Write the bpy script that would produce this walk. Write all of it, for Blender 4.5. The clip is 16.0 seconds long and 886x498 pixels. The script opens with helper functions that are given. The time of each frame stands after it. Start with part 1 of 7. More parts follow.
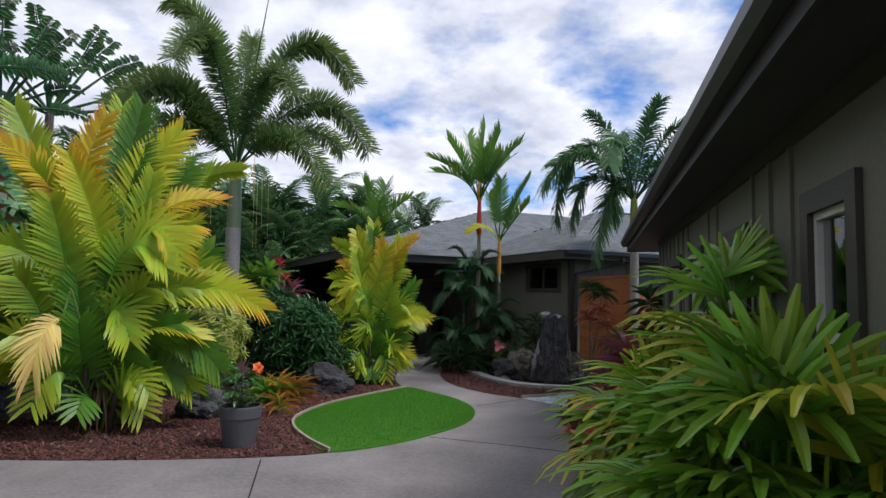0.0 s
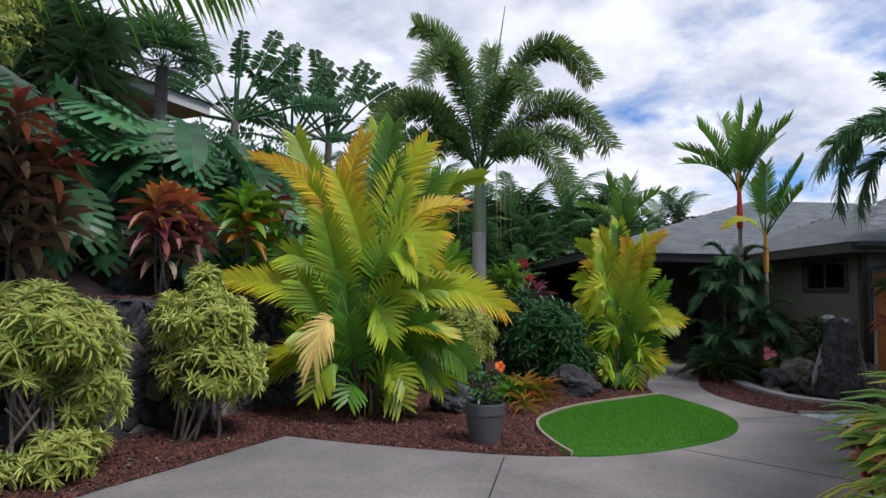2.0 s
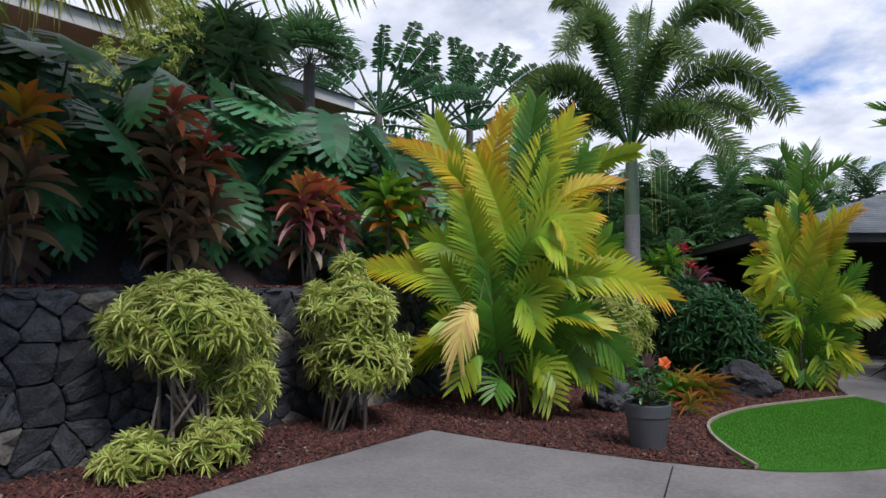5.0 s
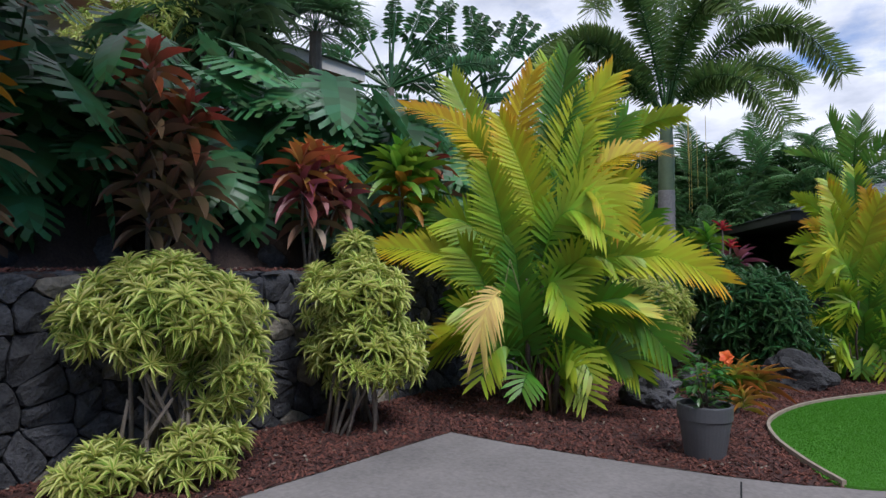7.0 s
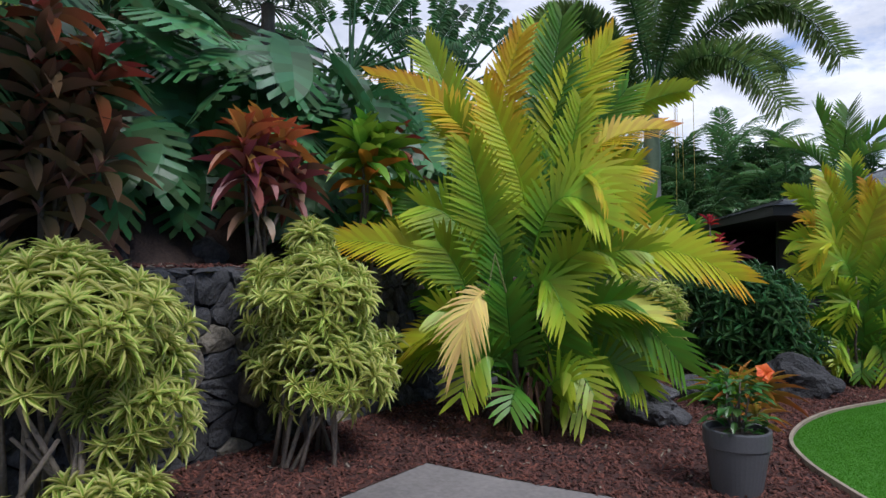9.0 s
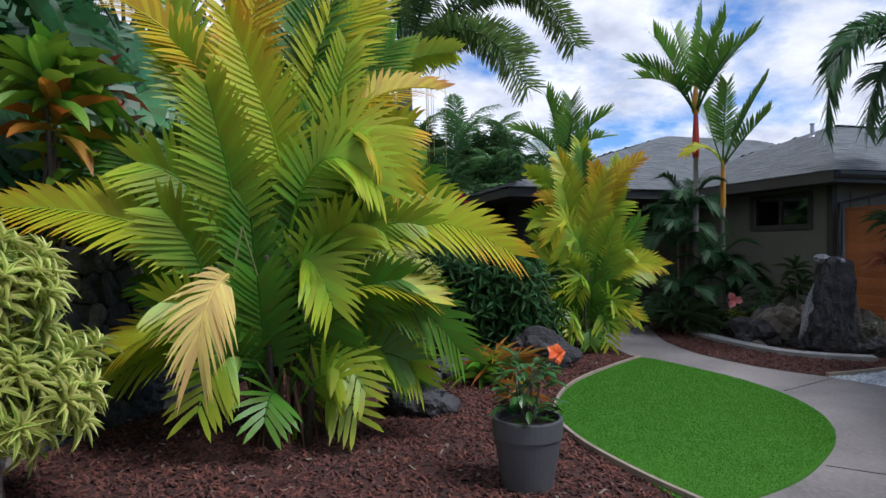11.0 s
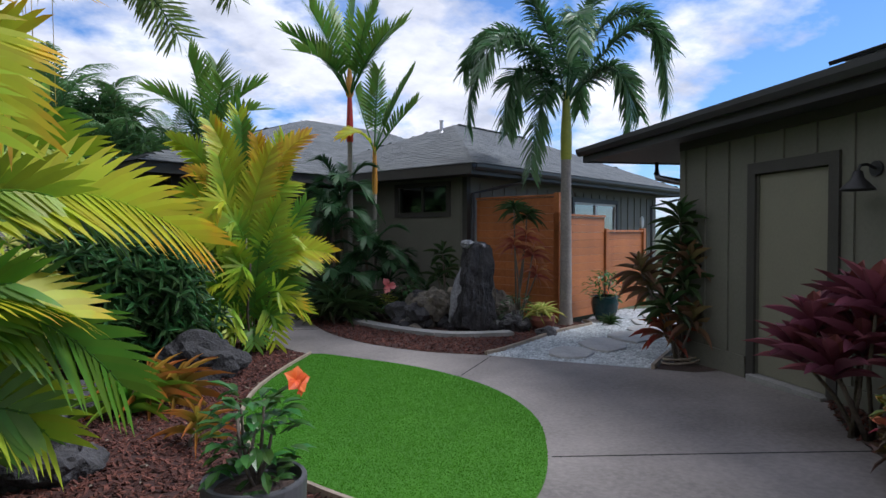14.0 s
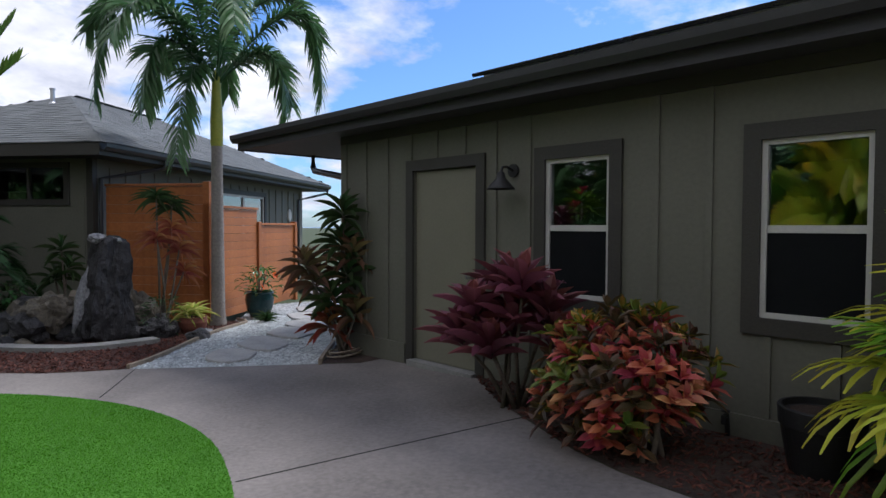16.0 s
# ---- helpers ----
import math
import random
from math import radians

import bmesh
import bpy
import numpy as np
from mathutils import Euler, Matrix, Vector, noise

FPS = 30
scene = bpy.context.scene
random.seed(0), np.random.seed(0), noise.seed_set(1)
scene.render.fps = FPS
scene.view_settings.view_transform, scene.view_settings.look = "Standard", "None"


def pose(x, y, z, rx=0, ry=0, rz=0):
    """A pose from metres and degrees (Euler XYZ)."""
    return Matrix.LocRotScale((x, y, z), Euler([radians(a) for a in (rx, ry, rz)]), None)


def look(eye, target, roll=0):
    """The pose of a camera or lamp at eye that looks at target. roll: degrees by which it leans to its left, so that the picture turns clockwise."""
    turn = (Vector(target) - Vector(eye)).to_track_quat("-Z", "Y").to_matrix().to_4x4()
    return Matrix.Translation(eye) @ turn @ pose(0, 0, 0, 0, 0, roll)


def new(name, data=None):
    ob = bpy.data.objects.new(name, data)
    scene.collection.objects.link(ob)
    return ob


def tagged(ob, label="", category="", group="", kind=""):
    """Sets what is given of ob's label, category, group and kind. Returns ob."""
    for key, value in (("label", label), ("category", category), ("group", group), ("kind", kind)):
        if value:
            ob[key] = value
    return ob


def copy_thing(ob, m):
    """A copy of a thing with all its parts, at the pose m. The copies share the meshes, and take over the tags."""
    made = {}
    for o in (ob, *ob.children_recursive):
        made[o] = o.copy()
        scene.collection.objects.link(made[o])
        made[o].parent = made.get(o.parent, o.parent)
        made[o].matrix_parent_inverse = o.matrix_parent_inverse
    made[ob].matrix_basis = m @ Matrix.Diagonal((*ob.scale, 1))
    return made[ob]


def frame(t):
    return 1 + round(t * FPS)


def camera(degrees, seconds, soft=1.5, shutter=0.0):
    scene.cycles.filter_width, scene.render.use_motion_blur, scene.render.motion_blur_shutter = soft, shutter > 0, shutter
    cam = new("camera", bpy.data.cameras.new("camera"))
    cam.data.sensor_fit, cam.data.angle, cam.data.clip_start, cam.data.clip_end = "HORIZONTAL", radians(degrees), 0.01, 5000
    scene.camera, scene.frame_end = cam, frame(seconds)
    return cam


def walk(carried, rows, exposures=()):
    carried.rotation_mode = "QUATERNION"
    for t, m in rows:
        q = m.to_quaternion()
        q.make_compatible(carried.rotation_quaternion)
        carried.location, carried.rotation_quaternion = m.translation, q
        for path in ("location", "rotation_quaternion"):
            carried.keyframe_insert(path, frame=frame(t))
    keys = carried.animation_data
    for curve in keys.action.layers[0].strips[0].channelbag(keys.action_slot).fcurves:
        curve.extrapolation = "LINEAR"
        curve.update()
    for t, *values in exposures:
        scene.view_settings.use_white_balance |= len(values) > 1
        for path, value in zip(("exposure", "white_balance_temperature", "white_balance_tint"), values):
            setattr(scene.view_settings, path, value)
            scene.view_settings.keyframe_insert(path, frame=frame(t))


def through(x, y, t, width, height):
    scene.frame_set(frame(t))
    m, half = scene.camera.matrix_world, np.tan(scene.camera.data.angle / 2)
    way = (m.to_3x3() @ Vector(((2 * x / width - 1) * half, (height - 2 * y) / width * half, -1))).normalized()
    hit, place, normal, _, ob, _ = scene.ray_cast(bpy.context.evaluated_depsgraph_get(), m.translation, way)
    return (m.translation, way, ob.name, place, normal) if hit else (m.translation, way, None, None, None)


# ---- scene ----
cam = camera(70.4, 16.0)
PATH = [
    (0, (0.295, -0.298, 1.614), (0.208, 1.694, 1.769), 1.1),
    (0.5, (0.267, -0.269, 1.612), (0.104, 1.718, 1.762), 1.0),
    (1, (0.269, -0.241, 1.609), (-0.018, 1.734, 1.754), 1.0),
    (1.5, (0.348, -0.189, 1.613), (-0.168, 1.738, 1.758), 0.8),
    (2, (0.4, -0.165, 1.59), (-0.444, 1.642, 1.74), 0.9),
    (2.5, (0.401, -0.162, 1.58), (-0.69, 1.508, 1.726), 1.0),
    (3, (0.399, -0.142, 1.575), (-0.755, 1.485, 1.717), 0.9),
    (3.5, (0.399, -0.101, 1.57), (-0.778, 1.511, 1.703), 0.9),
    (4, (0.347, -0.021, 1.573), (-0.857, 1.572, 1.702), 0.7),
    (6.5, (-0.301, 0.741, 1.577), (-1.554, 2.299, 1.645), 0.4),
    (7, (-0.454, 0.904, 1.566), (-1.721, 2.45, 1.621), 0.3),
    (7.5, (-0.596, 1.131, 1.57), (-1.885, 2.659, 1.626), 0.0),
    (8, (-0.773, 1.268, 1.563), (-2.057, 2.801, 1.617), 0.0),
    (8.2, (-0.847, 1.341, 1.559), (-2.121, 2.881, 1.615), 0.1),
    (10.5, (-1.718, 2.136, 1.525), (-2.374, 4.025, 1.527), -0.0),
    (11, (-1.773, 2.372, 1.495), (-2.18, 4.33, 1.489), -0.2),
    (11.5, (-1.866, 2.61, 1.492), (-2.001, 4.605, 1.47), -0.1),
    (12, (-1.99, 2.766, 1.507), (-1.921, 4.764, 1.48), 0.0),
    (12.5, (-2.094, 2.946, 1.498), (-1.959, 4.941, 1.454), -0.1),
    (13, (-2.126, 3.147, 1.497), (-1.862, 5.129, 1.451), -0.1),
    (13.5, (-2.157, 3.309, 1.478), (-1.628, 5.237, 1.425), 0.1),
    (14, (-2.293, 3.503, 1.481), (-1.543, 5.356, 1.43), -0.1),
    (14.5, (-2.29, 3.646, 1.457), (-1.441, 5.456, 1.402), -0.4),
    (15, (-2.246, 3.803, 1.451), (-1.161, 5.482, 1.391), -0.1),
    (15.5, (-2.266, 3.904, 1.476), (-0.889, 5.354, 1.402), 0.1),
    (16, (-2.285, 3.991, 1.471), (-0.662, 5.158, 1.401), 0.2),
]
walk(cam, [(t, look(eye, target, roll)) for t, eye, target, roll in PATH], [(0.0, 0.05, 6100, 13), (3.5, 0.0, 6000, 13), (8.0, 0.03, 5850, 13), (12.0, 0.07, 5850, 13), (16.0, 0.14, 6050, 14)])

# ---- light ----
SUN_EL, SUN_AZ = radians(56), radians(105)      # azimuth measured from +y towards +x


def make_world():
    w = bpy.data.worlds.new("sky")
    w.use_nodes = True
    nt = w.node_tree
    nt.nodes.clear()
    N, L = nt.nodes.new, nt.links.new
    out, bg = N("ShaderNodeOutputWorld"), N("ShaderNodeBackground")
    sky = N("ShaderNodeTexSky")
    sky.sky_type, sky.sun_disc = "NISHITA", False
    sky.sun_elevation, sky.sun_rotation = SUN_EL, SUN_AZ
    sky.air_density, sky.dust_density, sky.ozone_density = 1.0, 0.6, 2.5
    dim = N("ShaderNodeMix")
    dim.data_type, dim.blend_type = "RGBA", "MULTIPLY"
    dim.inputs[0].default_value = 1.0
    dim.inputs[7].default_value = (0.085, 0.115, 0.15, 1)
    L(sky.outputs[0], dim.inputs[6])
    tc, mp = N("ShaderNodeTexCoord"), N("ShaderNodeMapping")
    L(tc.outputs["Generated"], mp.inputs[0])
    # clouds are laid on a flat layer: the direction divided by its height
    sep, mx, com = N("ShaderNodeSeparateXYZ"), N("ShaderNodeMath"), N("ShaderNodeVectorMath")
    L(mp.outputs[0], sep.inputs[0])
    mx.operation = "MAXIMUM"
    mx.inputs[1].default_value = 0.0
    L(sep.outputs[2], mx.inputs[0])
    ad = N("ShaderNodeMath")
    ad.operation = "ADD"
    ad.inputs[1].default_value = 0.30
    L(mx.outputs[0], ad.inputs[0])
    com.operation = "DIVIDE"
    L(mp.outputs[0], com.inputs[0])
    cx = N("ShaderNodeCombineXYZ")
    for k in range(3):
        L(ad.outputs[0], cx.inputs[k])
    L(cx.outputs[0], com.inputs[1])
    big, fine = N("ShaderNodeTexNoise"), N("ShaderNodeTexNoise")
    for n, s, d, r in ((big, 1.9, 9, 0.58), (fine, 4.2, 8, 0.58)):
        n.inputs["Scale"].default_value, n.inputs["Detail"].default_value, n.inputs["Roughness"].default_value = s, d, r
        L(com.outputs[0], n.inputs["Vector"])
    cov, shade = N("ShaderNodeValToRGB"), N("ShaderNodeValToRGB")
    # coverage thins to the right-hand side of the place
    gr = N("ShaderNodeMath")
    gr.operation = "MULTIPLY_ADD"
    gr.inputs[1].default_value = -0.17
    L(sep.outputs[0], gr.inputs[0])
    L(big.outputs["Fac"], gr.inputs[2])
    L(gr.outputs[0], cov.inputs[0])
    cov.color_ramp.elements[0].position, cov.color_ramp.elements[1].position = 0.35, 0.48
    L(fine.outputs["Fac"], shade.inputs[0])
    shade.color_ramp.elements[0].position, shade.color_ramp.elements[1].position = 0.33, 0.62
    shade.color_ramp.elements[0].color, shade.color_ramp.elements[1].color = (0.58, 0.61, 0.69, 1), (1.0, 1.0, 1.03, 1)
    mix = N("ShaderNodeMix")
    mix.data_type = "RGBA"
    L(cov.outputs[0], mix.inputs[0])
    L(dim.outputs[2], mix.inputs[6])
    L(shade.outputs[0], mix.inputs[7])
    L(mix.outputs[2], bg.inputs[0])
    bg.inputs[1].default_value = 1.0
    L(bg.outputs[0], out.inputs[0])
    scene.world = w


make_world()
sun = new("sun", bpy.data.lights.new("sun", "SUN"))
sun.data.energy, sun.data.angle, sun.data.color = 3.4, radians(22), (1.0, 0.97, 0.92)
SUN_DIR = Vector((math.sin(SUN_AZ) * math.cos(SUN_EL), math.cos(SUN_AZ) * math.cos(SUN_EL), math.sin(SUN_EL)))
sun.matrix_world = look(SUN_DIR * 40, (0, 0, 0))

# ---- materials ----
MATS = {}


def material(name, a, b=None, scale=6.0, fine=60.0, rough=0.8, bump=0.3, metal=0.0, vary=0.0, spec=0.4, fine_mix=0.5):
    """A surface that wanders between colours a and b at two scales, with fine relief."""
    if name in MATS:
        return MATS[name]
    m = bpy.data.materials.new(name)
    m.use_nodes = True
    nt = m.node_tree
    N, L = nt.nodes.new, nt.links.new
    p = nt.nodes["Principled BSDF"]
    b = b or tuple(c * 0.75 for c in a)
    tc = N("ShaderNodeTexCoord")
    n1, n2 = N("ShaderNodeTexNoise"), N("ShaderNodeTexNoise")
    for n, s in ((n1, scale), (n2, fine)):
        n.inputs["Scale"].default_value, n.inputs["Detail"].default_value = s, 6
        L(tc.outputs["Object"], n.inputs["Vector"])
    add = N("ShaderNodeMix")
    add.data_type = "FLOAT"
    add.inputs[0].default_value = fine_mix
    L(n1.outputs["Fac"], add.inputs[2])
    L(n2.outputs["Fac"], add.inputs[3])
    ramp = N("ShaderNodeValToRGB")
    ramp.color_ramp.elements[0].position, ramp.color_ramp.elements[1].position = 0.36, 0.64
    ramp.color_ramp.elements[0].color, ramp.color_ramp.elements[1].color = (*b, 1), (*a, 1)
    L(add.outputs[0], ramp.inputs[0])
    col = ramp.outputs[0]
    if vary:
        info, hsv = N("ShaderNodeObjectInfo"), N("ShaderNodeHueSaturation")
        rng = N("ShaderNodeMapRange")
        rng.inputs[3].default_value, rng.inputs[4].default_value = 1 - vary, 1 + vary
        L(info.outputs["Random"], rng.inputs[0])
        L(rng.outputs[0], hsv.inputs["Value"])
        L(col, hsv.inputs["Color"])
        col = hsv.outputs[0]
    L(col, p.inputs["Base Color"])
    p.inputs["Roughness"].default_value, p.inputs["Metallic"].default_value = rough, metal
    p.inputs["Specular IOR Level"].default_value = spec
    if bump:
        bp = N("ShaderNodeBump")
        bp.inputs["Strength"].default_value, bp.inputs["Distance"].default_value = bump, 0.02
        L(n2.outputs["Fac"], bp.inputs["Height"])
        L(bp.outputs[0], p.inputs["Normal"])
    MATS[name] = m
    return m


def leaf_material(name, base, tip, edge=None, edge_at=0.55, rough=0.45, through=0.4, vary=0.18, dry=None, spec=0.35):
    """A leaf: the colour runs from base to tip along it (u), with a margin of another colour across it (v); light passes through."""
    if name in MATS:
        return MATS[name]
    m = bpy.data.materials.new(name)
    m.use_nodes = True
    nt = m.node_tree
    N, L = nt.nodes.new, nt.links.new
    p, out = nt.nodes["Principled BSDF"], nt.nodes["Material Output"]
    uv, sep = N("ShaderNodeUVMap"), N("ShaderNodeSeparateXYZ")
    L(uv.outputs[0], sep.inputs[0])
    tc, nz = N("ShaderNodeTexCoord"), N("ShaderNodeTexNoise")
    nz.inputs["Scale"].default_value, nz.inputs["Detail"].default_value = 5.0, 4
    L(tc.outputs["Object"], nz.inputs["Vector"])
    u = N("ShaderNodeMath")
    u.operation = "MULTIPLY_ADD"
    u.inputs[1].default_value = 0.5
    L(nz.outputs["Fac"], u.inputs[0])
    L(sep.outputs[0], u.inputs[2])
    ramp = N("ShaderNodeValToRGB")
    ramp.color_ramp.elements[0].position, ramp.color_ramp.elements[1].position = 0.3, 1.15
    ramp.color_ramp.elements[0].color, ramp.color_ramp.elements[1].color = (*base, 1), (*tip, 1)
    if dry:
        e = ramp.color_ramp.elements.new(0.8)
        e.color = (*[(x + y) / 2 for x, y in zip(base, tip)], 1)
        ramp.color_ramp.elements[-1].color = (*dry, 1)
    L(u.outputs[0], ramp.inputs[0])
    col = ramp.outputs[0]
    if edge:
        er = N("ShaderNodeValToRGB")
        er.color_ramp.elements[0].position, er.color_ramp.elements[1].position = edge_at, edge_at + 0.12
        L(sep.outputs[1], er.inputs[0])
        mx = N("ShaderNodeMix")
        mx.data_type = "RGBA"
        L(er.outputs[0], mx.inputs[0])
        L(col, mx.inputs[6])
        mx.inputs[7].default_value = (*edge, 1)
        col = mx.outputs[2]
    info, geo, hsv, rng, sm = N("ShaderNodeObjectInfo"), N("ShaderNodeNewGeometry"), N("ShaderNodeHueSaturation"), N("ShaderNodeMapRange"), N("ShaderNodeMath")
    sm.operation = "ADD"
    L(info.outputs["Random"], sm.inputs[0])
    L(geo.outputs["Random Per Island"], sm.inputs[1])
    rng.inputs[2].default_value = 2.0
    rng.inputs[3].default_value, rng.inputs[4].default_value = 1 - vary * 1.6, 1 + vary * 1.6
    L(sm.outputs[0], rng.inputs[0])
    L(rng.outputs[0], hsv.inputs["Value"])
    hr = N("ShaderNodeMapRange")
    hr.inputs[3].default_value, hr.inputs[4].default_value = 0.5 - vary * 0.09, 0.5 + vary * 0.09
    L(geo.outputs["Random Per Island"], hr.inputs[0])
    L(hr.outputs[0], hsv.inputs["Hue"])
    L(col, hsv.inputs["Color"])
    col = hsv.outputs[0]
    L(col, p.inputs["Base Color"])
    p.inputs["Roughness"].default_value = rough
    p.inputs["Specular IOR Level"].default_value = spec
    tr, ms = N("ShaderNodeBsdfTranslucent"), N("ShaderNodeMixShader")
    L(col, tr.inputs[0])
    ms.inputs[0].default_value = through
    L(p.outputs[0], ms.inputs[1])
    L(tr.outputs[0], ms.inputs[2])
    L(ms.outputs[0], out.inputs[0])
    MATS[name] = m
    return m


def glass_material(name):
    m = bpy.data.materials.new(name)
    m.use_nodes = True
    p = m.node_tree.nodes["Principled BSDF"]
    p.inputs["Base Color"].default_value = (0.55, 0.6, 0.6, 1)
    p.inputs["Roughness"].default_value, p.inputs["IOR"].default_value = 0.0, 1.65
    p.inputs["Transmission Weight"].default_value = 1.0
    p.inputs["Coat Weight"].default_value, p.inputs["Coat Roughness"].default_value = 1.0, 0.01
    return m


CONCRETE = material("concrete", (0.235, 0.210, 0.194), (0.125, 0.112, 0.104), 0.9, 30, 0.9, 0.25, fine_mix=0.35)
MULCH = material("mulch", (0.070, 0.027, 0.019), (0.028, 0.013, 0.011), 3, 40, 0.95, 0.9)
CHIP = material("bark_chip", (0.135, 0.046, 0.030), (0.045, 0.019, 0.015), 8, 60, 0.9, 0.5)
SOIL = material("soil", (0.07, 0.045, 0.035), (0.03, 0.02, 0.016), 3, 40, 0.95, 0.9)
GRASS_SOIL = material("turf", (0.060, 0.205, 0.010), (0.045, 0.16, 0.008), 3, 60, 0.9, 0.8)
GROUND = material("far_ground", (0.06, 0.08, 0.03), (0.04, 0.05, 0.02), 0.3, 5, 0.95, 0.2)
SIDING = material("olive_siding", (0.145, 0.142, 0.112), (0.122, 0.12, 0.094), 1.5, 30, 0.65, 0.12)
TRIM = material("dark_trim", (0.05, 0.047, 0.04), (0.04, 0.037, 0.032), 3, 60, 0.55, 0.15)
SOFFIT = material("soffit", (0.052, 0.050, 0.054), (0.040, 0.039, 0.042), 3, 60, 0.7, 0.1)
GUTTER = material("gutter", (0.045, 0.045, 0.048), (0.035, 0.035, 0.037), 4, 80, 0.4, 0.05)
STEPPING = material("pale_flagstone", (0.42, 0.41, 0.39), (0.28, 0.28, 0.27), 4, 40, 0.8, 0.4)
DOORP = material("door_paint", (0.20, 0.19, 0.14), (0.18, 0.17, 0.125), 2, 40, 0.5, 0.05)
WHITE = material("white_vinyl", (0.55, 0.54, 0.5), (0.48, 0.47, 0.44), 4, 60, 0.4, 0.03)
SCREEN = material("insect_screen", (0.010, 0.011, 0.012), (0.007, 0.008, 0.009), 5, 200, 0.85, 0.1, spec=0.12)
SHINGLE = material("asphalt_shingle", (0.155, 0.163, 0.162), (0.10, 0.106, 0.106), 3, 90, 0.95, 0.6, vary=0.0)
CEDAR = material("cedar", (0.48, 0.17, 0.05), (0.34, 0.11, 0.035), 2.0, 22, 0.5, 0.15, vary=0.12)
LAVA = material("lava_rock", (0.082, 0.079, 0.080), (0.026, 0.025, 0.026), 6, 42, 0.9, 1.0, vary=0.35)
LAVA_TAN = material("tan_rock", (0.20, 0.17, 0.13), (0.09, 0.08, 0.065), 5, 30, 0.9, 0.9, vary=0.25)
MORTAR = material("wall_joint", (0.012, 0.012, 0.013), (0.007, 0.007, 0.008), 5, 40, 0.95, 0.5)
CAP = material("wall_cap", (0.075, 0.072, 0.073), (0.03, 0.03, 0.031), 3, 30, 0.9, 0.6)
SLATE = material("flagstone", (0.30, 0.29, 0.275), (0.19, 0.19, 0.18), 4, 40, 0.8, 0.4)
GRAVEL = material("white_gravel", (0.56, 0.59, 0.60), (0.32, 0.35, 0.36), 6, 50, 0.85, 0.3)
PALE_CANE = material("pale_cane", (0.25, 0.20, 0.15), (0.14, 0.11, 0.085), 6, 50, 0.85, 0.5)
STEMM = material("cane", (0.16, 0.13, 0.10), (0.08, 0.065, 0.05), 6, 50, 0.85, 0.6)
TRUNK = material("palm_trunk", (0.30, 0.27, 0.24), (0.19, 0.17, 0.155), 2, 30, 0.85, 0.5)
SHAFT = material("crownshaft", (0.20, 0.24, 0.13), (0.15, 0.19, 0.10), 2, 20, 0.5, 0.1)
POTM = material("grey_plastic_pot", (0.085, 0.085, 0.09), (0.07, 0.07, 0.075), 4, 60, 0.5, 0.05)
TEAL = material("glazed_teal", (0.02, 0.06, 0.06), (0.012, 0.035, 0.04), 5, 40, 0.2, 0.05)
TERRA = material("terracotta", (0.24, 0.08, 0.05), (0.15, 0.05, 0.035), 5, 40, 0.7, 0.2)
BLACKP = material("black_plastic_pot", (0.02, 0.02, 0.021), (0.013, 0.013, 0.014), 5, 40, 0.5, 0.1)
EDGING = material("edging", (0.33, 0.27, 0.20), (0.20, 0.16, 0.12), 5, 40, 0.8, 0.2)
CREAM = material("cream_stucco", (0.55, 0.50, 0.43), (0.46, 0.42, 0.36), 2, 40, 0.8, 0.2)
PEACH = material("peach_soffit", (0.55, 0.33, 0.20), (0.46, 0.27, 0.16), 2, 40, 0.8, 0.1)
METAL = material("bare_metal", (0.45, 0.45, 0.45), (0.35, 0.35, 0.35), 5, 60, 0.35, 0.05, metal=0.8)
SOLAR = material("solar_black", (0.012, 0.012, 0.016), (0.008, 0.008, 0.01), 5, 60, 0.25, 0.02)
DARKIN = material("dark_interior", (0.05, 0.045, 0.04), (0.03, 0.028, 0.025), 2, 40, 0.8, 0.1)
GLASS = glass_material("window_glass")


# ---- mesh helpers ----
def mesh_of(name, verts, faces, mat, uvs=None, smooth=False):
    me = bpy.data.meshes.new(name)
    me.from_pydata(verts, [], faces)
    if uvs is not None:
        layer = me.uv_layers.new(name="UVMap")
        idx = np.empty(len(me.loops), dtype=np.int32)
        me.loops.foreach_get("vertex_index", idx)
        layer.data.foreach_set("uv", np.asarray(uvs, dtype=np.float32)[idx].ravel())
    me.materials.append(mat)
    if smooth:
        me.polygons.foreach_set("use_smooth", [True] * len(me.polygons))
    me.update()
    return me


def part(name, data, material_, parent, label="", m=None):
    """Links a bmesh or a mesh as one object under a thing or a part (or at the top, with no parent)."""
    if isinstance(data, bmesh.types.BMesh):
        me = bpy.data.meshes.new(name)
        data.to_mesh(me)
        data.free()
        me.materials.append(material_)
    else:
        me = data
    ob = new(name, me)
    if parent is not None:
        ob.parent = parent
    if m is not None:
        ob.matrix_local = m
    return tagged(ob, label)


def thing(name, at, label, category, group="", kind="", turn=0.0):
    ob = new(name)
    ob.empty_display_size = 0.1
    ob.matrix_world = pose(*at, 0, 0, turn)
    return tagged(ob, label, category, group, kind)


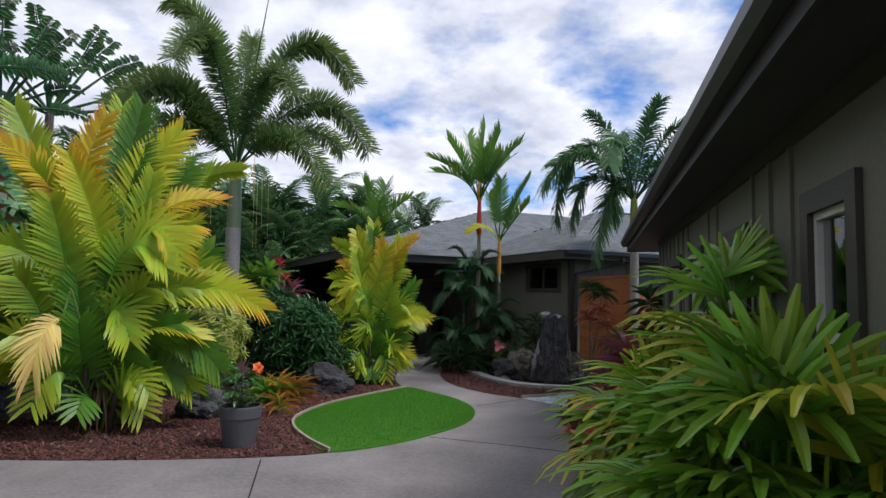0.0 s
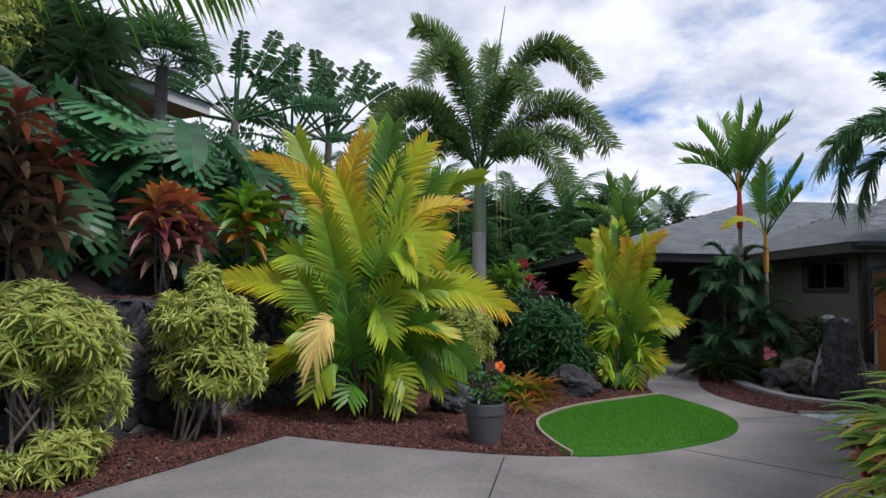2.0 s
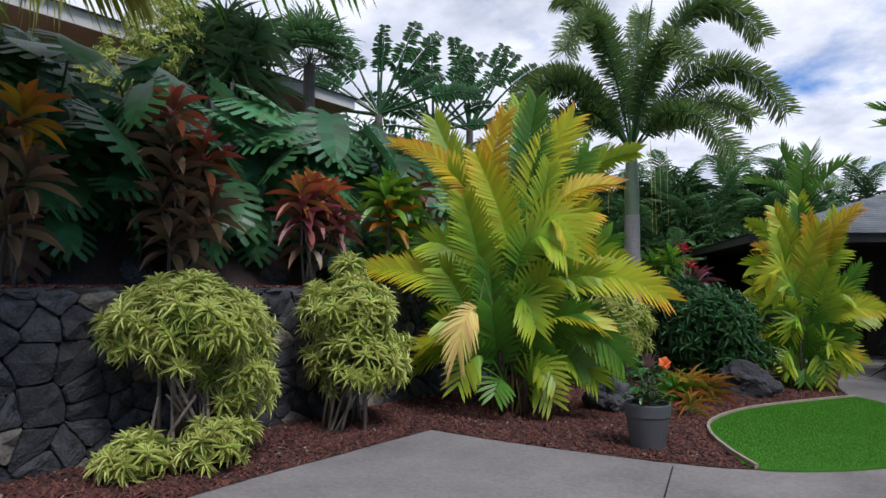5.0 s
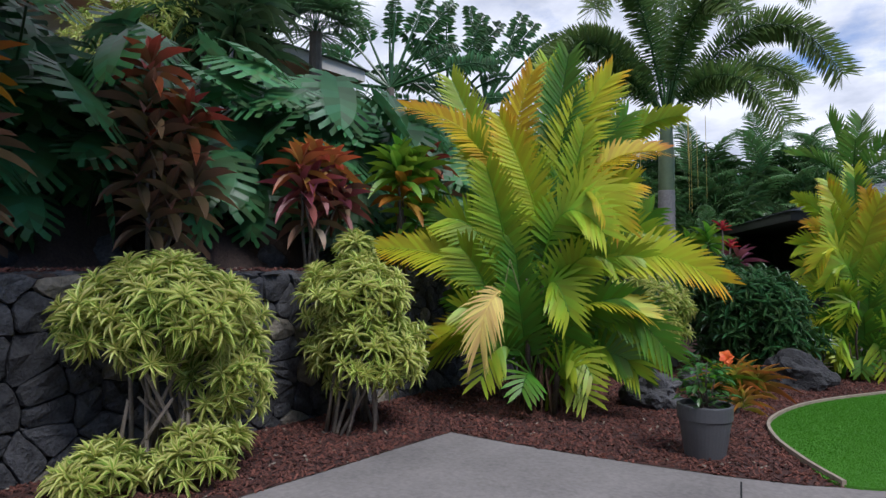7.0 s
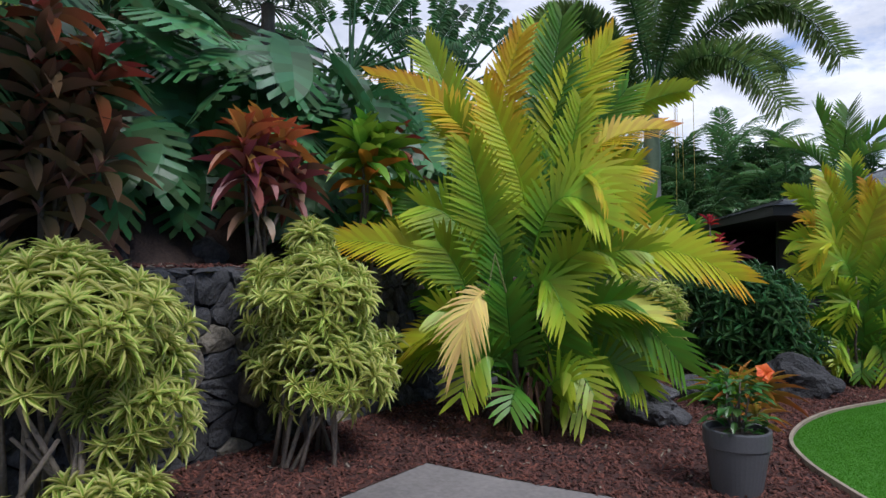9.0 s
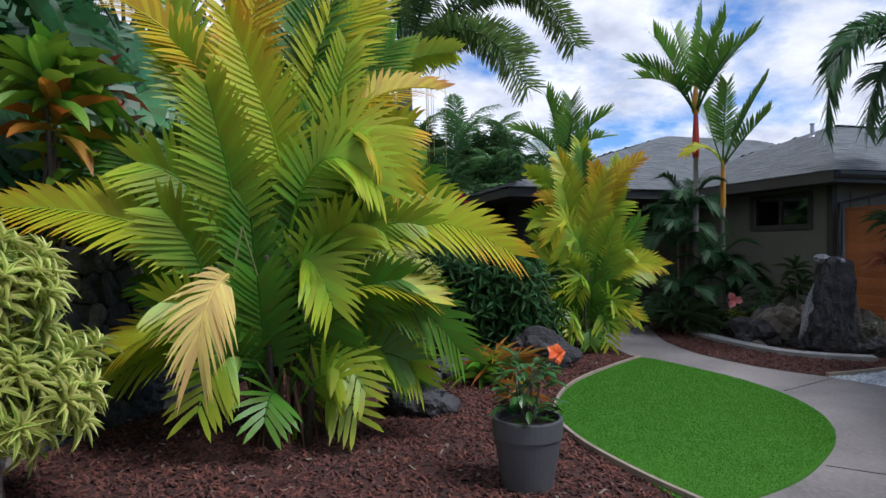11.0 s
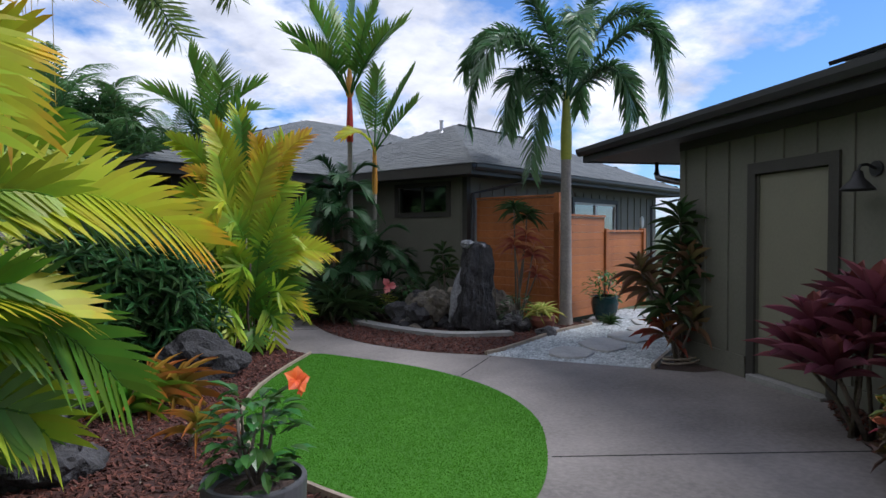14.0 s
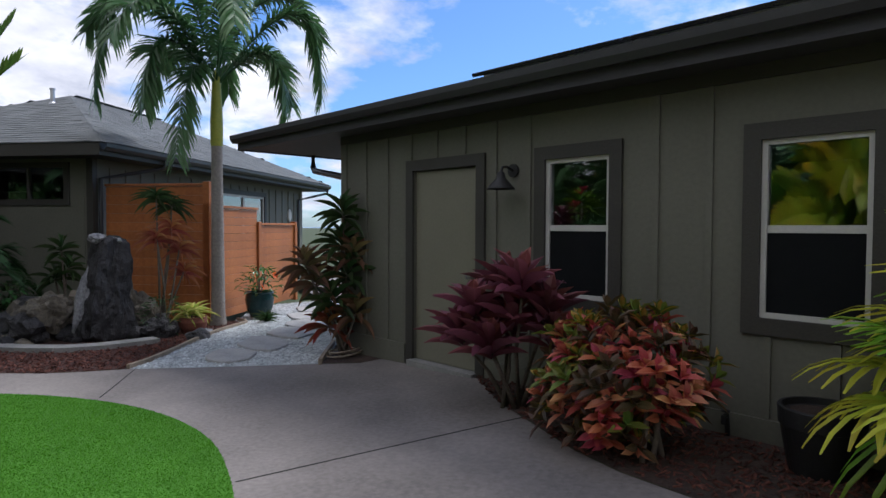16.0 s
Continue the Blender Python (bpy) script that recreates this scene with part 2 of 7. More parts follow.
def box(bm, x0, y0, z0, x1, y1, z1, bevel=0.0, m=None):
    r = bmesh.ops.create_cube(bm, size=1.0)
    vs = r["verts"]
    bmesh.ops.scale(bm, verts=vs, vec=(x1 - x0, y1 - y0, z1 - z0))
    bmesh.ops.translate(bm, verts=vs, vec=((x0 + x1) / 2, (y0 + y1) / 2, (z0 + z1) / 2))
    if bevel:
        es = list({e for v in vs for e in v.link_edges})
        g = bmesh.ops.bevel(bm, geom=es, offset=bevel, segments=2, affect="EDGES", profile=0.5)
        vs = list({v for f in g["faces"] for v in f.verts} | {v for v in vs if v.is_valid})
    if m is not None:
        bmesh.ops.transform(bm, matrix=m, verts=[v for v in vs if v.is_valid])
    return bm


def boxes(*specs, bevel=0.0):
    bm = bmesh.new()
    for s in specs:
        box(bm, *s, bevel=bevel)
    return bm


def lathe(profile, seg=24):
    """Verts and faces of a turned shape from (radius, z) pairs."""
    vs, fs = [], []
    for r, z in profile:
        for k in range(seg):
            a = 2 * math.pi * k / seg
            vs.append((r * math.cos(a), r * math.sin(a), z))
    for i in range(len(profile) - 1):
        for k in range(seg):
            k2 = (k + 1) % seg
            fs.append((i * seg + k, i * seg + k2, (i + 1) * seg + k2, (i + 1) * seg + k))
    return vs, fs


def tube(pts, radii, seg=8):
    """Verts and faces of a tapered tube along points."""
    vs, fs = [], []
    n = len(pts)
    for i, p in enumerate(pts):
        p = Vector(p)
        d = Vector(pts[min(i + 1, n - 1)]) - Vector(pts[max(i - 1, 0)])
        q = d.to_track_quat("Z", "Y")
        for k in range(seg):
            a = 2 * math.pi * k / seg
            vs.append(tuple(p + q @ Vector((radii[i] * math.cos(a), radii[i] * math.sin(a), 0))))
    for i in range(n - 1):
        for k in range(seg):
            k2 = (k + 1) % seg
            fs.append((i * seg + k, i * seg + k2, (i + 1) * seg + k2, (i + 1) * seg + k))
    fs.append(tuple(range(seg))[::-1])
    fs.append(tuple((n - 1) * seg + k for k in range(seg)))
    return vs, fs


def gz(x, y):
    """Height of the ground, which falls a little towards the main house."""
    u = min(1.0, max(0.0, (y - 6) / 5))
    return 0.05 - 0.13 * u * u * (3 - 2 * u)


def smooth_line(pts, n=8, closed=False):
    """A Catmull-Rom line through points in plan."""
    out, k = [], len(pts)
    for i in range(k if closed else k - 1):
        g = lambda j: Vector(pts[j % k]) if closed else Vector(pts[min(max(j, 0), k - 1)])
        a, b, c, d = g(i - 1), g(i), g(i + 1), g(i + 2)
        for s in range(n):
            t = s / n
            out.append(0.5 * ((2 * b) + (c - a) * t + (2 * a - 5 * b + 4 * c - d) * t * t + (3 * b - a - 3 * c + d) * t ** 3))
    if not closed:
        out.append(Vector(pts[-1]))
    return [(p.x, p.y) for p in out]


def inside(x, y, poly):
    c, j = False, len(poly) - 1
    for i in range(len(poly)):
        (xi, yi), (xj, yj) = poly[i], poly[j]
        if (yi > y) != (yj > y) and x < (xj - xi) * (y - yi) / (yj - yi) + xi:
            c = not c
        j = i
    return c


def sheet(name, poly, lift, mat, thick=0.0, label="", category="", kind="structure", step=0.35):
    """A patch of ground that follows gz, cut out along an outline in plan."""
    bm = bmesh.new()
    vs = [bm.verts.new((x, y, 0)) for x, y in poly]
    bm.faces.new(vs)
    xs, ys = [p[0] for p in poly], [p[1] for p in poly]
    y = math.floor(min(ys) / step) * step + step
    while y < max(ys):
        if 4 < y < 13:
            bmesh.ops.bisect_plane(bm, geom=bm.verts[:] + bm.edges[:] + bm.faces[:], plane_co=(0, y, 0), plane_no=(0, 1, 0))
        y += step
    bmesh.ops.triangulate(bm, faces=bm.faces[:])
    bmesh.ops.recalc_face_normals(bm, faces=bm.faces[:])
    if sum(f.normal.z for f in bm.faces) < 0:
        bmesh.ops.reverse_faces(bm, faces=bm.faces[:])
    for v in bm.verts:
        v.co.z = gz(v.co.x, v.co.y) + lift
    if thick:
        r = bmesh.ops.extrude_face_region(bm, geom=bm.faces[:])
        for v in r["geom"]:
            if isinstance(v, bmesh.types.BMVert):
                v.co.z -= thick
        bmesh.ops.recalc_face_normals(bm, faces=bm.faces[:])
    ob = part(name, bm, mat, None)
    return tagged(ob, label, category, "", kind)


def strip(name, line, width, z0, z1, mat, parent=None, label="", category="", kind=""):
    """A kerb or edging of that width along a line in plan, between two heights above the ground."""
    vs, fs = [], []
    n = len(line)
    for i, (x, y) in enumerate(line):
        a, b = Vector(line[max(i - 1, 0)]), Vector(line[min(i + 1, n - 1)])
        d = (b - a).normalized()
        nx, ny = -d.y * width / 2, d.x * width / 2
        g = gz(x, y)
        vs += [(x + nx, y + ny, g + z0), (x + nx, y + ny, g + z1), (x - nx, y - ny, g + z1), (x - nx, y - ny, g + z0)]
    for i in range(n - 1):
        for k in range(4):
            k2 = (k + 1) % 4
            fs.append((4 * i + k, 4 * i + k2, 4 * i + 4 + k2, 4 * i + 4 + k))
    fs += [(3, 2, 1, 0), (4 * n - 4, 4 * n - 3, 4 * n - 2, 4 * n - 1)]
    ob = part(name, mesh_of(name, vs, fs, mat), mat, parent)
    return tagged(ob, label, category, "", kind)


def rock_mesh(name, seed, size, mat, sub=3, rough=0.35):
    bm = bmesh.new()
    bmesh.ops.create_icosphere(bm, subdivisions=sub, radius=1.0)
    off = Vector((seed * 7.3, seed * 3.1, seed * 1.7))
    for v in bm.verts:
        d = v.co.normalized()
        k = 1 + rough * noise.noise(d * 1.3 + off) + rough * 0.5 * noise.noise(d * 3.1 + off) + rough * 0.22 * noise.noise(d * 8 + off)
        v.co = Vector((d.x * size[0], d.y * size[1], d.z * size[2])) * k
    me = bpy.data.meshes.new(name)
    bm.to_mesh(me)
    bm.free()
    me.materials.append(mat)
    return me

# ---- ground ----
LAWN = smooth_line([(-1.08, 6.06), (-1.40, 6.50), (-1.74, 7.15), (-1.93, 7.9), (-1.90, 8.9), (-1.70, 9.8), (-1.30, 10.75), (-0.87, 11.54),
                    (-0.30, 10.95), (0.12, 10.25), (0.35, 9.45), (0.39, 8.66), (0.26, 7.9), (-0.01, 7.25), (-0.48, 6.52)], 6, True)
BED_EDGE = [(-4.05, 1.2), (-4.07, 2.58), (-4.10, 3.34), (-4.08, 4.06), (-4.08, 4.68), (-4.06, 5.43), (-3.5, 5.47), (-2.9, 5.55), (-2.3, 5.66), (-1.76, 5.78), (-1.31, 5.93), (-1.08, 6.06)]
LAWN_LEFT = smooth_line([(-1.08, 6.06), (-1.40, 6.50), (-1.74, 7.15), (-1.93, 7.9), (-1.90, 8.9), (-1.70, 9.8), (-1.30, 10.75), (-0.87, 11.54)], 6)
PATH_L = smooth_line([(-0.87, 11.54), (-1.12, 12.3), (-1.25, 13.2), (-1.30, 14.5), (-1.30, 17.5)], 4)
PATH_R = smooth_line([(1.21, 10.70), (0.60, 11.2), (0.06, 12.05), (-0.25, 13.1), (-0.33, 14.4), (-0.33, 17.5)], 5)
CURB = smooth_line([(0.28, 14.6), (0.60, 13.45), (1.10, 12.45), (1.58, 12.08), (2.25, 11.95)], 5)
# the concrete drive is the base sheet; beds, lawn and gravel lie on it
ground = sheet("ground", [(-500, -500), (500, -500), (500, 700), (-500, 700)], -0.12, GROUND, 0, "green open land around the houses", "ground", step=0.5)
DRIVE = [(-4.06, -9), (1.0, -9), (1.6, 2.2), (1.75, 4.3), (1.13, 4.84), (1.24, 5.25), (1.42, 5.62), (1.71, 6.03), (2.10, 6.58), (2.72, 7.18), (2.82, 7.3), (3.02, 8.3), (3.1, 8.66), (2.73, 8.72), (2.50, 9.08), (1.9, 9.85), (1.21, 10.70)] \
    + PATH_R[1:] + PATH_L[::-1] + LAWN_LEFT[::-1][1:] + BED_EDGE[::-1][1:]
drive = sheet("pavement", DRIVE, 0.0, CONCRETE, 0.15, "grey brushed concrete drive and garden path", "pavement")
bed = sheet("garden_bed", BED_EDGE + LAWN_LEFT[1:] + PATH_L[1:] + [(-2.2, 17.5), (-4.2, 15.6), (-9, 15.6), (-9, 8), (-5.5, 8), (-5.5, 1.2)], 0.004, MULCH, 0, "reddish brown bark mulch planting bed", "planting bed")
bed_m = sheet("garden_bed", PATH_R[::-1] + [(1.5, 10.82), (2.0, 11.15), (2.62, 11.6), (3.1, 11.95), (3.55, 12.2), (4.0, 12.42), (4.05, 12.75), (3.7, 13.0), (2.7, 14.6), (0, 17.5)], 0.004, MULCH, 0, "bark mulch bed with fountain beside the path", "planting bed")
bed_r = sheet("garden_bed", [(2.82, 7.3), (2.72, 7.18), (2.10, 6.58), (1.71, 6.03), (1.42, 5.62), (1.24, 5.25), (1.13, 4.84), (0.95, 4.2), (0.85, 3.2), (0.95, 2.0), (1.0, 0.6), (1.5, 0.6), (2.3, 4.66)], 0.006, SOIL, 0, "dark soil bed along the garage wall", "planting bed")
bed_c = sheet("garden_bed", [(3.1, 8.66), (2.73, 8.72), (2.50, 9.08), (2.9, 9.4), (3.67, 9.97), (3.35, 9.6)], 0.006, SOIL, 0, "small soil bed at the garage corner", "planting bed")
GRAVEL_AREA = [(1.21, 10.70), (1.9, 9.85), (2.50, 9.08), (2.9, 9.4), (3.67, 9.97), (5.0, 10.6), (6.6, 12.2), (6.9, 13.6), (5.9, 13.95), (4.6, 13.2), (4.05, 12.75), (4.0, 12.42), (3.55, 12.2), (3.1, 11.95), (2.62, 11.6), (2.0, 11.15), (1.5, 10.82)]
gravel_bed = sheet("gravel_bed", GRAVEL_AREA, 0.0, GRAVEL, 0, "pale crushed stone gravel court", "gravel")
side_walk = sheet("pavement", [(6.6, 12.2), (10, 13.8), (12, 18), (9, 17), (6.9, 13.6)], 0.002, CONCRETE, 0, "concrete side walk beyond the gravel", "pavement")
lawn = sheet("lawn", LAWN, 0.02, GRASS_SOIL, 0.06, "bright green clipped lawn island", "lawn")
strip("lawn_edging", LAWN_LEFT, 0.03, -0.02, 0.05, EDGING, None, "thin tan plastic edging along the lawn", "edging", "structure")
strip("gravel_edging", [(1.21, 10.70), (1.5, 10.84), (2.0, 11.17), (2.62, 11.62)], 0.04, -0.02, 0.05, EDGING, None, "pale edging strip between gravel and mulch", "edging", "structure")
strip("gravel_edging", smooth_line([(2.62, 11.62), (3.1, 11.93), (3.55, 12.16), (4.0, 12.38), (4.1, 12.75)], 4), 0.04, -0.02, 0.05, EDGING, None, "curved edging strip round the palm", "edging", "structure")
strip("gravel_edging", [(2.47, 9.06), (2.9, 9.42), (3.5, 9.9)], 0.04, -0.02, 0.06, EDGING, None, "edging strip of the corner bed", "edging", "structure")
for i, (a, b) in enumerate([((0.43, 9.70), (1.24, 10.62)), ((-0.14, 6.96), (1.9, 6.2)), ((-1.66, 5.72), (-0.6, 1.5)), ((-1.3, 13.9), (-0.35, 13.7))]):
    strip("paving_joint", [(a[0] + (b[0] - a[0]) * k / 12, a[1] + (b[1] - a[1]) * k / 12) for k in range(13)], 0.012, -0.02, 0.002, MORTAR, drive)
for i in range(2):
    seg = CURB[1 + i * 10: 11 + i * 10 + 1]
    strip("kerb_stone", seg, 0.24, -0.02, 0.065, SLATE, None, "grey slate kerb round the fountain bed", "kerb", "structure")

# ---- garage at the right ----
BT = math.atan(0.19)                        # turn of its long wall from +y
GD = Vector((math.sin(BT), math.cos(BT), 0))
GN = Vector((math.cos(BT), -math.sin(BT), 0))
G0 = Vector((2.30, 4.66, 0))               # a point on the wall's face
GARAGE = Matrix(((GD.x, GN.x, 0, G0.x), (GD.y, GN.y, 0, G0.y), (0, 0, 1, 0), (0, 0, 0, 1)))  # local x along wall, y into the house


G_END, G_BACK, G_TOP = 4.85, -9.0, 2.55
OPENINGS = [("door", 2.62, 3.54, -0.1, 2.06), ("window", 1.18, 1.81, 0.88, 2.05), ("window", -0.58, 0.05, 0.88, 2.05), ("window", -2.38, -1.92, 0.88, 2.05)]


def wall_with_holes(x0, x1, z0, z1, holes, thick):
    """A wall along x, its face at y 0, with real openings through it."""
    bm = bmesh.new()
    cuts = sorted({x0, x1, *[h[0] for h in holes], *[h[1] for h in holes]})
    for a, b in zip(cuts, cuts[1:]):
        hs = [h for h in holes if h[0] <= a + 1e-6 and h[1] >= b - 1e-6]
        if not hs:
            box(bm, a, 0, z0, b, thick, z1)
            continue
        h = hs[0]
        if h[2] > z0:
            box(bm, a, 0, z0, b, thick, h[2])
        if h[3] < z1:
            box(bm, a, 0, h[3], b, thick, z1)
    bmesh.ops.remove_doubles(bm, verts=bm.verts[:], dist=1e-5)
    return bm


def sash_window(base, x0, x1, z0, z1, label, parent=None):
    w = new("window_1")
    w.matrix_world = base
    tagged(w, label, "window", "garage windows", "structure")
    t = 0.11
    part("trim", boxes((x0 - t, -0.03, z0 - t, x1 + t, -0.002, z0), (x0 - t, -0.03, z1, x1 + t, -0.002, z1 + t), (x0 - t, -0.03, z0, x0, -0.002, z1), (x1, -0.03, z0, x1 + t, -0.002, z1)), TRIM, w, "dark painted wooden trim")
    f, zm = 0.035, (z0 + z1) / 2
    fr = part("window_frame", boxes((x0, 0.0, z0, x1, 0.07, z0 + f), (x0, 0.0, z1 - f, x1, 0.07, z1), (x0, 0.0, z0 + f, x0 + f, 0.07, z1 - f), (x1 - f, 0.0, z0 + f, x1, 0.07, z1 - f), (x0 + f, 0.012, zm - 0.025, x1 - f, 0.06, zm + 0.025)), WHITE, w, "off-white vinyl sash frame")
    part("pane", boxes((x0 + f, 0.03, zm + 0.025, x1 - f, 0.036, z1 - f)), GLASS, fr)
    part("pane", boxes((x0 + f, 0.045, z0 + f, x1 - f, 0.051, zm - 0.025)), GLASS, fr)
    part("screen", boxes((x0 + f, 0.018, z0 + f, x1 - f, 0.021, zm - 0.025)), SCREEN, fr, "dark insect screen")
    return w


garage = new("garage")
garage.matrix_world = GARAGE
tagged(garage, "olive board-and-batten garage with deep dark eaves", "building", "", "structure")
holes = [o[1:] for o in OPENINGS]
part("wall", wall_with_holes(G_BACK, G_END, -0.15, G_TOP, holes, 0.14), SIDING, garage)
part("wall", boxes((G_END - 0.14, 0.14, -0.15, G_END, 7.0, G_TOP), (G_BACK, 0.14, -0.15, G_BACK + 0.14, 7.0, G_TOP), (G_BACK, 7.0, -0.15, G_END, 7.14, G_TOP)), SIDING, garage)
part("inner_floor", boxes((G_BACK + 0.15, 0.15, -0.1, G_END - 0.15, 6.99, 0.05)), DARKIN, garage)
for i in range(34):
    x = 4.39 - 0.4 * i
    if x < G_BACK + 0.2:
        break
    z0, z1 = 0.22, G_TOP - 0.1
    for h in holes:
        if h[0] - 0.13 < x < h[1] + 0.13:
            z0, z1 = (0.22, h[2] - 0.12) if h[2] > 0.3 else (h[3] + 0.12, z1)
    if z1 - z0 > 0.05:
        part("batten", boxes((x - 0.022, -0.02, z0, x + 0.022, -0.001, z1)), SIDING, garage)
part("corner_board", boxes((G_END - 0.09, -0.022, 0.0, G_END + 0.022, -0.001, G_TOP), (G_END + 0.001, 0.0, 0.0, G_END + 0.022, 0.09, G_TOP)), SIDING, garage)
part("skirt_board", boxes((G_BACK, -0.024, 0.04, 2.5, -0.001, 0.21), (3.68, -0.024, -0.05, G_END - 0.1, -0.001, 0.21)), SIDING, garage)
part("frieze", boxes((G_BACK, -0.03, G_TOP - 0.1, G_END + 0.02, -0.001, G_TOP - 0.002)), TRIM, garage)
EV, EE = -0.36, G_END + 2.02
part("soffit", boxes((G_BACK - 0.6, EV, G_TOP, EE, 7.8, G_TOP + 0.03)), SOFFIT, garage)
part("fascia", boxes((G_BACK - 0.6, EV - 0.025, G_TOP - 0.02, EE, EV - 0.001, G_TOP + 0.19), (EE + 0.001, EV, G_TOP - 0.02, EE + 0.025, 7.8, G_TOP + 0.19)), SOFFIT, garage)


def gutter_bm(x0, x1, y, z):
    bm = bmesh.new()
    prof = [(0, 0.10), (-0.005, 0), (-0.07, 0.0), (-0.105, 0.05), (-0.11, 0.105), (-0.095, 0.105), (-0.09, 0.055), (-0.06, 0.012), (-0.012, 0.012)]
    rings = [[bm.verts.new((x, y + a, z + b)) for a, b in prof] for x in (x0, x1)]
    for k in range(len(prof)):
        k2 = (k + 1) % len(prof)
        bm.faces.new((rings[0][k], rings[0][k2], rings[1][k2], rings[1][k]))
    bm.faces.new(rings[0][::-1])
    bm.faces.new(rings[1])
    bmesh.ops.recalc_face_normals(bm, faces=bm.faces[:])
    return bm


part("gutter", gutter_bm(G_BACK - 0.6, EE + 0.02, EV - 0.026, G_TOP + 0.07), GUTTER, garage)
roof_rise = math.tan(radians(17))
bm = bmesh.new()
rz = G_TOP + 0.18
RY = 3.6
rv = [bm.verts.new(c) for c in ((G_BACK - 0.65, EV - 0.05, rz), (EE + 0.05, EV - 0.05, rz), (EE + 0.05, 7.85, rz), (G_BACK - 0.65, 7.85, rz),
                               (G_BACK + 3.6, RY, rz + roof_rise * 4.3), (EE - 4.25, RY, rz + roof_rise * 4.3))]
for f in ((0, 1, 5, 4), (1, 2, 5), (2, 3, 4, 5), (3, 0, 4), (3, 2, 1, 0)):
    bm.faces.new([rv[k] for k in f])
garage_roof = part("roof", bm, SHINGLE, garage, "grey asphalt shingle roof")


for i in range(6):
    panel = thing("solar_panel", (0, 0, 0), "black solar panel raised on the garage roof", "solar panel", "solar panels on the garage")
    panel.matrix_world = GARAGE @ (Matrix.Translation((1.3 - 1.72 * i, EV - 0.05, rz)) @ Matrix.Rotation(math.atan(roof_rise), 4, "X") @ Matrix.Translation((0, 0.75, -0.04)))
    part("panel", boxes((0, 0, 0.09, 1.68, 1.0, 0.13), bevel=0.005), SOLAR, panel)
    part("rail", boxes((0, 0.2, 0.0, 1.7, 0.24, 0.09), (0, 0.76, 0.0, 1.7, 0.8, 0.09)), METAL, panel)
for _, x0, x1, z0, z1 in OPENINGS[1:]:
    sash_window(GARAGE, x0, x1, z0, z1, "off-white sash window in dark trim on the garage")
door = new("door_1")
door.matrix_world = GARAGE
tagged(door, "plain olive painted side door of the garage", "door", "", "structure")
part("door_frame", boxes((2.51, -0.03, -0.02, 2.62, -0.002, 2.06), (3.54, -0.03, -0.02, 3.65, -0.002, 2.06), (2.51, -0.03, 2.06, 3.65, -0.002, 2.17)), TRIM, door, "dark painted wooden casing")
leaf = part("door_leaf", boxes((2.63, 0.02, 0.07, 3.53, 0.065, 2.05), bevel=0.004), DOORP, door)
part("threshold", boxes((2.60, -0.10, -0.06, 3.56, 0.05, 0.065), bevel=0.006), SLATE, door, "pale concrete sill")
v, f = lathe([(0.0, 0.0), (0.028, 0.0), (0.03, 0.02), (0.012, 0.03), (0.012, 0.05), (0.03, 0.06), (0.03, 0.085), (0.0, 0.09)], 16)
part("knob", mesh_of("knob", v, f, METAL, smooth=True), METAL, leaf, "brushed metal knob", pose(2.69, 0.02, 1.0, 90))
lamp = thing("wall_lamp", (0, 0, 0), "black barn-style wall lamp beside the door", "lamp")
lamp.matrix_world = GARAGE @ Matrix.Translation((2.17, -0.001, 1.92))
v, f = lathe([(0.0, 0.0), (0.06, 0.0), (0.06, 0.02), (0.0, 0.022)], 20)
part("backplate", mesh_of("backplate", v, f, BLACKP), BLACKP, lamp, "", pose(0, 0, 0.06, 90))
v, f = tube([(0, -0.02, 0.06), (0, -0.10, 0.09), (0, -0.16, 0.08), (0, -0.18, 0.03)], [0.012] * 4)
part("arm", mesh_of("arm", v, f, BLACKP), BLACKP, lamp)
v, f = lathe([(0.02, 0.04), (0.035, 0.03), (0.045, -0.02), (0.12, -0.10), (0.125, -0.115), (0.115, -0.112), (0.04, -0.03), (0.0, -0.02)], 24)
part("shade", mesh_of("shade", v, f, BLACKP, smooth=True), BLACKP, lamp, "", pose(0, -0.18, 0))
pipe = thing("downspout", (0, 0, 0), "dark downspout bent from eave to garage corner", "downspout")
pipe.matrix_world = GARAGE
v, f = tube([(EE - 0.05, 0.8, G_TOP + 0.02), (EE - 0.05, 0.8, G_TOP - 0.17), (EE - 0.14, 0.77, G_TOP - 0.24), (G_END + 0.25, 0.22, G_TOP - 0.46), (G_END + 0.07, 0.13, G_TOP - 0.56), (G_END + 0.07, 0.13, -0.05)], [0.045] * 6, 10)
part("pipe", mesh_of("pipe", v, f, GUTTER, smooth=True), GUTTER, pipe)

# ---- main house ----
MA = math.atan2(0.446, 0.895)
MAIN = Matrix.Translation((2.65, 14.5, 0)) @ Matrix.Rotation(MA, 4, "Z")     # local x along the right wall, y along the left wall
house = new("main_house")
house.matrix_world = MAIN
tagged(house, "low olive house with grey hipped shingle roofs", "house", "", "structure")
MH, MO = 2.56, 0.57
part("wall", wall_with_holes(0.0, 8.86, -0.15, MH, [(4.05, 6.25, 1.2, 2.22)], 0.14), SIDING, house)
bm = wall_with_holes(0.15, 5.4, -0.15, MH, [(0.5, 1.85, 1.9, 2.42)], 0.14)
bmesh.ops.transform(bm, matrix=Matrix(((0, 1, 0, 0), (1, 0, 0, 0), (0, 0, 1, 0), (0, 0, 0, 1))), verts=bm.verts[:])
bmesh.ops.recalc_face_normals(bm, faces=bm.faces[:])
part("wall", bm, SIDING, house)
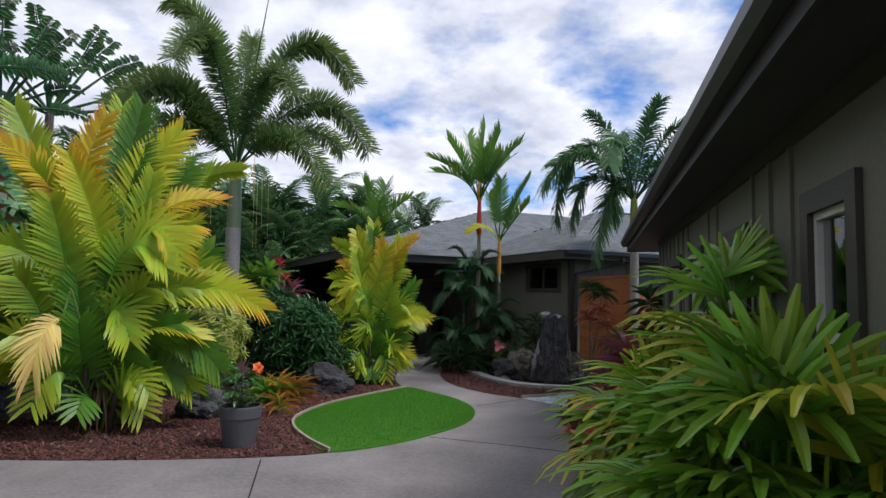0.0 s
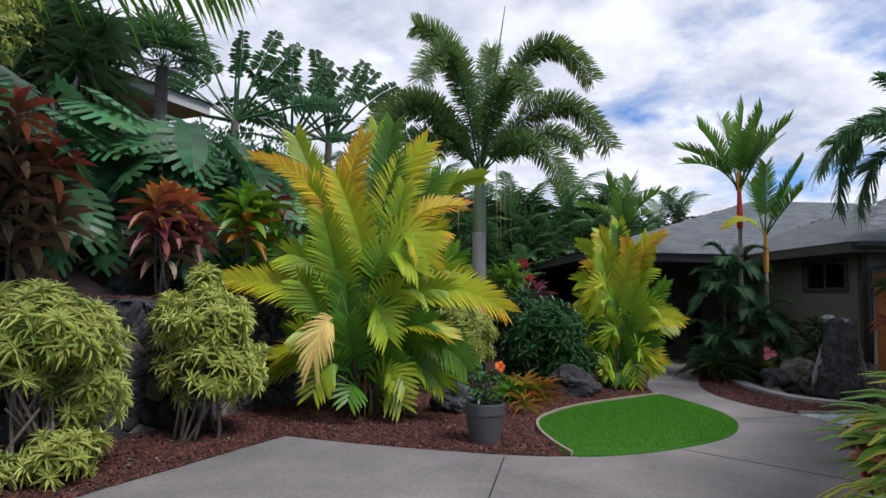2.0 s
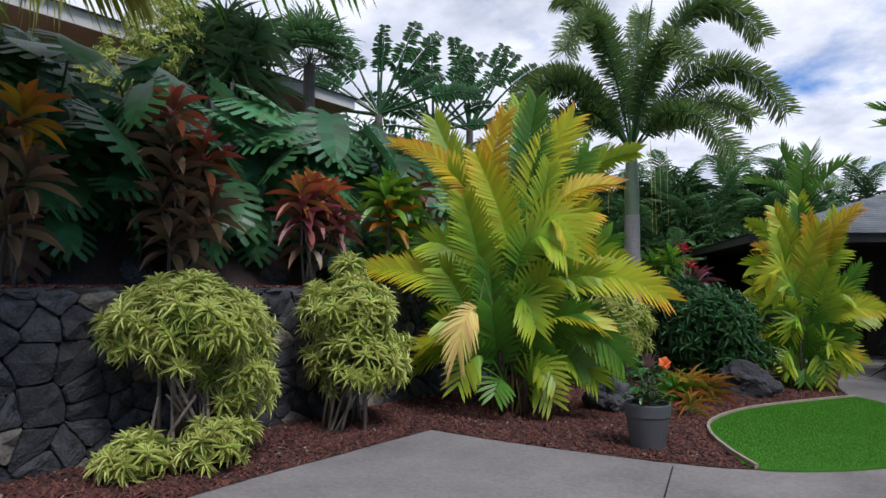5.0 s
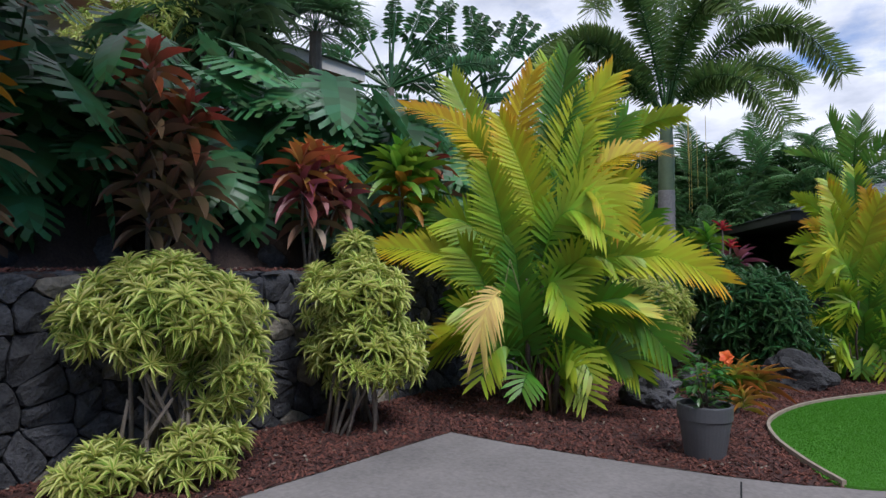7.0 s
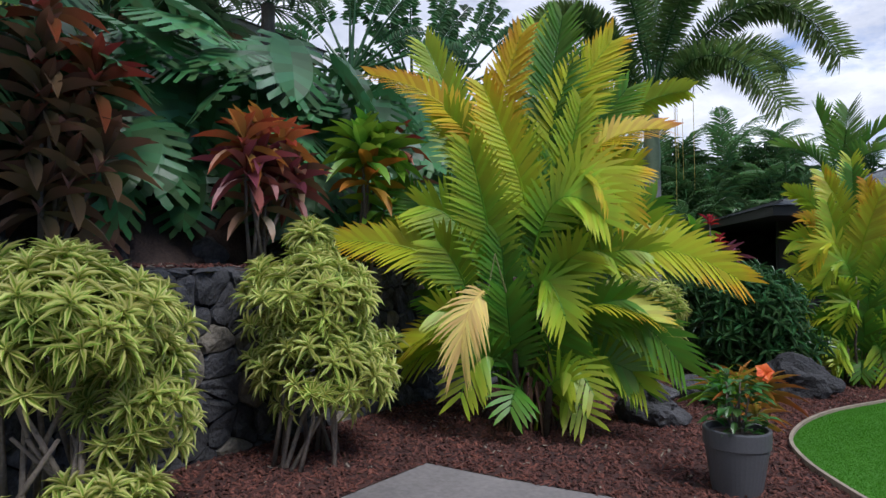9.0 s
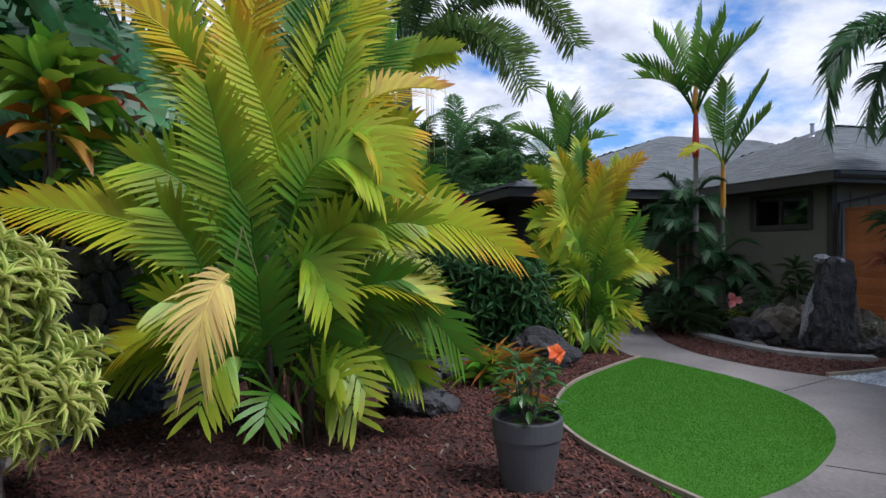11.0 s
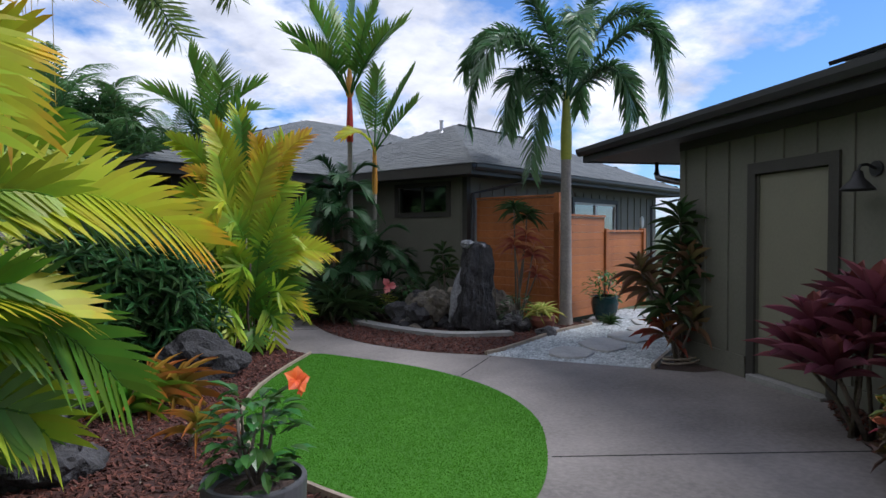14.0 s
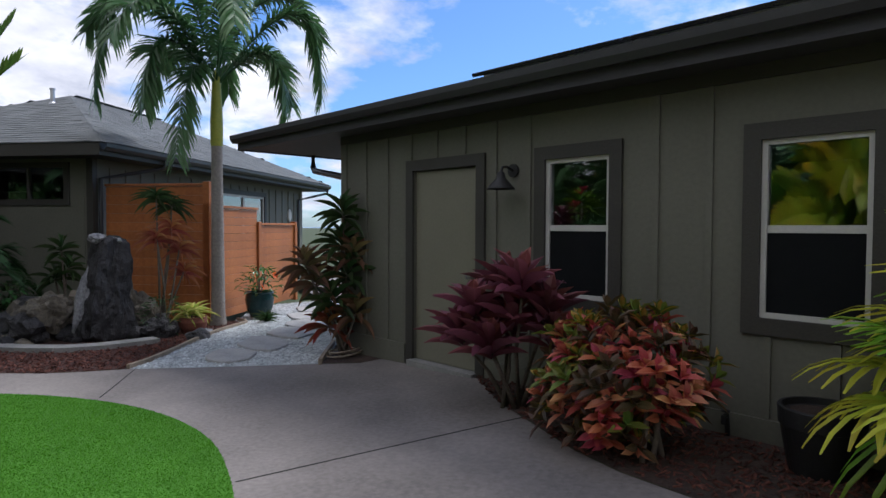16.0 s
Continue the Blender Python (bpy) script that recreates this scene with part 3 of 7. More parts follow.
part("wall", boxes((8.72, 0.15, -0.15, 8.86, 12, MH), (-4.1, 12, -0.15, 8.86, 12.14, MH)), SIDING, house)
# recessed entry; its walls take the dark trim colour to stand for porch shade
part("entry_wall", boxes((-3.95, 5.4, -0.15, -2.2, 5.54, MH), (-0.62, 5.4, -0.15, -0.002, 5.54, MH), (-2.2, 5.4, 2.15, -0.62, 5.54, MH)), TRIM, house)
part("entry_floor", boxes((-4.0, 3.2, -0.2, -0.01, 5.39, -0.072)), CONCRETE, house)
for i in range(2):
    x0 = -2.19 + i * 0.785
    d = part("entry_door", boxes((x0, 5.45, -0.07, x0 + 0.78, 5.5, 2.14), bevel=0.005), DARKIN, house, "dark wooden entry door leaf")
    part("door_pane", boxes((x0 + 0.2, 5.442, 0.3, x0 + 0.58, 5.449, 1.9)), GLASS, d)
for x in (-3.9, -0.25):
    part("post", boxes((x - 0.08, 3.75, -0.15, x + 0.08, 3.91, MH), bevel=0.008), TRIM, house)
for i in range(21):
    x = 0.42 + 0.41 * i
    z0, z1 = 0.2, MH - 0.12
    if 3.95 < x < 6.35:
        z0 = 2.34
    part("batten", boxes((x - 0.022, -0.02, z0, x + 0.022, -0.001, z1)), SIDING, house)
part("corner_board", boxes((-0.022, -0.022, -0.1, 0.09, -0.001, MH), (-0.022, 0.0, -0.1, -0.001, 0.09, MH)), TRIM, house)
w = new("window_2")
w.matrix_world = MAIN
tagged(w, "wide dark-trimmed window reflecting blue sky", "window", "", "structure")
part("trim", boxes((3.95, -0.03, 2.22, 6.35, -0.002, 2.33), (3.95, -0.03, 1.09, 6.35, -0.002, 1.2), (3.95, -0.03, 1.2, 4.05, -0.002, 2.22), (6.25, -0.03, 1.2, 6.35, -0.002, 2.22)), TRIM, w)
part("window_frame", boxes((4.05, 0.0, 1.2, 4.1, 0.06, 2.22), (6.2, 0.0, 1.2, 6.25, 0.06, 2.22), (5.12, 0.0, 1.2, 5.18, 0.06, 2.22), (4.1, 0.0, 2.17, 5.12, 0.06, 2.22), (5.18, 0.0, 2.17, 6.2, 0.06, 2.22)), WHITE, w)
part("pane", boxes((4.1, 0.03, 1.2, 5.12, 0.036, 2.17)), GLASS, w)
part("pane", boxes((5.18, 0.03, 1.2, 6.2, 0.036, 2.17)), GLASS, w)
w = new("window_3")
w.matrix_world = MAIN
tagged(w, "small high horizontal window in dark trim", "window", "", "structure")
part("trim", boxes((-0.03, 0.4, 1.8, -0.002, 1.95, 1.9), (-0.03, 0.4, 2.42, -0.002, 1.95, 2.5), (-0.03, 0.4, 1.9, -0.002, 0.5, 2.42), (-0.03, 1.85, 1.9, -0.002, 1.95, 2.42)), TRIM, w)
part("mullion", boxes((0.0, 1.15, 1.9, 0.05, 1.2, 2.42)), TRIM, w)
part("pane", boxes((0.03, 0.5, 1.9, 0.036, 1.15, 2.42)), GLASS, w)
part("pane", boxes((0.03, 1.2, 1.9, 0.036, 1.85, 2.42)), GLASS, w)
v, f = lathe([(0.0, 0.0), (0.11, 0.0), (0.11, 0.03), (0.09, 0.05), (0.0, 0.055)], 24)
clock = thing("wall_plaque", (0, 0, 0), "round pale wall plaque on the house siding", "wall decoration")
clock.matrix_world = MAIN @ pose(7.85, -0.002, 1.78, 90)
part("disc", mesh_of("disc", v, f, WHITE), WHITE, clock, "", Matrix.Diagonal((1, 1.6, 1, 1)))
eave = MH + 0.17
part("soffit", boxes((-MO, -MO, MH, 9.45, 12.5, MH + 0.03), (-4.74, 3.3, MH, -MO - 0.001, 12.5, MH + 0.03)), SOFFIT, house)
part("fascia", boxes((-MO, -MO - 0.025, MH - 0.02, 9.45, -MO - 0.001, eave), (-MO - 0.025, -MO - 0.025, MH - 0.02, -MO - 0.001, 3.275, eave), (-4.765, 3.275, MH - 0.02, -MO - 0.026, 3.299, eave), (-4.765, 3.3, MH - 0.02, -4.741, 12.5, eave), (9.451, -MO - 0.025, MH - 0.02, 9.475, 12.5, eave)), TRIM, house)
part("gutter", gutter_bm(-MO, 9.45, -MO - 0.027, MH + 0.05), GUTTER, house)
pipe = thing("downspout", (0, 0, 0), "dark downspout under the house eave", "downspout")
pipe.matrix_world = MAIN
v, f = tube([(1.0, -MO - 0.08, MH + 0.05), (1.0, -MO - 0.05, MH - 0.08), (0.6, -0.3, MH - 0.2), (0.12, -0.06, MH - 0.32), (0.10, -0.06, -0.08)], [0.035] * 5, 10)
part("pipe", mesh_of("pipe", v, f, GUTTER, smooth=True), GUTTER, pipe)
pipe = copy_thing(pipe, MAIN @ Matrix.Translation((8.3, 0, 0)))


def roof(corners, ridge, faces, name="roof"):
    """A hipped roof body with lapped shingle courses laid on each slope."""
    pts = [Vector(c) for c in corners + ridge]
    body = part(name, mesh_of(name, [tuple(p) for p in pts], [tuple(f) for f in faces], SHINGLE), SHINGLE, house, "weathered grey asphalt shingle roof")
    vs, fs = [], []
    rnd = random.Random(5)
    for f in faces:
        P = [pts[k] for k in f]
        n = (P[1] - P[0]).cross(P[2] - P[0]).normalized()
        if n.z < 0.1:
            continue
        a = (P[1] - P[0]).normalized()
        up = n.cross(a)
        poly = [((p - P[0]).dot(a), (p - P[0]).dot(up)) for p in P]
        us, vv = [q[0] for q in poly], [q[1] for q in poly]
        r, row = 0.02, 0
        while r < max(vv):
            x = min(us) - rnd.random() * 0.3
            while x < max(us):
                w = rnd.choice((0.22, 0.3, 0.38))
                if inside(x + w / 2, r + 0.07, poly) and inside(x + 0.02, r + 0.02, poly) and inside(x + w - 0.02, r + 0.02, poly):
                    h, t = 0.15, rnd.uniform(0.006, 0.010)
                    q = [P[0] + a * (x + 0.004) + up * r + n * t, P[0] + a * (x + w - 0.004) + up * r + n * t, P[0] + a * (x + w - 0.004) + up * (r + h) + n * 0.003, P[0] + a * (x + 0.004) + up * (r + h) + n * 0.003,
                         P[0] + a * (x + 0.004) + up * r, P[0] + a * (x + w - 0.004) + up * r]
                    k = len(vs)
                    vs += [tuple(c) for c in q]
                    fs += [(k, k + 1, k + 2, k + 3), (k + 4, k + 5, k + 1, k)]
                x += w
            r += 0.14
            row += 1
    me = mesh_of("shingles", vs, fs, SHINGLE_TAB)
    tagged(part("shingles", me, SHINGLE_TAB, body), "overlapping grey shingles", "", "", "stuff")


SHINGLE_TAB = MATS["asphalt_shingle"].copy()
nt = SHINGLE_TAB.node_tree
geo, hsv, rg = nt.nodes.new("ShaderNodeNewGeometry"), nt.nodes.new("ShaderNodeHueSaturation"), nt.nodes.new("ShaderNodeMapRange")
src = nt.nodes["Principled BSDF"].inputs["Base Color"].links[0].from_socket
rg.inputs[3].default_value, rg.inputs[4].default_value = 0.86, 1.12
nt.links.new(geo.outputs["Random Per Island"], rg.inputs[0])
nt.links.new(rg.outputs[0], hsv.inputs["Value"])
nt.links.new(src, hsv.inputs["Color"])
nt.links.new(hsv.outputs[0], nt.nodes["Principled BSDF"].inputs["Base Color"])
E0 = eave + 0.005
roof([(-MO - 0.05, -MO - 0.09, E0), (9.5, -MO - 0.09, E0), (9.5, 6.2, E0), (-MO - 0.05, 6.2, E0)], [(2.89, 2.78, 4.23), (6.1, 2.78, 4.23)],
     [(0, 1, 5, 4), (1, 2, 5), (2, 3, 4, 5), (3, 0, 4)])
roof([(-4.8, 3.2, E0), (9.5, 3.2, E0), (9.5, 12.5, E0), (-4.8, 12.5, E0)], [(1.74, 7.4, 4.75), (5.0, 7.4, 4.75)],
     [(0, 1, 5, 4), (1, 2, 5), (2, 3, 4, 5), (3, 0, 4)], "roof")
vent = thing("roof_vent", (0, 0, 0), "short metal vent pipe on the roof", "vent")
vent.matrix_world = MAIN @ Matrix.Translation((2.2, 2.6, 3.9))
v, f = lathe([(0.09, 0.0), (0.045, 0.06), (0.04, 0.3), (0.055, 0.3), (0.055, 0.33), (0.0, 0.34)], 14)
part("pipe", mesh_of("pipe", v, f, METAL), METAL, vent)

# ---- cedar fence ----
FD, PD = Vector((0.895, 0.446, 0)), Vector((-0.446, 0.895, 0))


def fence_run(p0, d, length, z1, first_post, label):
    ob = new("cedar_fence")
    ob.matrix_world = Matrix(((d.x, -d.y, 0, p0[0]), (d.y, d.x, 0, p0[1]), (0, 0, 1, 0), (0, 0, 0, 1)))
    tagged(ob, label, "fence", "cedar fence panels")
    zb = -0.06
    part("post", boxes((-0.055, -0.055, -0.1, 0.055, 0.055, z1 + 0.02), bevel=0.006), CEDAR, ob)
    n = round((z1 - zb) / 0.145)
    h = (z1 - 0.05 - zb) / n
    bm = boxes((0.06, -0.013, 0, length - 0.06, 0.013, h - 0.004), bevel=0.003)
    first = part("board", bm, CEDAR, ob, "", Matrix.Translation((0, 0, zb)))
    for i in range(1, n):
        part("board", first.data, CEDAR, ob, "", Matrix.Translation((0, 0, zb + i * h)))
    part("cap_rail", boxes((0.06, -0.045, z1 - 0.045, length - 0.06, 0.045, z1 - 0.005), bevel=0.004), CEDAR, ob)
    return ob


fence_run((3.67, 12.9), PD, 1.85, 2.16, True, "tall cedar board fence panel beside the house")
fence_run((3.67, 12.9), FD, 1.76, 1.82, True, "stepped cedar board fence panel behind the palm")
last = fence_run((3.67 + FD.x * 1.76, 12.9 + FD.y * 1.76), FD, 1.72, 1.54, True, "lowest cedar board fence panel at the gap")
part("post", boxes((1.72 - 0.055, -0.055, -0.1, 1.72 + 0.055, 0.055, 1.57), bevel=0.006), CEDAR, last)

# ---- sea beyond the gap ----
WATER = material("sea", (0.22, 0.32, 0.42), (0.17, 0.27, 0.37), 0.02, 0.3, 0.25, 0.05)
sea = sheet("water", [(40, 8), (1500, -200), (1500, 1800), (40, 60)], -0.3, WATER, 0, "pale blue sea at the horizon", "water")

# ---- terrace and stone wall at the left ----
WX, WTOP, WY0, WY1 = -5.45, 1.50, -6.0, 9.0
wall_l = new("stone_wall")
wall_l.matrix_world = Matrix.Translation((WX, 0, 0))
tagged(wall_l, "dark lava rock retaining wall with tight joints", "retaining wall", "", "structure")
part("core", boxes((-0.5, WY0, -0.1, -0.03, WY1, WTOP - 0.03)), MORTAR, wall_l)
rnd = random.Random(44)
for i in range(70):
    y, sz = 0.6 + 0.12 * i + rnd.uniform(-0.03, 0.03), rnd.uniform(0.07, 0.13)
    part("capstone", rock_mesh("capstone", 300 + i, (0.14, sz, rnd.uniform(0.02, 0.04)), CAP, 2, 0.5), CAP, wall_l, "", Matrix.Translation((-0.12 + rnd.uniform(-0.05, 0.03), y, WTOP - 0.015)))
part("cap", boxes((-0.5, WY0, WTOP - 0.05, -0.04, WY1, WTOP), bevel=0.012), SOIL, wall_l, "soil along the wall top")


def terrace():
    """The planted bank behind the wall, rising away from it."""
    nx, ny = 26, 50
    vs, fs = [], []
    prof = [(-5.9, WTOP - 0.02), (-6.3, WTOP + 0.03), (-6.45, 1.95), (-6.9, 2.3), (-8.0, 2.8), (-10.0, 3.3), (-30, 3.6)]
    xs, zs = [p[0] for p in prof][::-1], [p[1] for p in prof][::-1]
    for i in range(nx + 1):
        x = -5.9 - 24 * (i / nx) ** 2.2
        for j in range(ny + 1):
            y = WY0 - 6 + j * 0.75
            z = float(np.interp(x, xs, zs))
            if x < -6.2:
                z += 0.18 * noise.noise(Vector((x * 0.9, y * 0.9, 0)))
            if y > 9:
                z = -0.2 + (z + 0.2) * max(0.0, 1 - (y - 9) / 12)
            vs.append((x, y, z))
    for i in range(nx):
        for j in range(ny):
            a = i * (ny + 1) + j
            fs.append((a, a + 1, a + ny + 2, a + ny + 1))
    ob = part("bank", mesh_of("bank", vs, fs, SOIL, smooth=True), SOIL, None)
    return tagged(ob, "dark planted soil bank behind the stone wall", "bank", "", "structure")


terrace()

# ---- plants: shapes ----
def frame_axes(d, up=(0, 0, 1)):
    d = np.asarray(d, float)
    d /= np.linalg.norm(d) + 1e-9
    s = np.cross(d, np.asarray(up, float))
    if np.linalg.norm(s) < 1e-4:
        s = np.array([1.0, 0, 0])
    s /= np.linalg.norm(s)
    return d, s, np.cross(s, d)


def blade(stations=5, bend=0.35, fold=0.25, peak=0.45, sharp=1.0):
    """A leaf one long and one wide: verts (along, across, up), faces and uv."""
    vs, fs, uv = [], [], []
    for i in range(stations):
        t = i / (stations - 1)
        w = (t / peak) ** 0.7 if t < peak else max(0.0, (1 - (t - peak) / (1 - peak))) ** (0.75 * sharp)
        w = max(w, 0.10 if t < 0.5 else 0.0) * 0.5
        z = -bend * t * t
        for sgn in (-1, 0, 1):
            vs.append((t - 0.25 * bend * bend * t ** 3, sgn * w, z + abs(sgn) * w * fold))
            uv.append((t, abs(sgn)))
    for i in range(stations - 1):
        for k in range(2):
            a = i * 3 + k
            fs.append((a, a + 1, a + 4, a + 3))
    return np.array(vs), np.array(fs), np.array(uv)


def leaves(name, items, mat, shape):
    """One mesh of many leaves. items: (place, direction, up, length, width)."""
    V, F, U = shape
    vs, fs, uvs = [], [], []
    for i, (p, d, up, ln, wd) in enumerate(items):
        a, s, n = frame_axes(d, up)
        vs.append(np.asarray(p) + V[:, :1] * ln * a + V[:, 1:2] * wd * s + V[:, 2:3] * ln * n)
        fs.append(F + i * len(V))
        uvs.append(U)
    return mesh_of(name, np.concatenate(vs).tolist(), np.concatenate(fs).tolist(), mat, np.concatenate(uvs), smooth=False)


def frond_mesh(name, mat, length, n, leaf, width, rise=60, bend=55, petiole=0.15, spread=(62, 24), sag=0.25, lift=0.25, planes=(0.0,), seed=0, stem_r=0.012, twist=0.0, ragged=0.1, curl=0.0, tip_w=0.6, pleat=0.0):
    """A feather leaf: an arching midrib with leaflets down both sides. It grows along +x from the origin."""
    rnd = random.Random(seed)
    steps = 26
    pts, tan = [Vector((0, 0, 0))], []
    side_bend = rnd.uniform(-1, 1) * twist
    for i in range(steps):
        t = i / steps
        e = radians(rise - bend * t ** 1.35)
        d = Vector((math.cos(e) * math.cos(side_bend * t), math.cos(e) * math.sin(side_bend * t), math.sin(e)))
        tan.append(d)
        pts.append(pts[-1] + d * length / steps)
    tan.append(tan[-1])
    vs, fs = tube(pts[::2], [stem_r * (1 - 0.85 * i / 13) + 0.0015 for i in range(len(pts[::2]))], 5)
    vs = [tuple(v) for v in vs]
    uv = [(0.1, 0.0)] * len(vs)

    def at(t):
        k = min(t, 0.9999) * steps
        i = int(k)
        return pts[i].lerp(pts[i + 1], k - i), tan[i].lerp(tan[min(i + 1, steps)], k - i).normalized()

    for i in range(n):
        t = petiole + (1 - petiole) * (i + 0.5) / n
        q = (t - petiole) / (1 - petiole)
        p, d = at(t)
        side = Vector((0, 0, 1)).cross(d)
        side = side.normalized() if side.length > 1e-3 else Vector((0, 1, 0))
        up = d.cross(side)
        ln = leaf * (math.sin(math.pi * min(1, 0.16 + 0.74 * q)) ** 0.7) * (1 + rnd.uniform(-ragged, ragged))
        ang = radians(spread[0] + (spread[1] - spread[0]) * q)
        for roll in planes:
            for sg in (-1, 1):
                r = radians(roll) + rnd.uniform(-0.08, 0.08) + (rnd.uniform(-0.35, 0.35) if len(planes) > 1 else 0)
                o = (side * sg * math.cos(r) + up * (math.sin(r) + lift)).normalized()
                a = (d * math.cos(ang) + o * math.sin(ang)).normalized()
                w = (d * math.sin(ang) - o * math.cos(ang)).normalized()
                w = (w * math.cos(radians(pleat)) + a.cross(w) * (-sg) * math.sin(radians(pleat))) * width * 0.5
                m = p + a * ln * 0.5 + Vector((0, 0, -sag * ln * 0.14))
                e = p + a * ln * 0.82 + Vector((0, 0, -sag * ln * 0.48))
                tip = p + a * ln * (1 - 0.1 * sag) + Vector((0, 0, -sag * ln * 0.85)) + d * curl * ln
                k = len(vs)
                vs += [tuple(p - w * 0.7), tuple(p + w * 0.7), tuple(m - w), tuple(m + w), tuple(e - w * tip_w), tuple(e + w * tip_w), tuple(tip)]
                fs += [(k, k + 1, k + 3, k + 2), (k + 2, k + 3, k + 5, k + 4), (k + 4, k + 5, k + 6)]
                b = 0.15 + 0.45 * q
                uv += [(b, 0.2), (b, 0.2), (b + 0.2, 0.5), (b + 0.2, 0.5), (b + 0.33, 0.7), (b + 0.33, 0.7), (b + 0.42, 1)]
    return mesh_of(name, vs, fs, mat, uv)


def fan_mesh(name, mat, n, radius, width, arc=200, sag=0.5, seed=0, petiole=0.5, rise=50, dip=0.5):
    """A fan leaf on its stalk: blades radiate from one point and droop at their tips."""
    rnd = random.Random(seed)
    e = radians(rise)
    hub = Vector((math.cos(e), 0, math.sin(e))) * petiole
    vs, fs = tube([(0, 0, 0), tuple(hub * 0.5 + Vector((0, 0, 0.02))), tuple(hub)], [0.009, 0.007, 0.006], 5)
    vs = [tuple(v) for v in vs]
    uv = [(0.1, 0.0)] * len(vs)
    ax, sd = Vector((math.cos(e - dip), 0, math.sin(e - dip))), Vector((0, 1, 0))
    nm = ax.cross(sd)
    nm = nm if nm.z > 0 else -nm
    for i in range(n):
        a = radians(-arc / 2 + arc * (i + 0.5) / n) + rnd.uniform(-0.05, 0.05)
        d = (ax * math.cos(a) + sd * math.sin(a) + nm * 0.18).normalized()
        w0 = (sd * math.cos(a) - ax * math.sin(a)) * width * 0.5
        ln = radius * (0.78 + 0.22 * math.cos(a * 0.8)) * rnd.uniform(0.9, 1.08)
        k = len(vs)
        for j, (t, ww) in enumerate(((0, 0.25), (0.28, 0.8), (0.58, 1.0), (0.82, 0.85), (1.0, 0.35))):
            c = hub + d * ln * t + Vector((0, 0, -sag * ln * t * t * t))
            vs += [tuple(c - w0 * ww), tuple(c + nm * (-0.18 * width * ww)), tuple(c + w0 * ww)]
            uv += [(t, 1), (t, 0), (t, 1)]
        for j in range(4):
            for q in range(2):
                b = k + j * 3 + q
                fs.append((b, b + 1, b + 4, b + 3))
    return mesh_of(name, vs, fs, mat, uv)


def split_leaf_mesh(name, mat, seed=0):
    """A big heart-shaped leaf with deep cuts between its fingers, one long, growing along +x with its face up."""
    rnd = random.Random(seed)
    vs, fs, uv = [], [], []
    n = 8

    def rim(phi, sg):
        c = Vector((0.40 + 0.60 * math.cos(phi), sg * 0.50 * math.sin(phi) ** 0.8, 0))
        return c

    for sg in (-1, 1):
        for i in range(n):
            p0, p1 = radians(152 - 150 * i / n), radians(152 - 150 * (i + 1) / n)
            a, b = Vector((0.85 * i / n, 0, 0)), Vector((0.85 * (i + 1) / n, 0, 0))
            cut = rnd.uniform(0.20, 0.30)
            o0, o1 = rim(p0 + (p1 - p0) * cut, sg), rim(p0 + (p1 - p0) * (1 - cut), sg)
            tip = rim((p0 + p1) / 2, sg) * 1.04 + Vector((0.02, 0, 0))
            ia, ib = a.lerp(rim(p0, sg), 0.50), b.lerp(rim(p1, sg), 0.50)
            ja, jb = a.lerp(o0, 0.57), b.lerp(o1, 0.57)
            k = len(vs)
            for p, u, v in ((a, i / n, 0), (b, (i + 1) / n, 0), (ia, i / n, 0.4), (ib, (i + 1) / n, 0.4), (ja, i / n, 0.5), (jb, (i + 1) / n, 0.5), (o0, i / n, 0.9), (o1, (i + 1) / n, 0.9), (tip, (i + 0.5) / n, 1)):
                r = abs(p.y)
                ridge = 0.012 if (v in (0.5, 0.9)) else 0.0
                vs.append((p.x, p.y, 0.22 * r - 0.75 * r * r - 0.25 * max(0, p.x) ** 2 - ridge))
                uv.append((u * 0.7, v))
            fs += [(k, k + 1, k + 3, k + 2), (k + 2, k + 3, k + 5, k + 4), (k + 4, k + 5, k + 7, k + 6), (k + 6, k + 7, k + 8)]
    return mesh_of(name, vs, fs, mat, uv)


BLADE = blade(5, 0.35, 0.3, 0.45)
STRAP = blade(6, 0.55, 0.3, 0.35, 0.8)
PADDLE = blade(6, 0.28, 0.32, 0.5, 0.75)
OVAL = blade(4, 0.25, 0.25, 0.5, 0.8)


def rosette_items(p, n, length, width, axis=(0, 0, 1), low=-20, high=80, rnd=random, jitter=0.15):
    """Leaves that spiral round an axis: the lower ones spread, the upper ones stand."""
    items = []
    q = Vector((0, 0, 1)).rotation_difference(Vector(axis).normalized())
    for i in range(n):
        t = (i + 0.5) / n
        az = i * 2.39996 + rnd.uniform(-0.2, 0.2)
        el = radians(low + (high - low) * t ** 0.9 + rnd.uniform(-8, 8))
        d = q @ Vector((math.cos(az) * math.cos(el), math.sin(az) * math.cos(el), math.sin(el)))
        up = q @ Vector((-math.cos(az) * math.sin(el), -math.sin(az) * math.sin(el), math.cos(el)))
        ln = length * (0.75 + 0.4 * math.sin(math.pi * min(1, t + 0.15))) * rnd.uniform(1 - jitter, 1 + jitter)
        b = Vector(p) + (q @ Vector((0, 0, (t - 0.5) * length * 0.35)))
        items.append((tuple(b), tuple(d), tuple(up), ln, width * rnd.uniform(0.85, 1.15)))
    return items


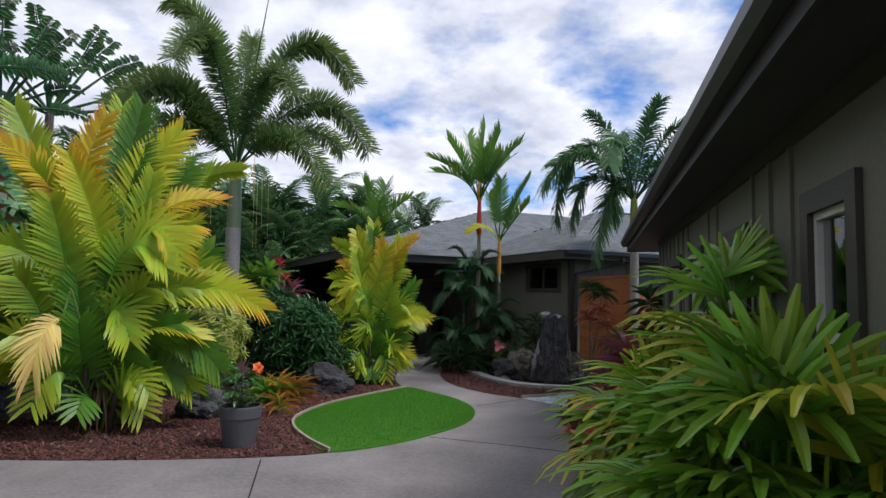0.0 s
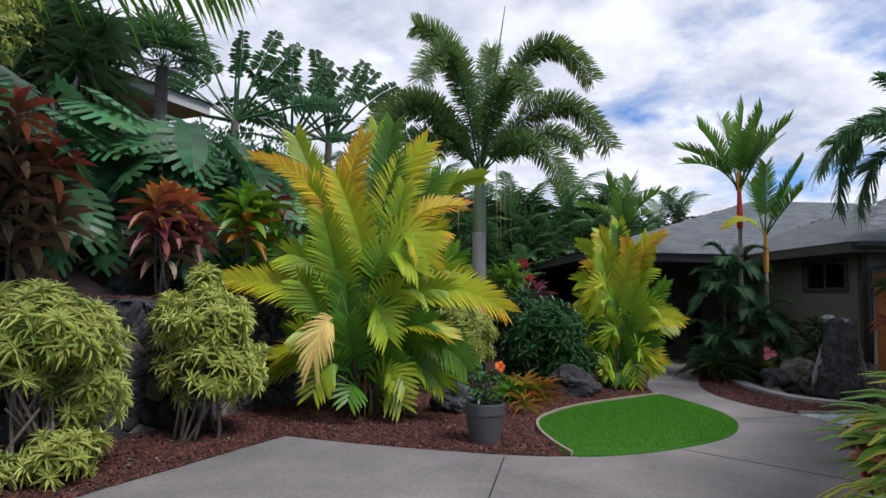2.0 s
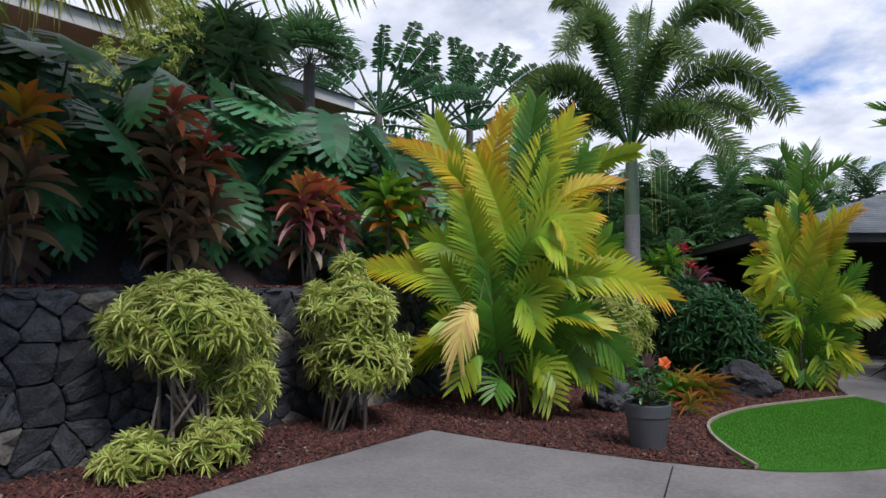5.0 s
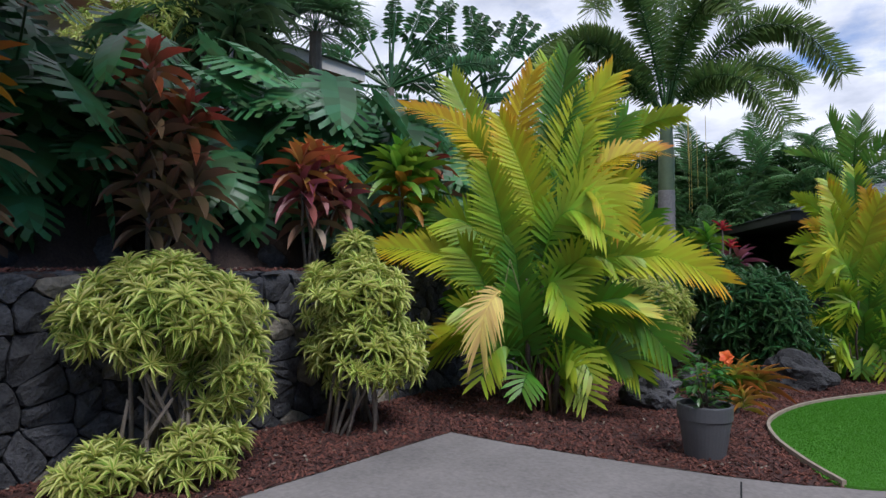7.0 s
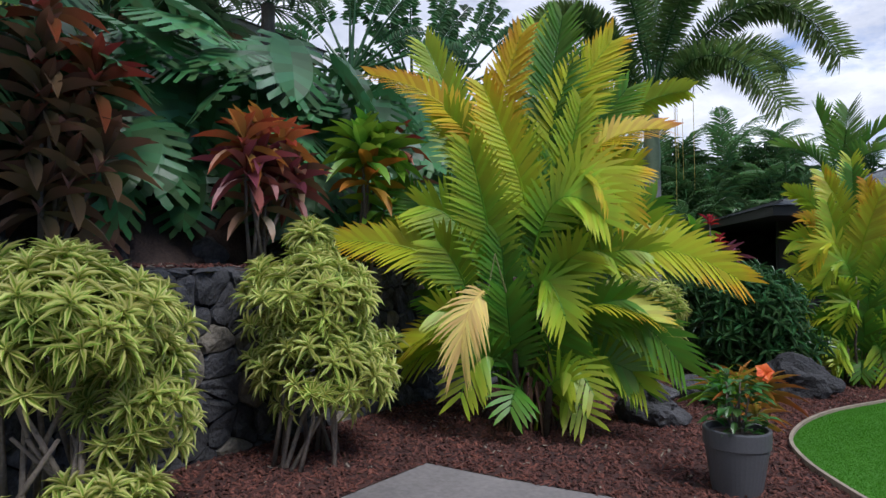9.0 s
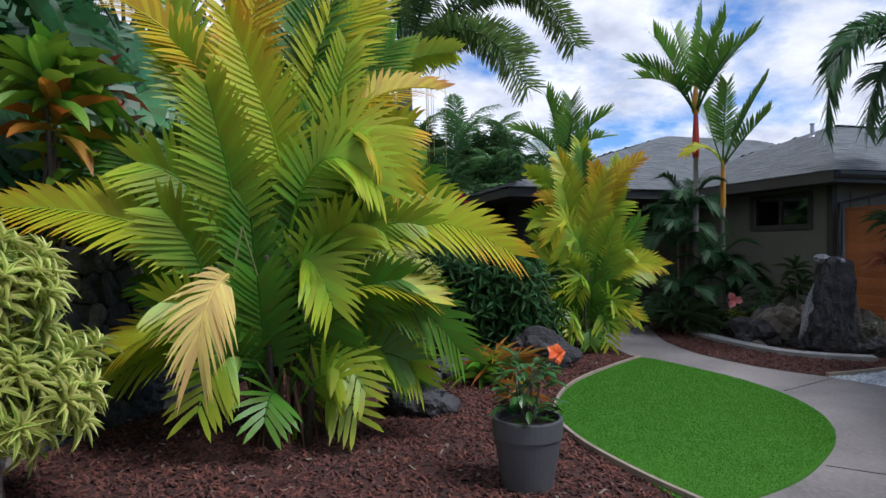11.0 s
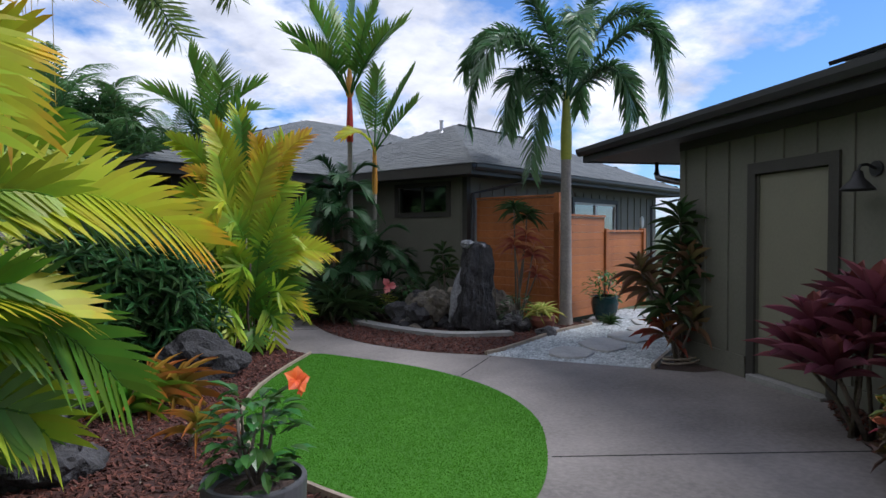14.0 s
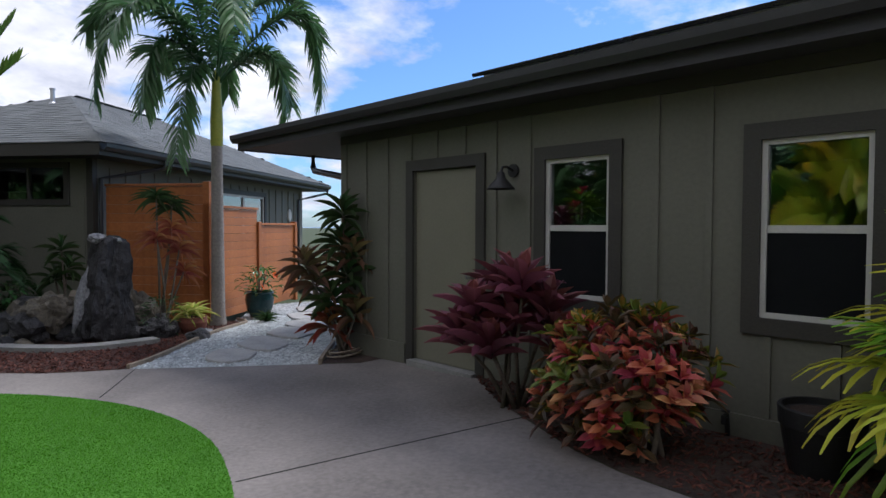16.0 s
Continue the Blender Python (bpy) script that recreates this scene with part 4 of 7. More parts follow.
def canes(parent, tops, base_r=0.05, r=0.012, mat=None, name="stem", rnd=random):
    for x, y, z in tops:
        a = rnd.uniform(0, 6.28)
        b = (base_r * math.cos(a), base_r * math.sin(a), -0.03)
        m = ((b[0] + x) / 2 + rnd.uniform(-0.04, 0.04), (b[1] + y) / 2 + rnd.uniform(-0.04, 0.04), z * 0.5)
        v, f = tube([b, m, (x, y, z)], [r * 1.3, r, r * 0.7], 6)
        part(name, mesh_of(name, v, f, mat or STEMM, smooth=True), mat or STEMM, parent)


# ---- leaf colours ----
L_LIME = leaf_material("leaf_lime", (0.15, 0.34, 0.024), (0.48, 0.54, 0.03), through=0.45, rough=0.4)
L_GREEN = leaf_material("leaf_palm_green", (0.05, 0.155, 0.018), (0.14, 0.29, 0.024), through=0.45, rough=0.4)
L_YELLOW = leaf_material("leaf_yellow", (0.40, 0.52, 0.026), (0.74, 0.56, 0.03), through=0.5, rough=0.45, dry=(0.76, 0.44, 0.02))
L_ORANGE = leaf_material("leaf_orange", (0.58, 0.50, 0.02), (0.78, 0.38, 0.02), through=0.5, rough=0.5, dry=(0.66, 0.28, 0.03))
L_TAN = leaf_material("leaf_tan", (0.72, 0.54, 0.16), (0.80, 0.58, 0.18), through=0.35, rough=0.7)
L_DARKPALM = leaf_material("leaf_dark_palm", (0.022, 0.066, 0.026), (0.042, 0.10, 0.034), through=0.3, rough=0.5, spec=0.2)
L_ARCH = leaf_material("leaf_arching_palm", (0.04, 0.11, 0.04), (0.10, 0.19, 0.07), through=0.35, rough=0.35, spec=0.4)
L_HANG = leaf_material("leaf_hanging_palm", (0.15, 0.24, 0.03), (0.36, 0.36, 0.05), through=0.45, rough=0.4)
L_FOX = leaf_material("leaf_foxtail", (0.04, 0.10, 0.03), (0.17, 0.24, 0.055), through=0.4, rough=0.4)
L_LIP = leaf_material("leaf_lipstick", (0.05, 0.15, 0.025), (0.15, 0.26, 0.04), through=0.4, rough=0.35)
L_HEDGE = leaf_material("leaf_hedge", (0.042, 0.10, 0.03), (0.085, 0.17, 0.05), through=0.3, rough=0.4, vary=0.3)
L_BUSH = leaf_material("leaf_dark_bush", (0.028, 0.075, 0.022), (0.055, 0.13, 0.04), through=0.25, rough=0.3, vary=0.3)
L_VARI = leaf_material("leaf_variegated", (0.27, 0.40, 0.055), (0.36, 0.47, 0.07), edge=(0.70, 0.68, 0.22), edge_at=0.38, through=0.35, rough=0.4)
# darker copy of the variegated leaf, with the shrub's inner shade in its colour
L_VARI_SHADED = leaf_material("leaf_variegated_shade", (0.13, 0.24, 0.03), (0.2, 0.29, 0.04), edge=(0.42, 0.46, 0.12), edge_at=0.5, through=0.3, rough=0.45)
L_MONST = leaf_material("leaf_monstera", (0.032, 0.11, 0.036), (0.08, 0.20, 0.065), through=0.3, rough=0.38, vary=0.4)
L_TI = leaf_material("leaf_ti_bronze", (0.14, 0.12, 0.055), (0.26, 0.15, 0.08), through=0.3, rough=0.4, vary=0.4)
L_TIRED = leaf_material("leaf_ti_red", (0.20, 0.11, 0.045), (0.40, 0.10, 0.045), through=0.4, rough=0.4, vary=0.3)
L_TIORANGE = leaf_material("leaf_ti_orange", (0.40, 0.24, 0.06), (0.58, 0.19, 0.05), through=0.4, rough=0.4, vary=0.35)
L_TIPINK = leaf_material("leaf_ti_pink", (0.18, 0.07, 0.05), (0.38, 0.11, 0.10), through=0.35, rough=0.4, vary=0.35)
L_TIGREEN = leaf_material("leaf_ti_green", (0.08, 0.25, 0.025), (0.22, 0.40, 0.03), through=0.35, rough=0.4, vary=0.25)
L_TIGOLD = leaf_material("leaf_ti_gold", (0.35, 0.25, 0.02), (0.50, 0.20, 0.02), through=0.4, rough=0.45, vary=0.25)
L_BURG = leaf_material("leaf_burgundy", (0.12, 0.028, 0.040), (0.24, 0.075, 0.09), through=0.3, rough=0.35, vary=0.35)
L_CROT_R = leaf_material("leaf_croton_red", (0.32, 0.04, 0.035), (0.45, 0.10, 0.075), through=0.3, rough=0.35, vary=0.35)
L_CROT_G = leaf_material("leaf_croton_green", (0.07, 0.13, 0.02), (0.15, 0.17, 0.03), through=0.3, rough=0.35, vary=0.35)
L_CORAL = leaf_material("leaf_croton_coral", (0.42, 0.12, 0.07), (0.52, 0.22, 0.11), through=0.3, rough=0.35, vary=0.3)
L_CROT_D = leaf_material("leaf_croton_dark", (0.05, 0.045, 0.02), (0.09, 0.05, 0.025), through=0.2, rough=0.35, vary=0.35)
L_CROT_Y = leaf_material("leaf_croton_yellow", (0.30, 0.28, 0.03), (0.42, 0.24, 0.04), edge=(0.10, 0.16, 0.02), edge_at=0.6, through=0.3, rough=0.35)
L_FAN = leaf_material("leaf_fan", (0.065, 0.18, 0.02), (0.19, 0.36, 0.03), through=0.35, rough=0.35, vary=0.25)
L_FANY = leaf_material("leaf_fan_yellow", (0.26, 0.36, 0.03), (0.50, 0.48, 0.04), through=0.4, rough=0.35, vary=0.25)
L_SPIKE = leaf_material("leaf_spiky_dark", (0.025, 0.06, 0.018), (0.05, 0.09, 0.03), through=0.2, rough=0.4, vary=0.3)
L_BROM = leaf_material("leaf_bromeliad", (0.18, 0.22, 0.03), (0.44, 0.20, 0.035), through=0.35, rough=0.4, vary=0.3)
L_POT = leaf_material("leaf_hibiscus", (0.03, 0.10, 0.02), (0.06, 0.17, 0.03), through=0.3, rough=0.3, vary=0.3)
L_DEAD = leaf_material("leaf_dead", (0.12, 0.06, 0.035), (0.16, 0.08, 0.045), through=0.2, rough=0.8, vary=0.3)
L_TURF = leaf_material("grass_blade", (0.048, 0.175, 0.009), (0.070, 0.215, 0.012), through=0.5, rough=0.9, vary=0.06, spec=0.08)
PETAL = leaf_material("petal_orange", (0.75, 0.10, 0.02), (0.85, 0.16, 0.04), through=0.4, rough=0.5, vary=0.1)
PETAL_P = leaf_material("petal_pink", (0.75, 0.16, 0.18), (0.8, 0.25, 0.25), through=0.3, rough=0.25, vary=0.1)
OLD_SHEATH = material("old_sheath", (0.085, 0.062, 0.04), (0.03, 0.022, 0.016), 5, 40, 0.9, 0.6)
SHEATH = material("green_sheath", (0.20, 0.24, 0.07), (0.13, 0.12, 0.05), 4, 30, 0.5, 0.1)
RED_SHAFT = material("red_crownshaft", (0.42, 0.035, 0.02), (0.30, 0.02, 0.015), 3, 30, 0.4, 0.1)
YEL_ORANGE = material("orange_sheath", (0.55, 0.26, 0.03), (0.42, 0.20, 0.03), 3, 30, 0.45, 0.1)
YEL_SHAFT = material("yellow_crownshaft", (0.36, 0.36, 0.05), (0.24, 0.28, 0.04), 3, 30, 0.45, 0.1)


def palm(name, at, label, trunk, crown_z, fronds, mat, shaft=None, scar_z=None):
    """A palm: ringed trunk, crownshaft and arching fronds. trunk: (radius below, radius above); fronds: (mesh, count, rise from, rise to)."""
    ob = thing(name, at, label, "palm tree")
    if trunk:
        top = scar_z or crown_z
        prof = [(trunk[0] * 1.35, -0.1), (trunk[0] * 1.1, 0.12)]
        k = 0.25
        while k < top:
            r = trunk[0] + (trunk[1] - trunk[0]) * k / top
            prof += [(r, k), (r * 1.03, k + 0.075), (r * 1.0, k + 0.085)]
            k += 0.09
        prof += [(trunk[1], top), (0, top)]
        v, f = lathe(prof, 18)
        part("trunk", mesh_of("trunk", v, f, TRUNK, smooth=True), TRUNK, ob, "grey ringed trunk")
    if shaft:
        mat_s, r0, r1, z0 = shaft
        v, f = lathe([(r0 * 0.9, z0), (r0, z0 + 0.05), (r0 * 1.02, z0 + (crown_z - z0) * 0.4), (r1, crown_z), (r1 * 0.5, crown_z + 0.15), (0, crown_z + 0.2)], 16)
        part("crownshaft", mesh_of("crownshaft", v, f, mat_s, smooth=True), mat_s, ob, "smooth coloured crownshaft")
    rnd = random.Random(int(abs(at[0]) * 100))
    for az, tilt, me, sc in fronds:
        m = Matrix.Translation((0, 0, crown_z)) @ Matrix.Rotation(radians(az), 4, "Z") @ Matrix.Rotation(radians(-tilt), 4, "Y") @ Matrix.Rotation(radians(rnd.uniform(-14, 14)), 4, "X") @ Matrix.Diagonal((sc, sc, sc, 1))
        part("frond", me, mat, ob, "", m)
    return ob

# ---- fronds that arch through three points ----
def view_axes(turn):
    """Plan axes of a plant: x turned to that bearing, y a quarter turn before it."""
    t = radians(turn)
    return Vector((math.cos(t), math.sin(t), 0)), Vector((math.sin(t), -math.cos(t), 0))


def arch_frond(name, mat, p0, pc, p1, face, leaf, pitch, wide=1.25, petiole=0.2, spread=(58, 24), vee=0.25, sag=0.2, planes=(0.0,), tip_w=0.55, seed=0, stem_r=0.012, ragged=0.08, shape=0.6, pleat=12):
    """A feather leaf whose midrib runs from p0 by pc to p1; face is the way its blade is turned."""
    rnd = random.Random(seed)
    p0, pc, p1, face = Vector(p0), Vector(pc), Vector(p1), Vector(face).normalized()
    at = lambda t: p0 * (1 - t) ** 2 + pc * 2 * t * (1 - t) + p1 * t * t
    dv = lambda t: ((pc - p0) * (1 - t) + (p1 - pc) * t).normalized()
    length = sum((at((k + 1) / 24) - at(k / 24)).length for k in range(24))
    vs, fs = tube([tuple(at(k / 12)) for k in range(13)], [stem_r * (1 - 0.85 * k / 12) + 0.0015 for k in range(13)], 5)
    vs = [tuple(v) for v in vs]
    uv = [(0.1, 0.0)] * len(vs)
    n = max(8, int(length * (1 - petiole) / pitch))
    for i in range(n):
        q = (i + 0.5) / n
        t = petiole + (1 - petiole) * q
        p, d = at(t), dv(t)
        side = d.cross(face)
        side = side.normalized() if side.length > 0.05 else d.orthogonal().normalized()
        up = side.cross(d).normalized()
        prof = 0.62 + 0.38 * math.sin(math.pi * min(1.0, q / 0.8)) if q < 0.4 else 1 - (1 - shape) * ((q - 0.4) / 0.6) ** 1.6
        ang = radians(spread[0] + (spread[1] - spread[0]) * q)
        for roll in planes:
            for sg in (-1, 1):
                ln = leaf * prof * (1 + rnd.uniform(-ragged, ragged))
                r = radians(roll) + rnd.uniform(-0.06, 0.06) + (rnd.uniform(-0.35, 0.35) if len(planes) > 1 else 0)
                o = (side * sg * math.cos(r) + up * (math.sin(r) + vee)).normalized()
                an = ang + rnd.uniform(-0.05, 0.05)
                a = (d * math.cos(an) + o * math.sin(an)).normalized()
                w = (d * math.sin(an) - o * math.cos(an)).normalized()
                w = (w * math.cos(radians(pleat)) + a.cross(w) * (-sg) * math.sin(radians(pleat))) * pitch * wide * 0.5
                dz = Vector((0, 0, -sag * ln * rnd.uniform(0.7, 1.3)))
                m, e, tip = p + a * ln * 0.45 + dz * 0.12, p + a * ln * 0.78 + dz * 0.45, p + a * ln + dz * 0.9
                k = len(vs)
                vs += [tuple(p - w * 0.75), tuple(p + w * 0.75), tuple(m - w), tuple(m + w), tuple(e - w * tip_w), tuple(e + w * tip_w), tuple(tip)]
                fs += [(k, k + 1, k + 3, k + 2), (k + 2, k + 3, k + 5, k + 4), (k + 4, k + 5, k + 6)]
                b = 0.06 + 0.40 * q
                uv += [(b, 0.2), (b, 0.2), (b + 0.14, 0.5), (b + 0.14, 0.5), (b + 0.26, 0.7), (b + 0.26, 0.7), (b + 0.36, 1)]
    return mesh_of(name, vs, fs, mat, uv)


# ---- the golden clump palms ----
# a frond: foot (side, height), bow (side, height), tip (side, forward, height), facing 0 up to 1 forward, colour
CROWN_TOP = [
    (-0.15, 1.5, -0.65, 2.9, -1.00, -0.10, 3.62, 0.75, "l"), (-0.15, 1.6, -0.55, 3.1, -1.48, 0.10, 3.30, 0.55, "o"),
    (-0.25, 1.6, -0.40, 2.7, -0.08, 0.30, 3.55, 0.90, "o"), (0.00, 1.7, 0.00, 2.9, 0.06, -0.35, 3.86, 0.70, "l"),
    (0.05, 1.6, 0.20, 2.9, 0.72, 0.10, 3.52, 0.85, "y"), (0.05, 1.7, 0.45, 2.6, 0.90, -0.40, 3.05, 0.70, "l"),
    (0.15, 1.5, 0.50, 2.8, 1.22, 0.00, 2.74, 0.50, "o"), (0.10, 1.5, 0.45, 2.7, 0.78, 0.50, 1.95, 0.55, "y"),
    (0.05, 1.5, -0.05, 2.3, -0.40, 0.45, 3.05, 0.92, "y"), (0.00, 1.4, 0.30, 2.2, 0.45, 0.20, 2.95, 0.85, "l")]
MIDDLE = [
    (-0.25, 0.9, -0.35, 1.9, -0.52, 0.55, 2.52, 0.95, "l"), (-0.10, 0.9, 0.20, 2.45, 0.62, 0.60, 1.86, 0.60, "l"),
    (-0.25, 1.1, -0.75, 1.7, -1.28, -0.20, 2.32, 0.85, "g"), (-0.15, 0.8, -0.80, 1.75, -1.76, 0.25, 1.72, 0.60, "y"),
    (0.15, 1.0, 0.85, 2.00, 1.72, 0.35, 1.40, 0.62, "y"), (0.15, 1.1, 0.60, 2.0, 1.20, 0.10, 1.85, 0.90, "l"),
    (0.05, 0.8, 0.35, 1.6, 0.62, -0.15, 2.25, 0.90, "g"), (-0.10, 0.4, -0.20, 1.1, -0.25, 0.30, 1.75, 0.92, "g"),
    (0.05, 0.8, 0.15, 1.4, 0.15, 0.10, 2.30, 0.90, "l"), (-0.05, 0.8, 0.10, 1.75, 0.30, 0.55, 1.05, 0.60, "l")]
SKIRT = [
    (-0.15, 0.4, -0.60, 1.0, -1.15, 0.10, 0.55, 0.50, "l"), (-0.15, 0.5, -0.60, 1.1, -1.08, 0.20, 0.76, 0.35, "y"),
    (-0.05, 0.4, -0.40, 1.05, -0.58, 0.55, 0.38, 0.70, "c"), (0.10, 0.4, 0.30, 0.90, 0.52, 0.60, 0.45, 0.65, "c"),
    (0.00, 0.3, 0.15, 0.85, 0.36, 0.45, 0.95, 0.90, "d"), (0.10, 0.6, 0.70, 1.50, 1.25, 0.45, 0.68, 0.62, "g"),
    (0.10, 0.4, 0.55, 1.05, 0.95, 0.35, 0.48, 0.60, "l"), (0.10, 0.8, 0.50, 1.35, 1.02, 0.50, 1.06, 0.30, "y"),
    (0.15, 0.4, 0.50, 1.00, 0.92, 0.00, 1.12, 0.85, "g"), (-0.15, 0.4, -0.55, 1.05, -0.90, 0.00, 1.20, 0.80, "g"),
    (0.00, 0.2, -0.10, 0.62, -0.16, 0.62, 0.30, 0.70, "d"), (0.15, 0.2, 0.30, 0.60, 0.48, 0.45, 0.22, 0.65, "c")]
CORE = [
    (-0.45, 0.9, -0.60, 1.5, -0.80, 0.35, 1.70, 0.90, "l"), (0.35, 1.1, 0.60, 1.75, 1.00, 0.30, 1.62, 0.85, "l"),
    (0.10, 0.5, 0.35, 1.20, 0.80, 0.40, 1.22, 0.90, "g"), (-0.35, 0.5, -0.50, 1.10, -0.80, 0.45, 1.10, 0.90, "l"),
    (-0.10, 0.2, -0.15, 0.75, -0.20, 0.50, 1.25, 0.95, "g"), (0.30, 0.2, 0.50, 0.80, 0.85, 0.40, 0.62, 0.80, "d"),
    (-0.20, 0.2, -0.30, 0.70, -0.42, 0.45, 0.75, 0.85, "d"), (0.30, 1.7, 0.55, 2.30, 0.92, 0.10, 2.40, 0.85, "y"),
    (-0.30, 1.9, -0.50, 2.50, -0.78, 0.10, 2.92, 0.85, "l"), (-0.35, 1.3, -0.60, 2.00, -0.98, 0.15, 2.05, 0.85, "l"),
    (0.10, 0.9, 0.20, 1.50, 0.42, 0.45, 1.62, 0.92, "l"), (0.05, 0.2, 0.20, 0.60, 0.35, 0.55, 0.55, 0.75, "c")]
FROND_MATS = {"g": L_GREEN, "l": L_LIME, "y": L_YELLOW, "o": L_ORANGE, "c": L_LIME, "d": L_GREEN}


def clump_palm(at, label, turn, wide, tall, mirror, leaf, seed):
    """Several ringed canes close together with fronds at many heights; those at the back repeat the front's habit."""
    ob = thing("clump_palm", at, label, "palm")
    rnd = random.Random(seed)
    X, Y = view_axes(turn)
    for i in range(9):
        a, r, h = i * 2.4, 0.08 + 0.05 * (i % 3), (1.7 - 0.15 * i) * tall
        foot, top = Vector((r * 1.5 * math.cos(a), r * 1.5 * math.sin(a), -0.05)), Vector((r * 1.8 * math.cos(a), r * 1.8 * math.sin(a), h))
        v, f = tube([foot, foot.lerp(top, 0.5) + Vector((rnd.uniform(-0.04, 0.04), rnd.uniform(-0.04, 0.04), 0)), top], [0.036 * wide, 0.028 * wide, 0.02 * wide], 8)
        part("cane", mesh_of("cane", v, f, OLD_SHEATH, smooth=True), OLD_SHEATH, ob)
    rows = [(*q, False) for q in CROWN_TOP + MIDDLE + SKIRT + CORE] + [(*q, True) for q in MIDDLE[::2] + SKIRT[::2] + CROWN_TOP[1::4] + MIDDLE[1:8:3]]
    for j, q in enumerate(MIDDLE + CROWN_TOP[3:] + SKIRT[4:]):      # inner fronds between the outer ones
        e, g = rnd.uniform(-0.3, 0.3), rnd.uniform(-0.25, 0.3)
        rows.append((q[0], q[1], q[2] * 0.8 + e * 0.5, q[3] - 0.1 + g * 0.5, q[4] * 0.78 + e, rnd.uniform(-0.35, 0.25), q[6] - 0.15 + g, rnd.uniform(0.6, 0.95), "gl"[j % 2], False))
    for i, (u0, z0, uc, zc, u1, w1, z1, f, kind, back) in enumerate(rows):
        sx = -mirror if back else mirror
        sy = -1.0 if back else 1.0
        if back:
            w1 += 0.55
        if mirror < 0 or back:
            z1, u1 = z1 + rnd.uniform(-0.25, 0.15), u1 + rnd.uniform(-0.15, 0.15)
        grow = 0.42 if z1 > 1.5 and i < 32 else 0.15                # the foot lies on a cane that leans out
        u0, z0 = u0 + (uc - u0) * grow, z0 + (zc - z0) * grow
        P = [X * (u * sx * wide) + Y * (w * sy * wide) + Vector((0, 0, z * tall)) for u, w, z in ((u0, w1 * 0.3, z0), (uc, w1 * 0.6, zc), (u1, w1, z1))]
        if grow > 0.3:
            v, fc = tube([X * (u0 * 0.35 * sx * wide) + Vector((0, 0, z0 * 0.35 * tall)), X * (u0 * 0.75 * sx * wide) + Y * (w1 * 0.2 * sy * wide) + Vector((0, 0, z0 * 0.75 * tall)), P[0]], [0.026 * wide, 0.02 * wide, 0.013], 6)
            part("leaf_sheath", mesh_of("leaf_sheath", v, fc, SHEATH, smooth=True), SHEATH, ob)
        comb = kind in "cd"
        face = Y * (f * sy) + Vector((0, 0, 1 - f))
        m = FROND_MATS["gl"[i % 2] if back and kind in "yo" else kind]
        me = arch_frond("frond", m, *P, face, leaf * (0.85 if comb else 1.0) * (0.85 if kind == "o" else 1) * rnd.uniform(0.88, 1.08), 0.048 if comb else 0.042, 0.90 if comb else 1.10,
                        0.32 if grow < 0.3 else 0.12, (74, 34) if comb else (66, 30), 0.12 if comb else 0.25, 0.14, seed=seed * 50 + i, stem_r=0.013, tip_w=0.8 if comb else 0.55, pleat=6 if comb else 18, ragged=0.09)
        part("frond", me, m, ob)
    return ob, X, Y


big, BX, BY = clump_palm((-3.92, 6.80, gz(0, 6.8)), "large golden-green clumping palm with yellow and orange fronds", 28, 1.0, 1.0, 1, 0.42, 3)
for u0, w0, z0, u1, w1, z1, ln, name in ((-0.38, 0.60, 1.28, -0.56, 0.72, 0.80, 0.36, "pale tan dried frond hanging down"),):
    P = [BX * u + BY * w + Vector((0, 0, z)) for u, w, z in ((u0, w0 * 0.8, z0), ((u0 + u1) / 2 - 0.06, w1, (z0 + z1) / 2 + 0.15), (u1, w1, z1))]
    part("dead_frond", arch_frond("dead_frond", L_TAN, *P, BY, ln, 0.030, 0.85, 0.02, (58, 14), 0.1, 0.3, seed=77, tip_w=0.6, ragged=0.15, shape=0.85), L_TAN, big, name)
v, f = tube([BX * -0.1 + BY * 0.2 + Vector((0, 0, 0.9)), BX * -0.3 + BY * 0.4 + Vector((0, 0, 1.6)), BX * -0.36 + BY * 0.45 + Vector((0, 0, 1.25))], [0.009, 0.008, 0.007], 6)
part("dead_stalk", mesh_of("dead_stalk", v, f, SHEATH), SHEATH, big)
rnd = random.Random(17)
for i in range(22):
    a, r = i * 0.66, rnd.uniform(0.18, 0.34)
    v, f = tube([(0.12 * math.cos(a), 0.12 * math.sin(a), rnd.uniform(0.25, 0.5)), (r * 0.8 * math.cos(a), r * 0.8 * math.sin(a), 0.22), (r * math.cos(a), r * math.sin(a), 0.0)], [0.02, 0.016, 0.006], 5)
    part("old_sheath", mesh_of("old_sheath", v, f, L_DEAD), L_DEAD, big)
clump_palm((-1.6, 12.1, gz(0, 12.1)), "golden clumping palm beside the garden path", 2, 0.60, 0.84, -1, 0.36, 9)


def arched_palm(name, at, label, turn, trunk, crown_z, rows, mat, shaft, scar_z, **k):
    """A palm whose fronds are given as bow (side, forward, height) and tip (side, forward, height) from its crown."""
    ob = palm(name, at, label, trunk, crown_z, [], mat, shaft, scar_z)
    X, Y = view_axes(turn)
    for i, (uc, wc, zc, u1, w1, z1) in enumerate(rows):
        P = [X * u + Y * w + Vector((0, 0, crown_z + z)) for u, w, z in ((0, 0, -0.05), (uc, wc, zc), (u1, w1, z1))]
        out = (P[2] - P[0])
        face = Vector((-out.x * 0.5, -out.y * 0.5, 1.0)) if k.get("up", True) else Y
        kk = {a: b for a, b in k.items() if a != "up"}
        part("frond", arch_frond("frond", mat, *P, face, seed=i + int(crown_z * 100), **kk), mat, ob)
    return ob


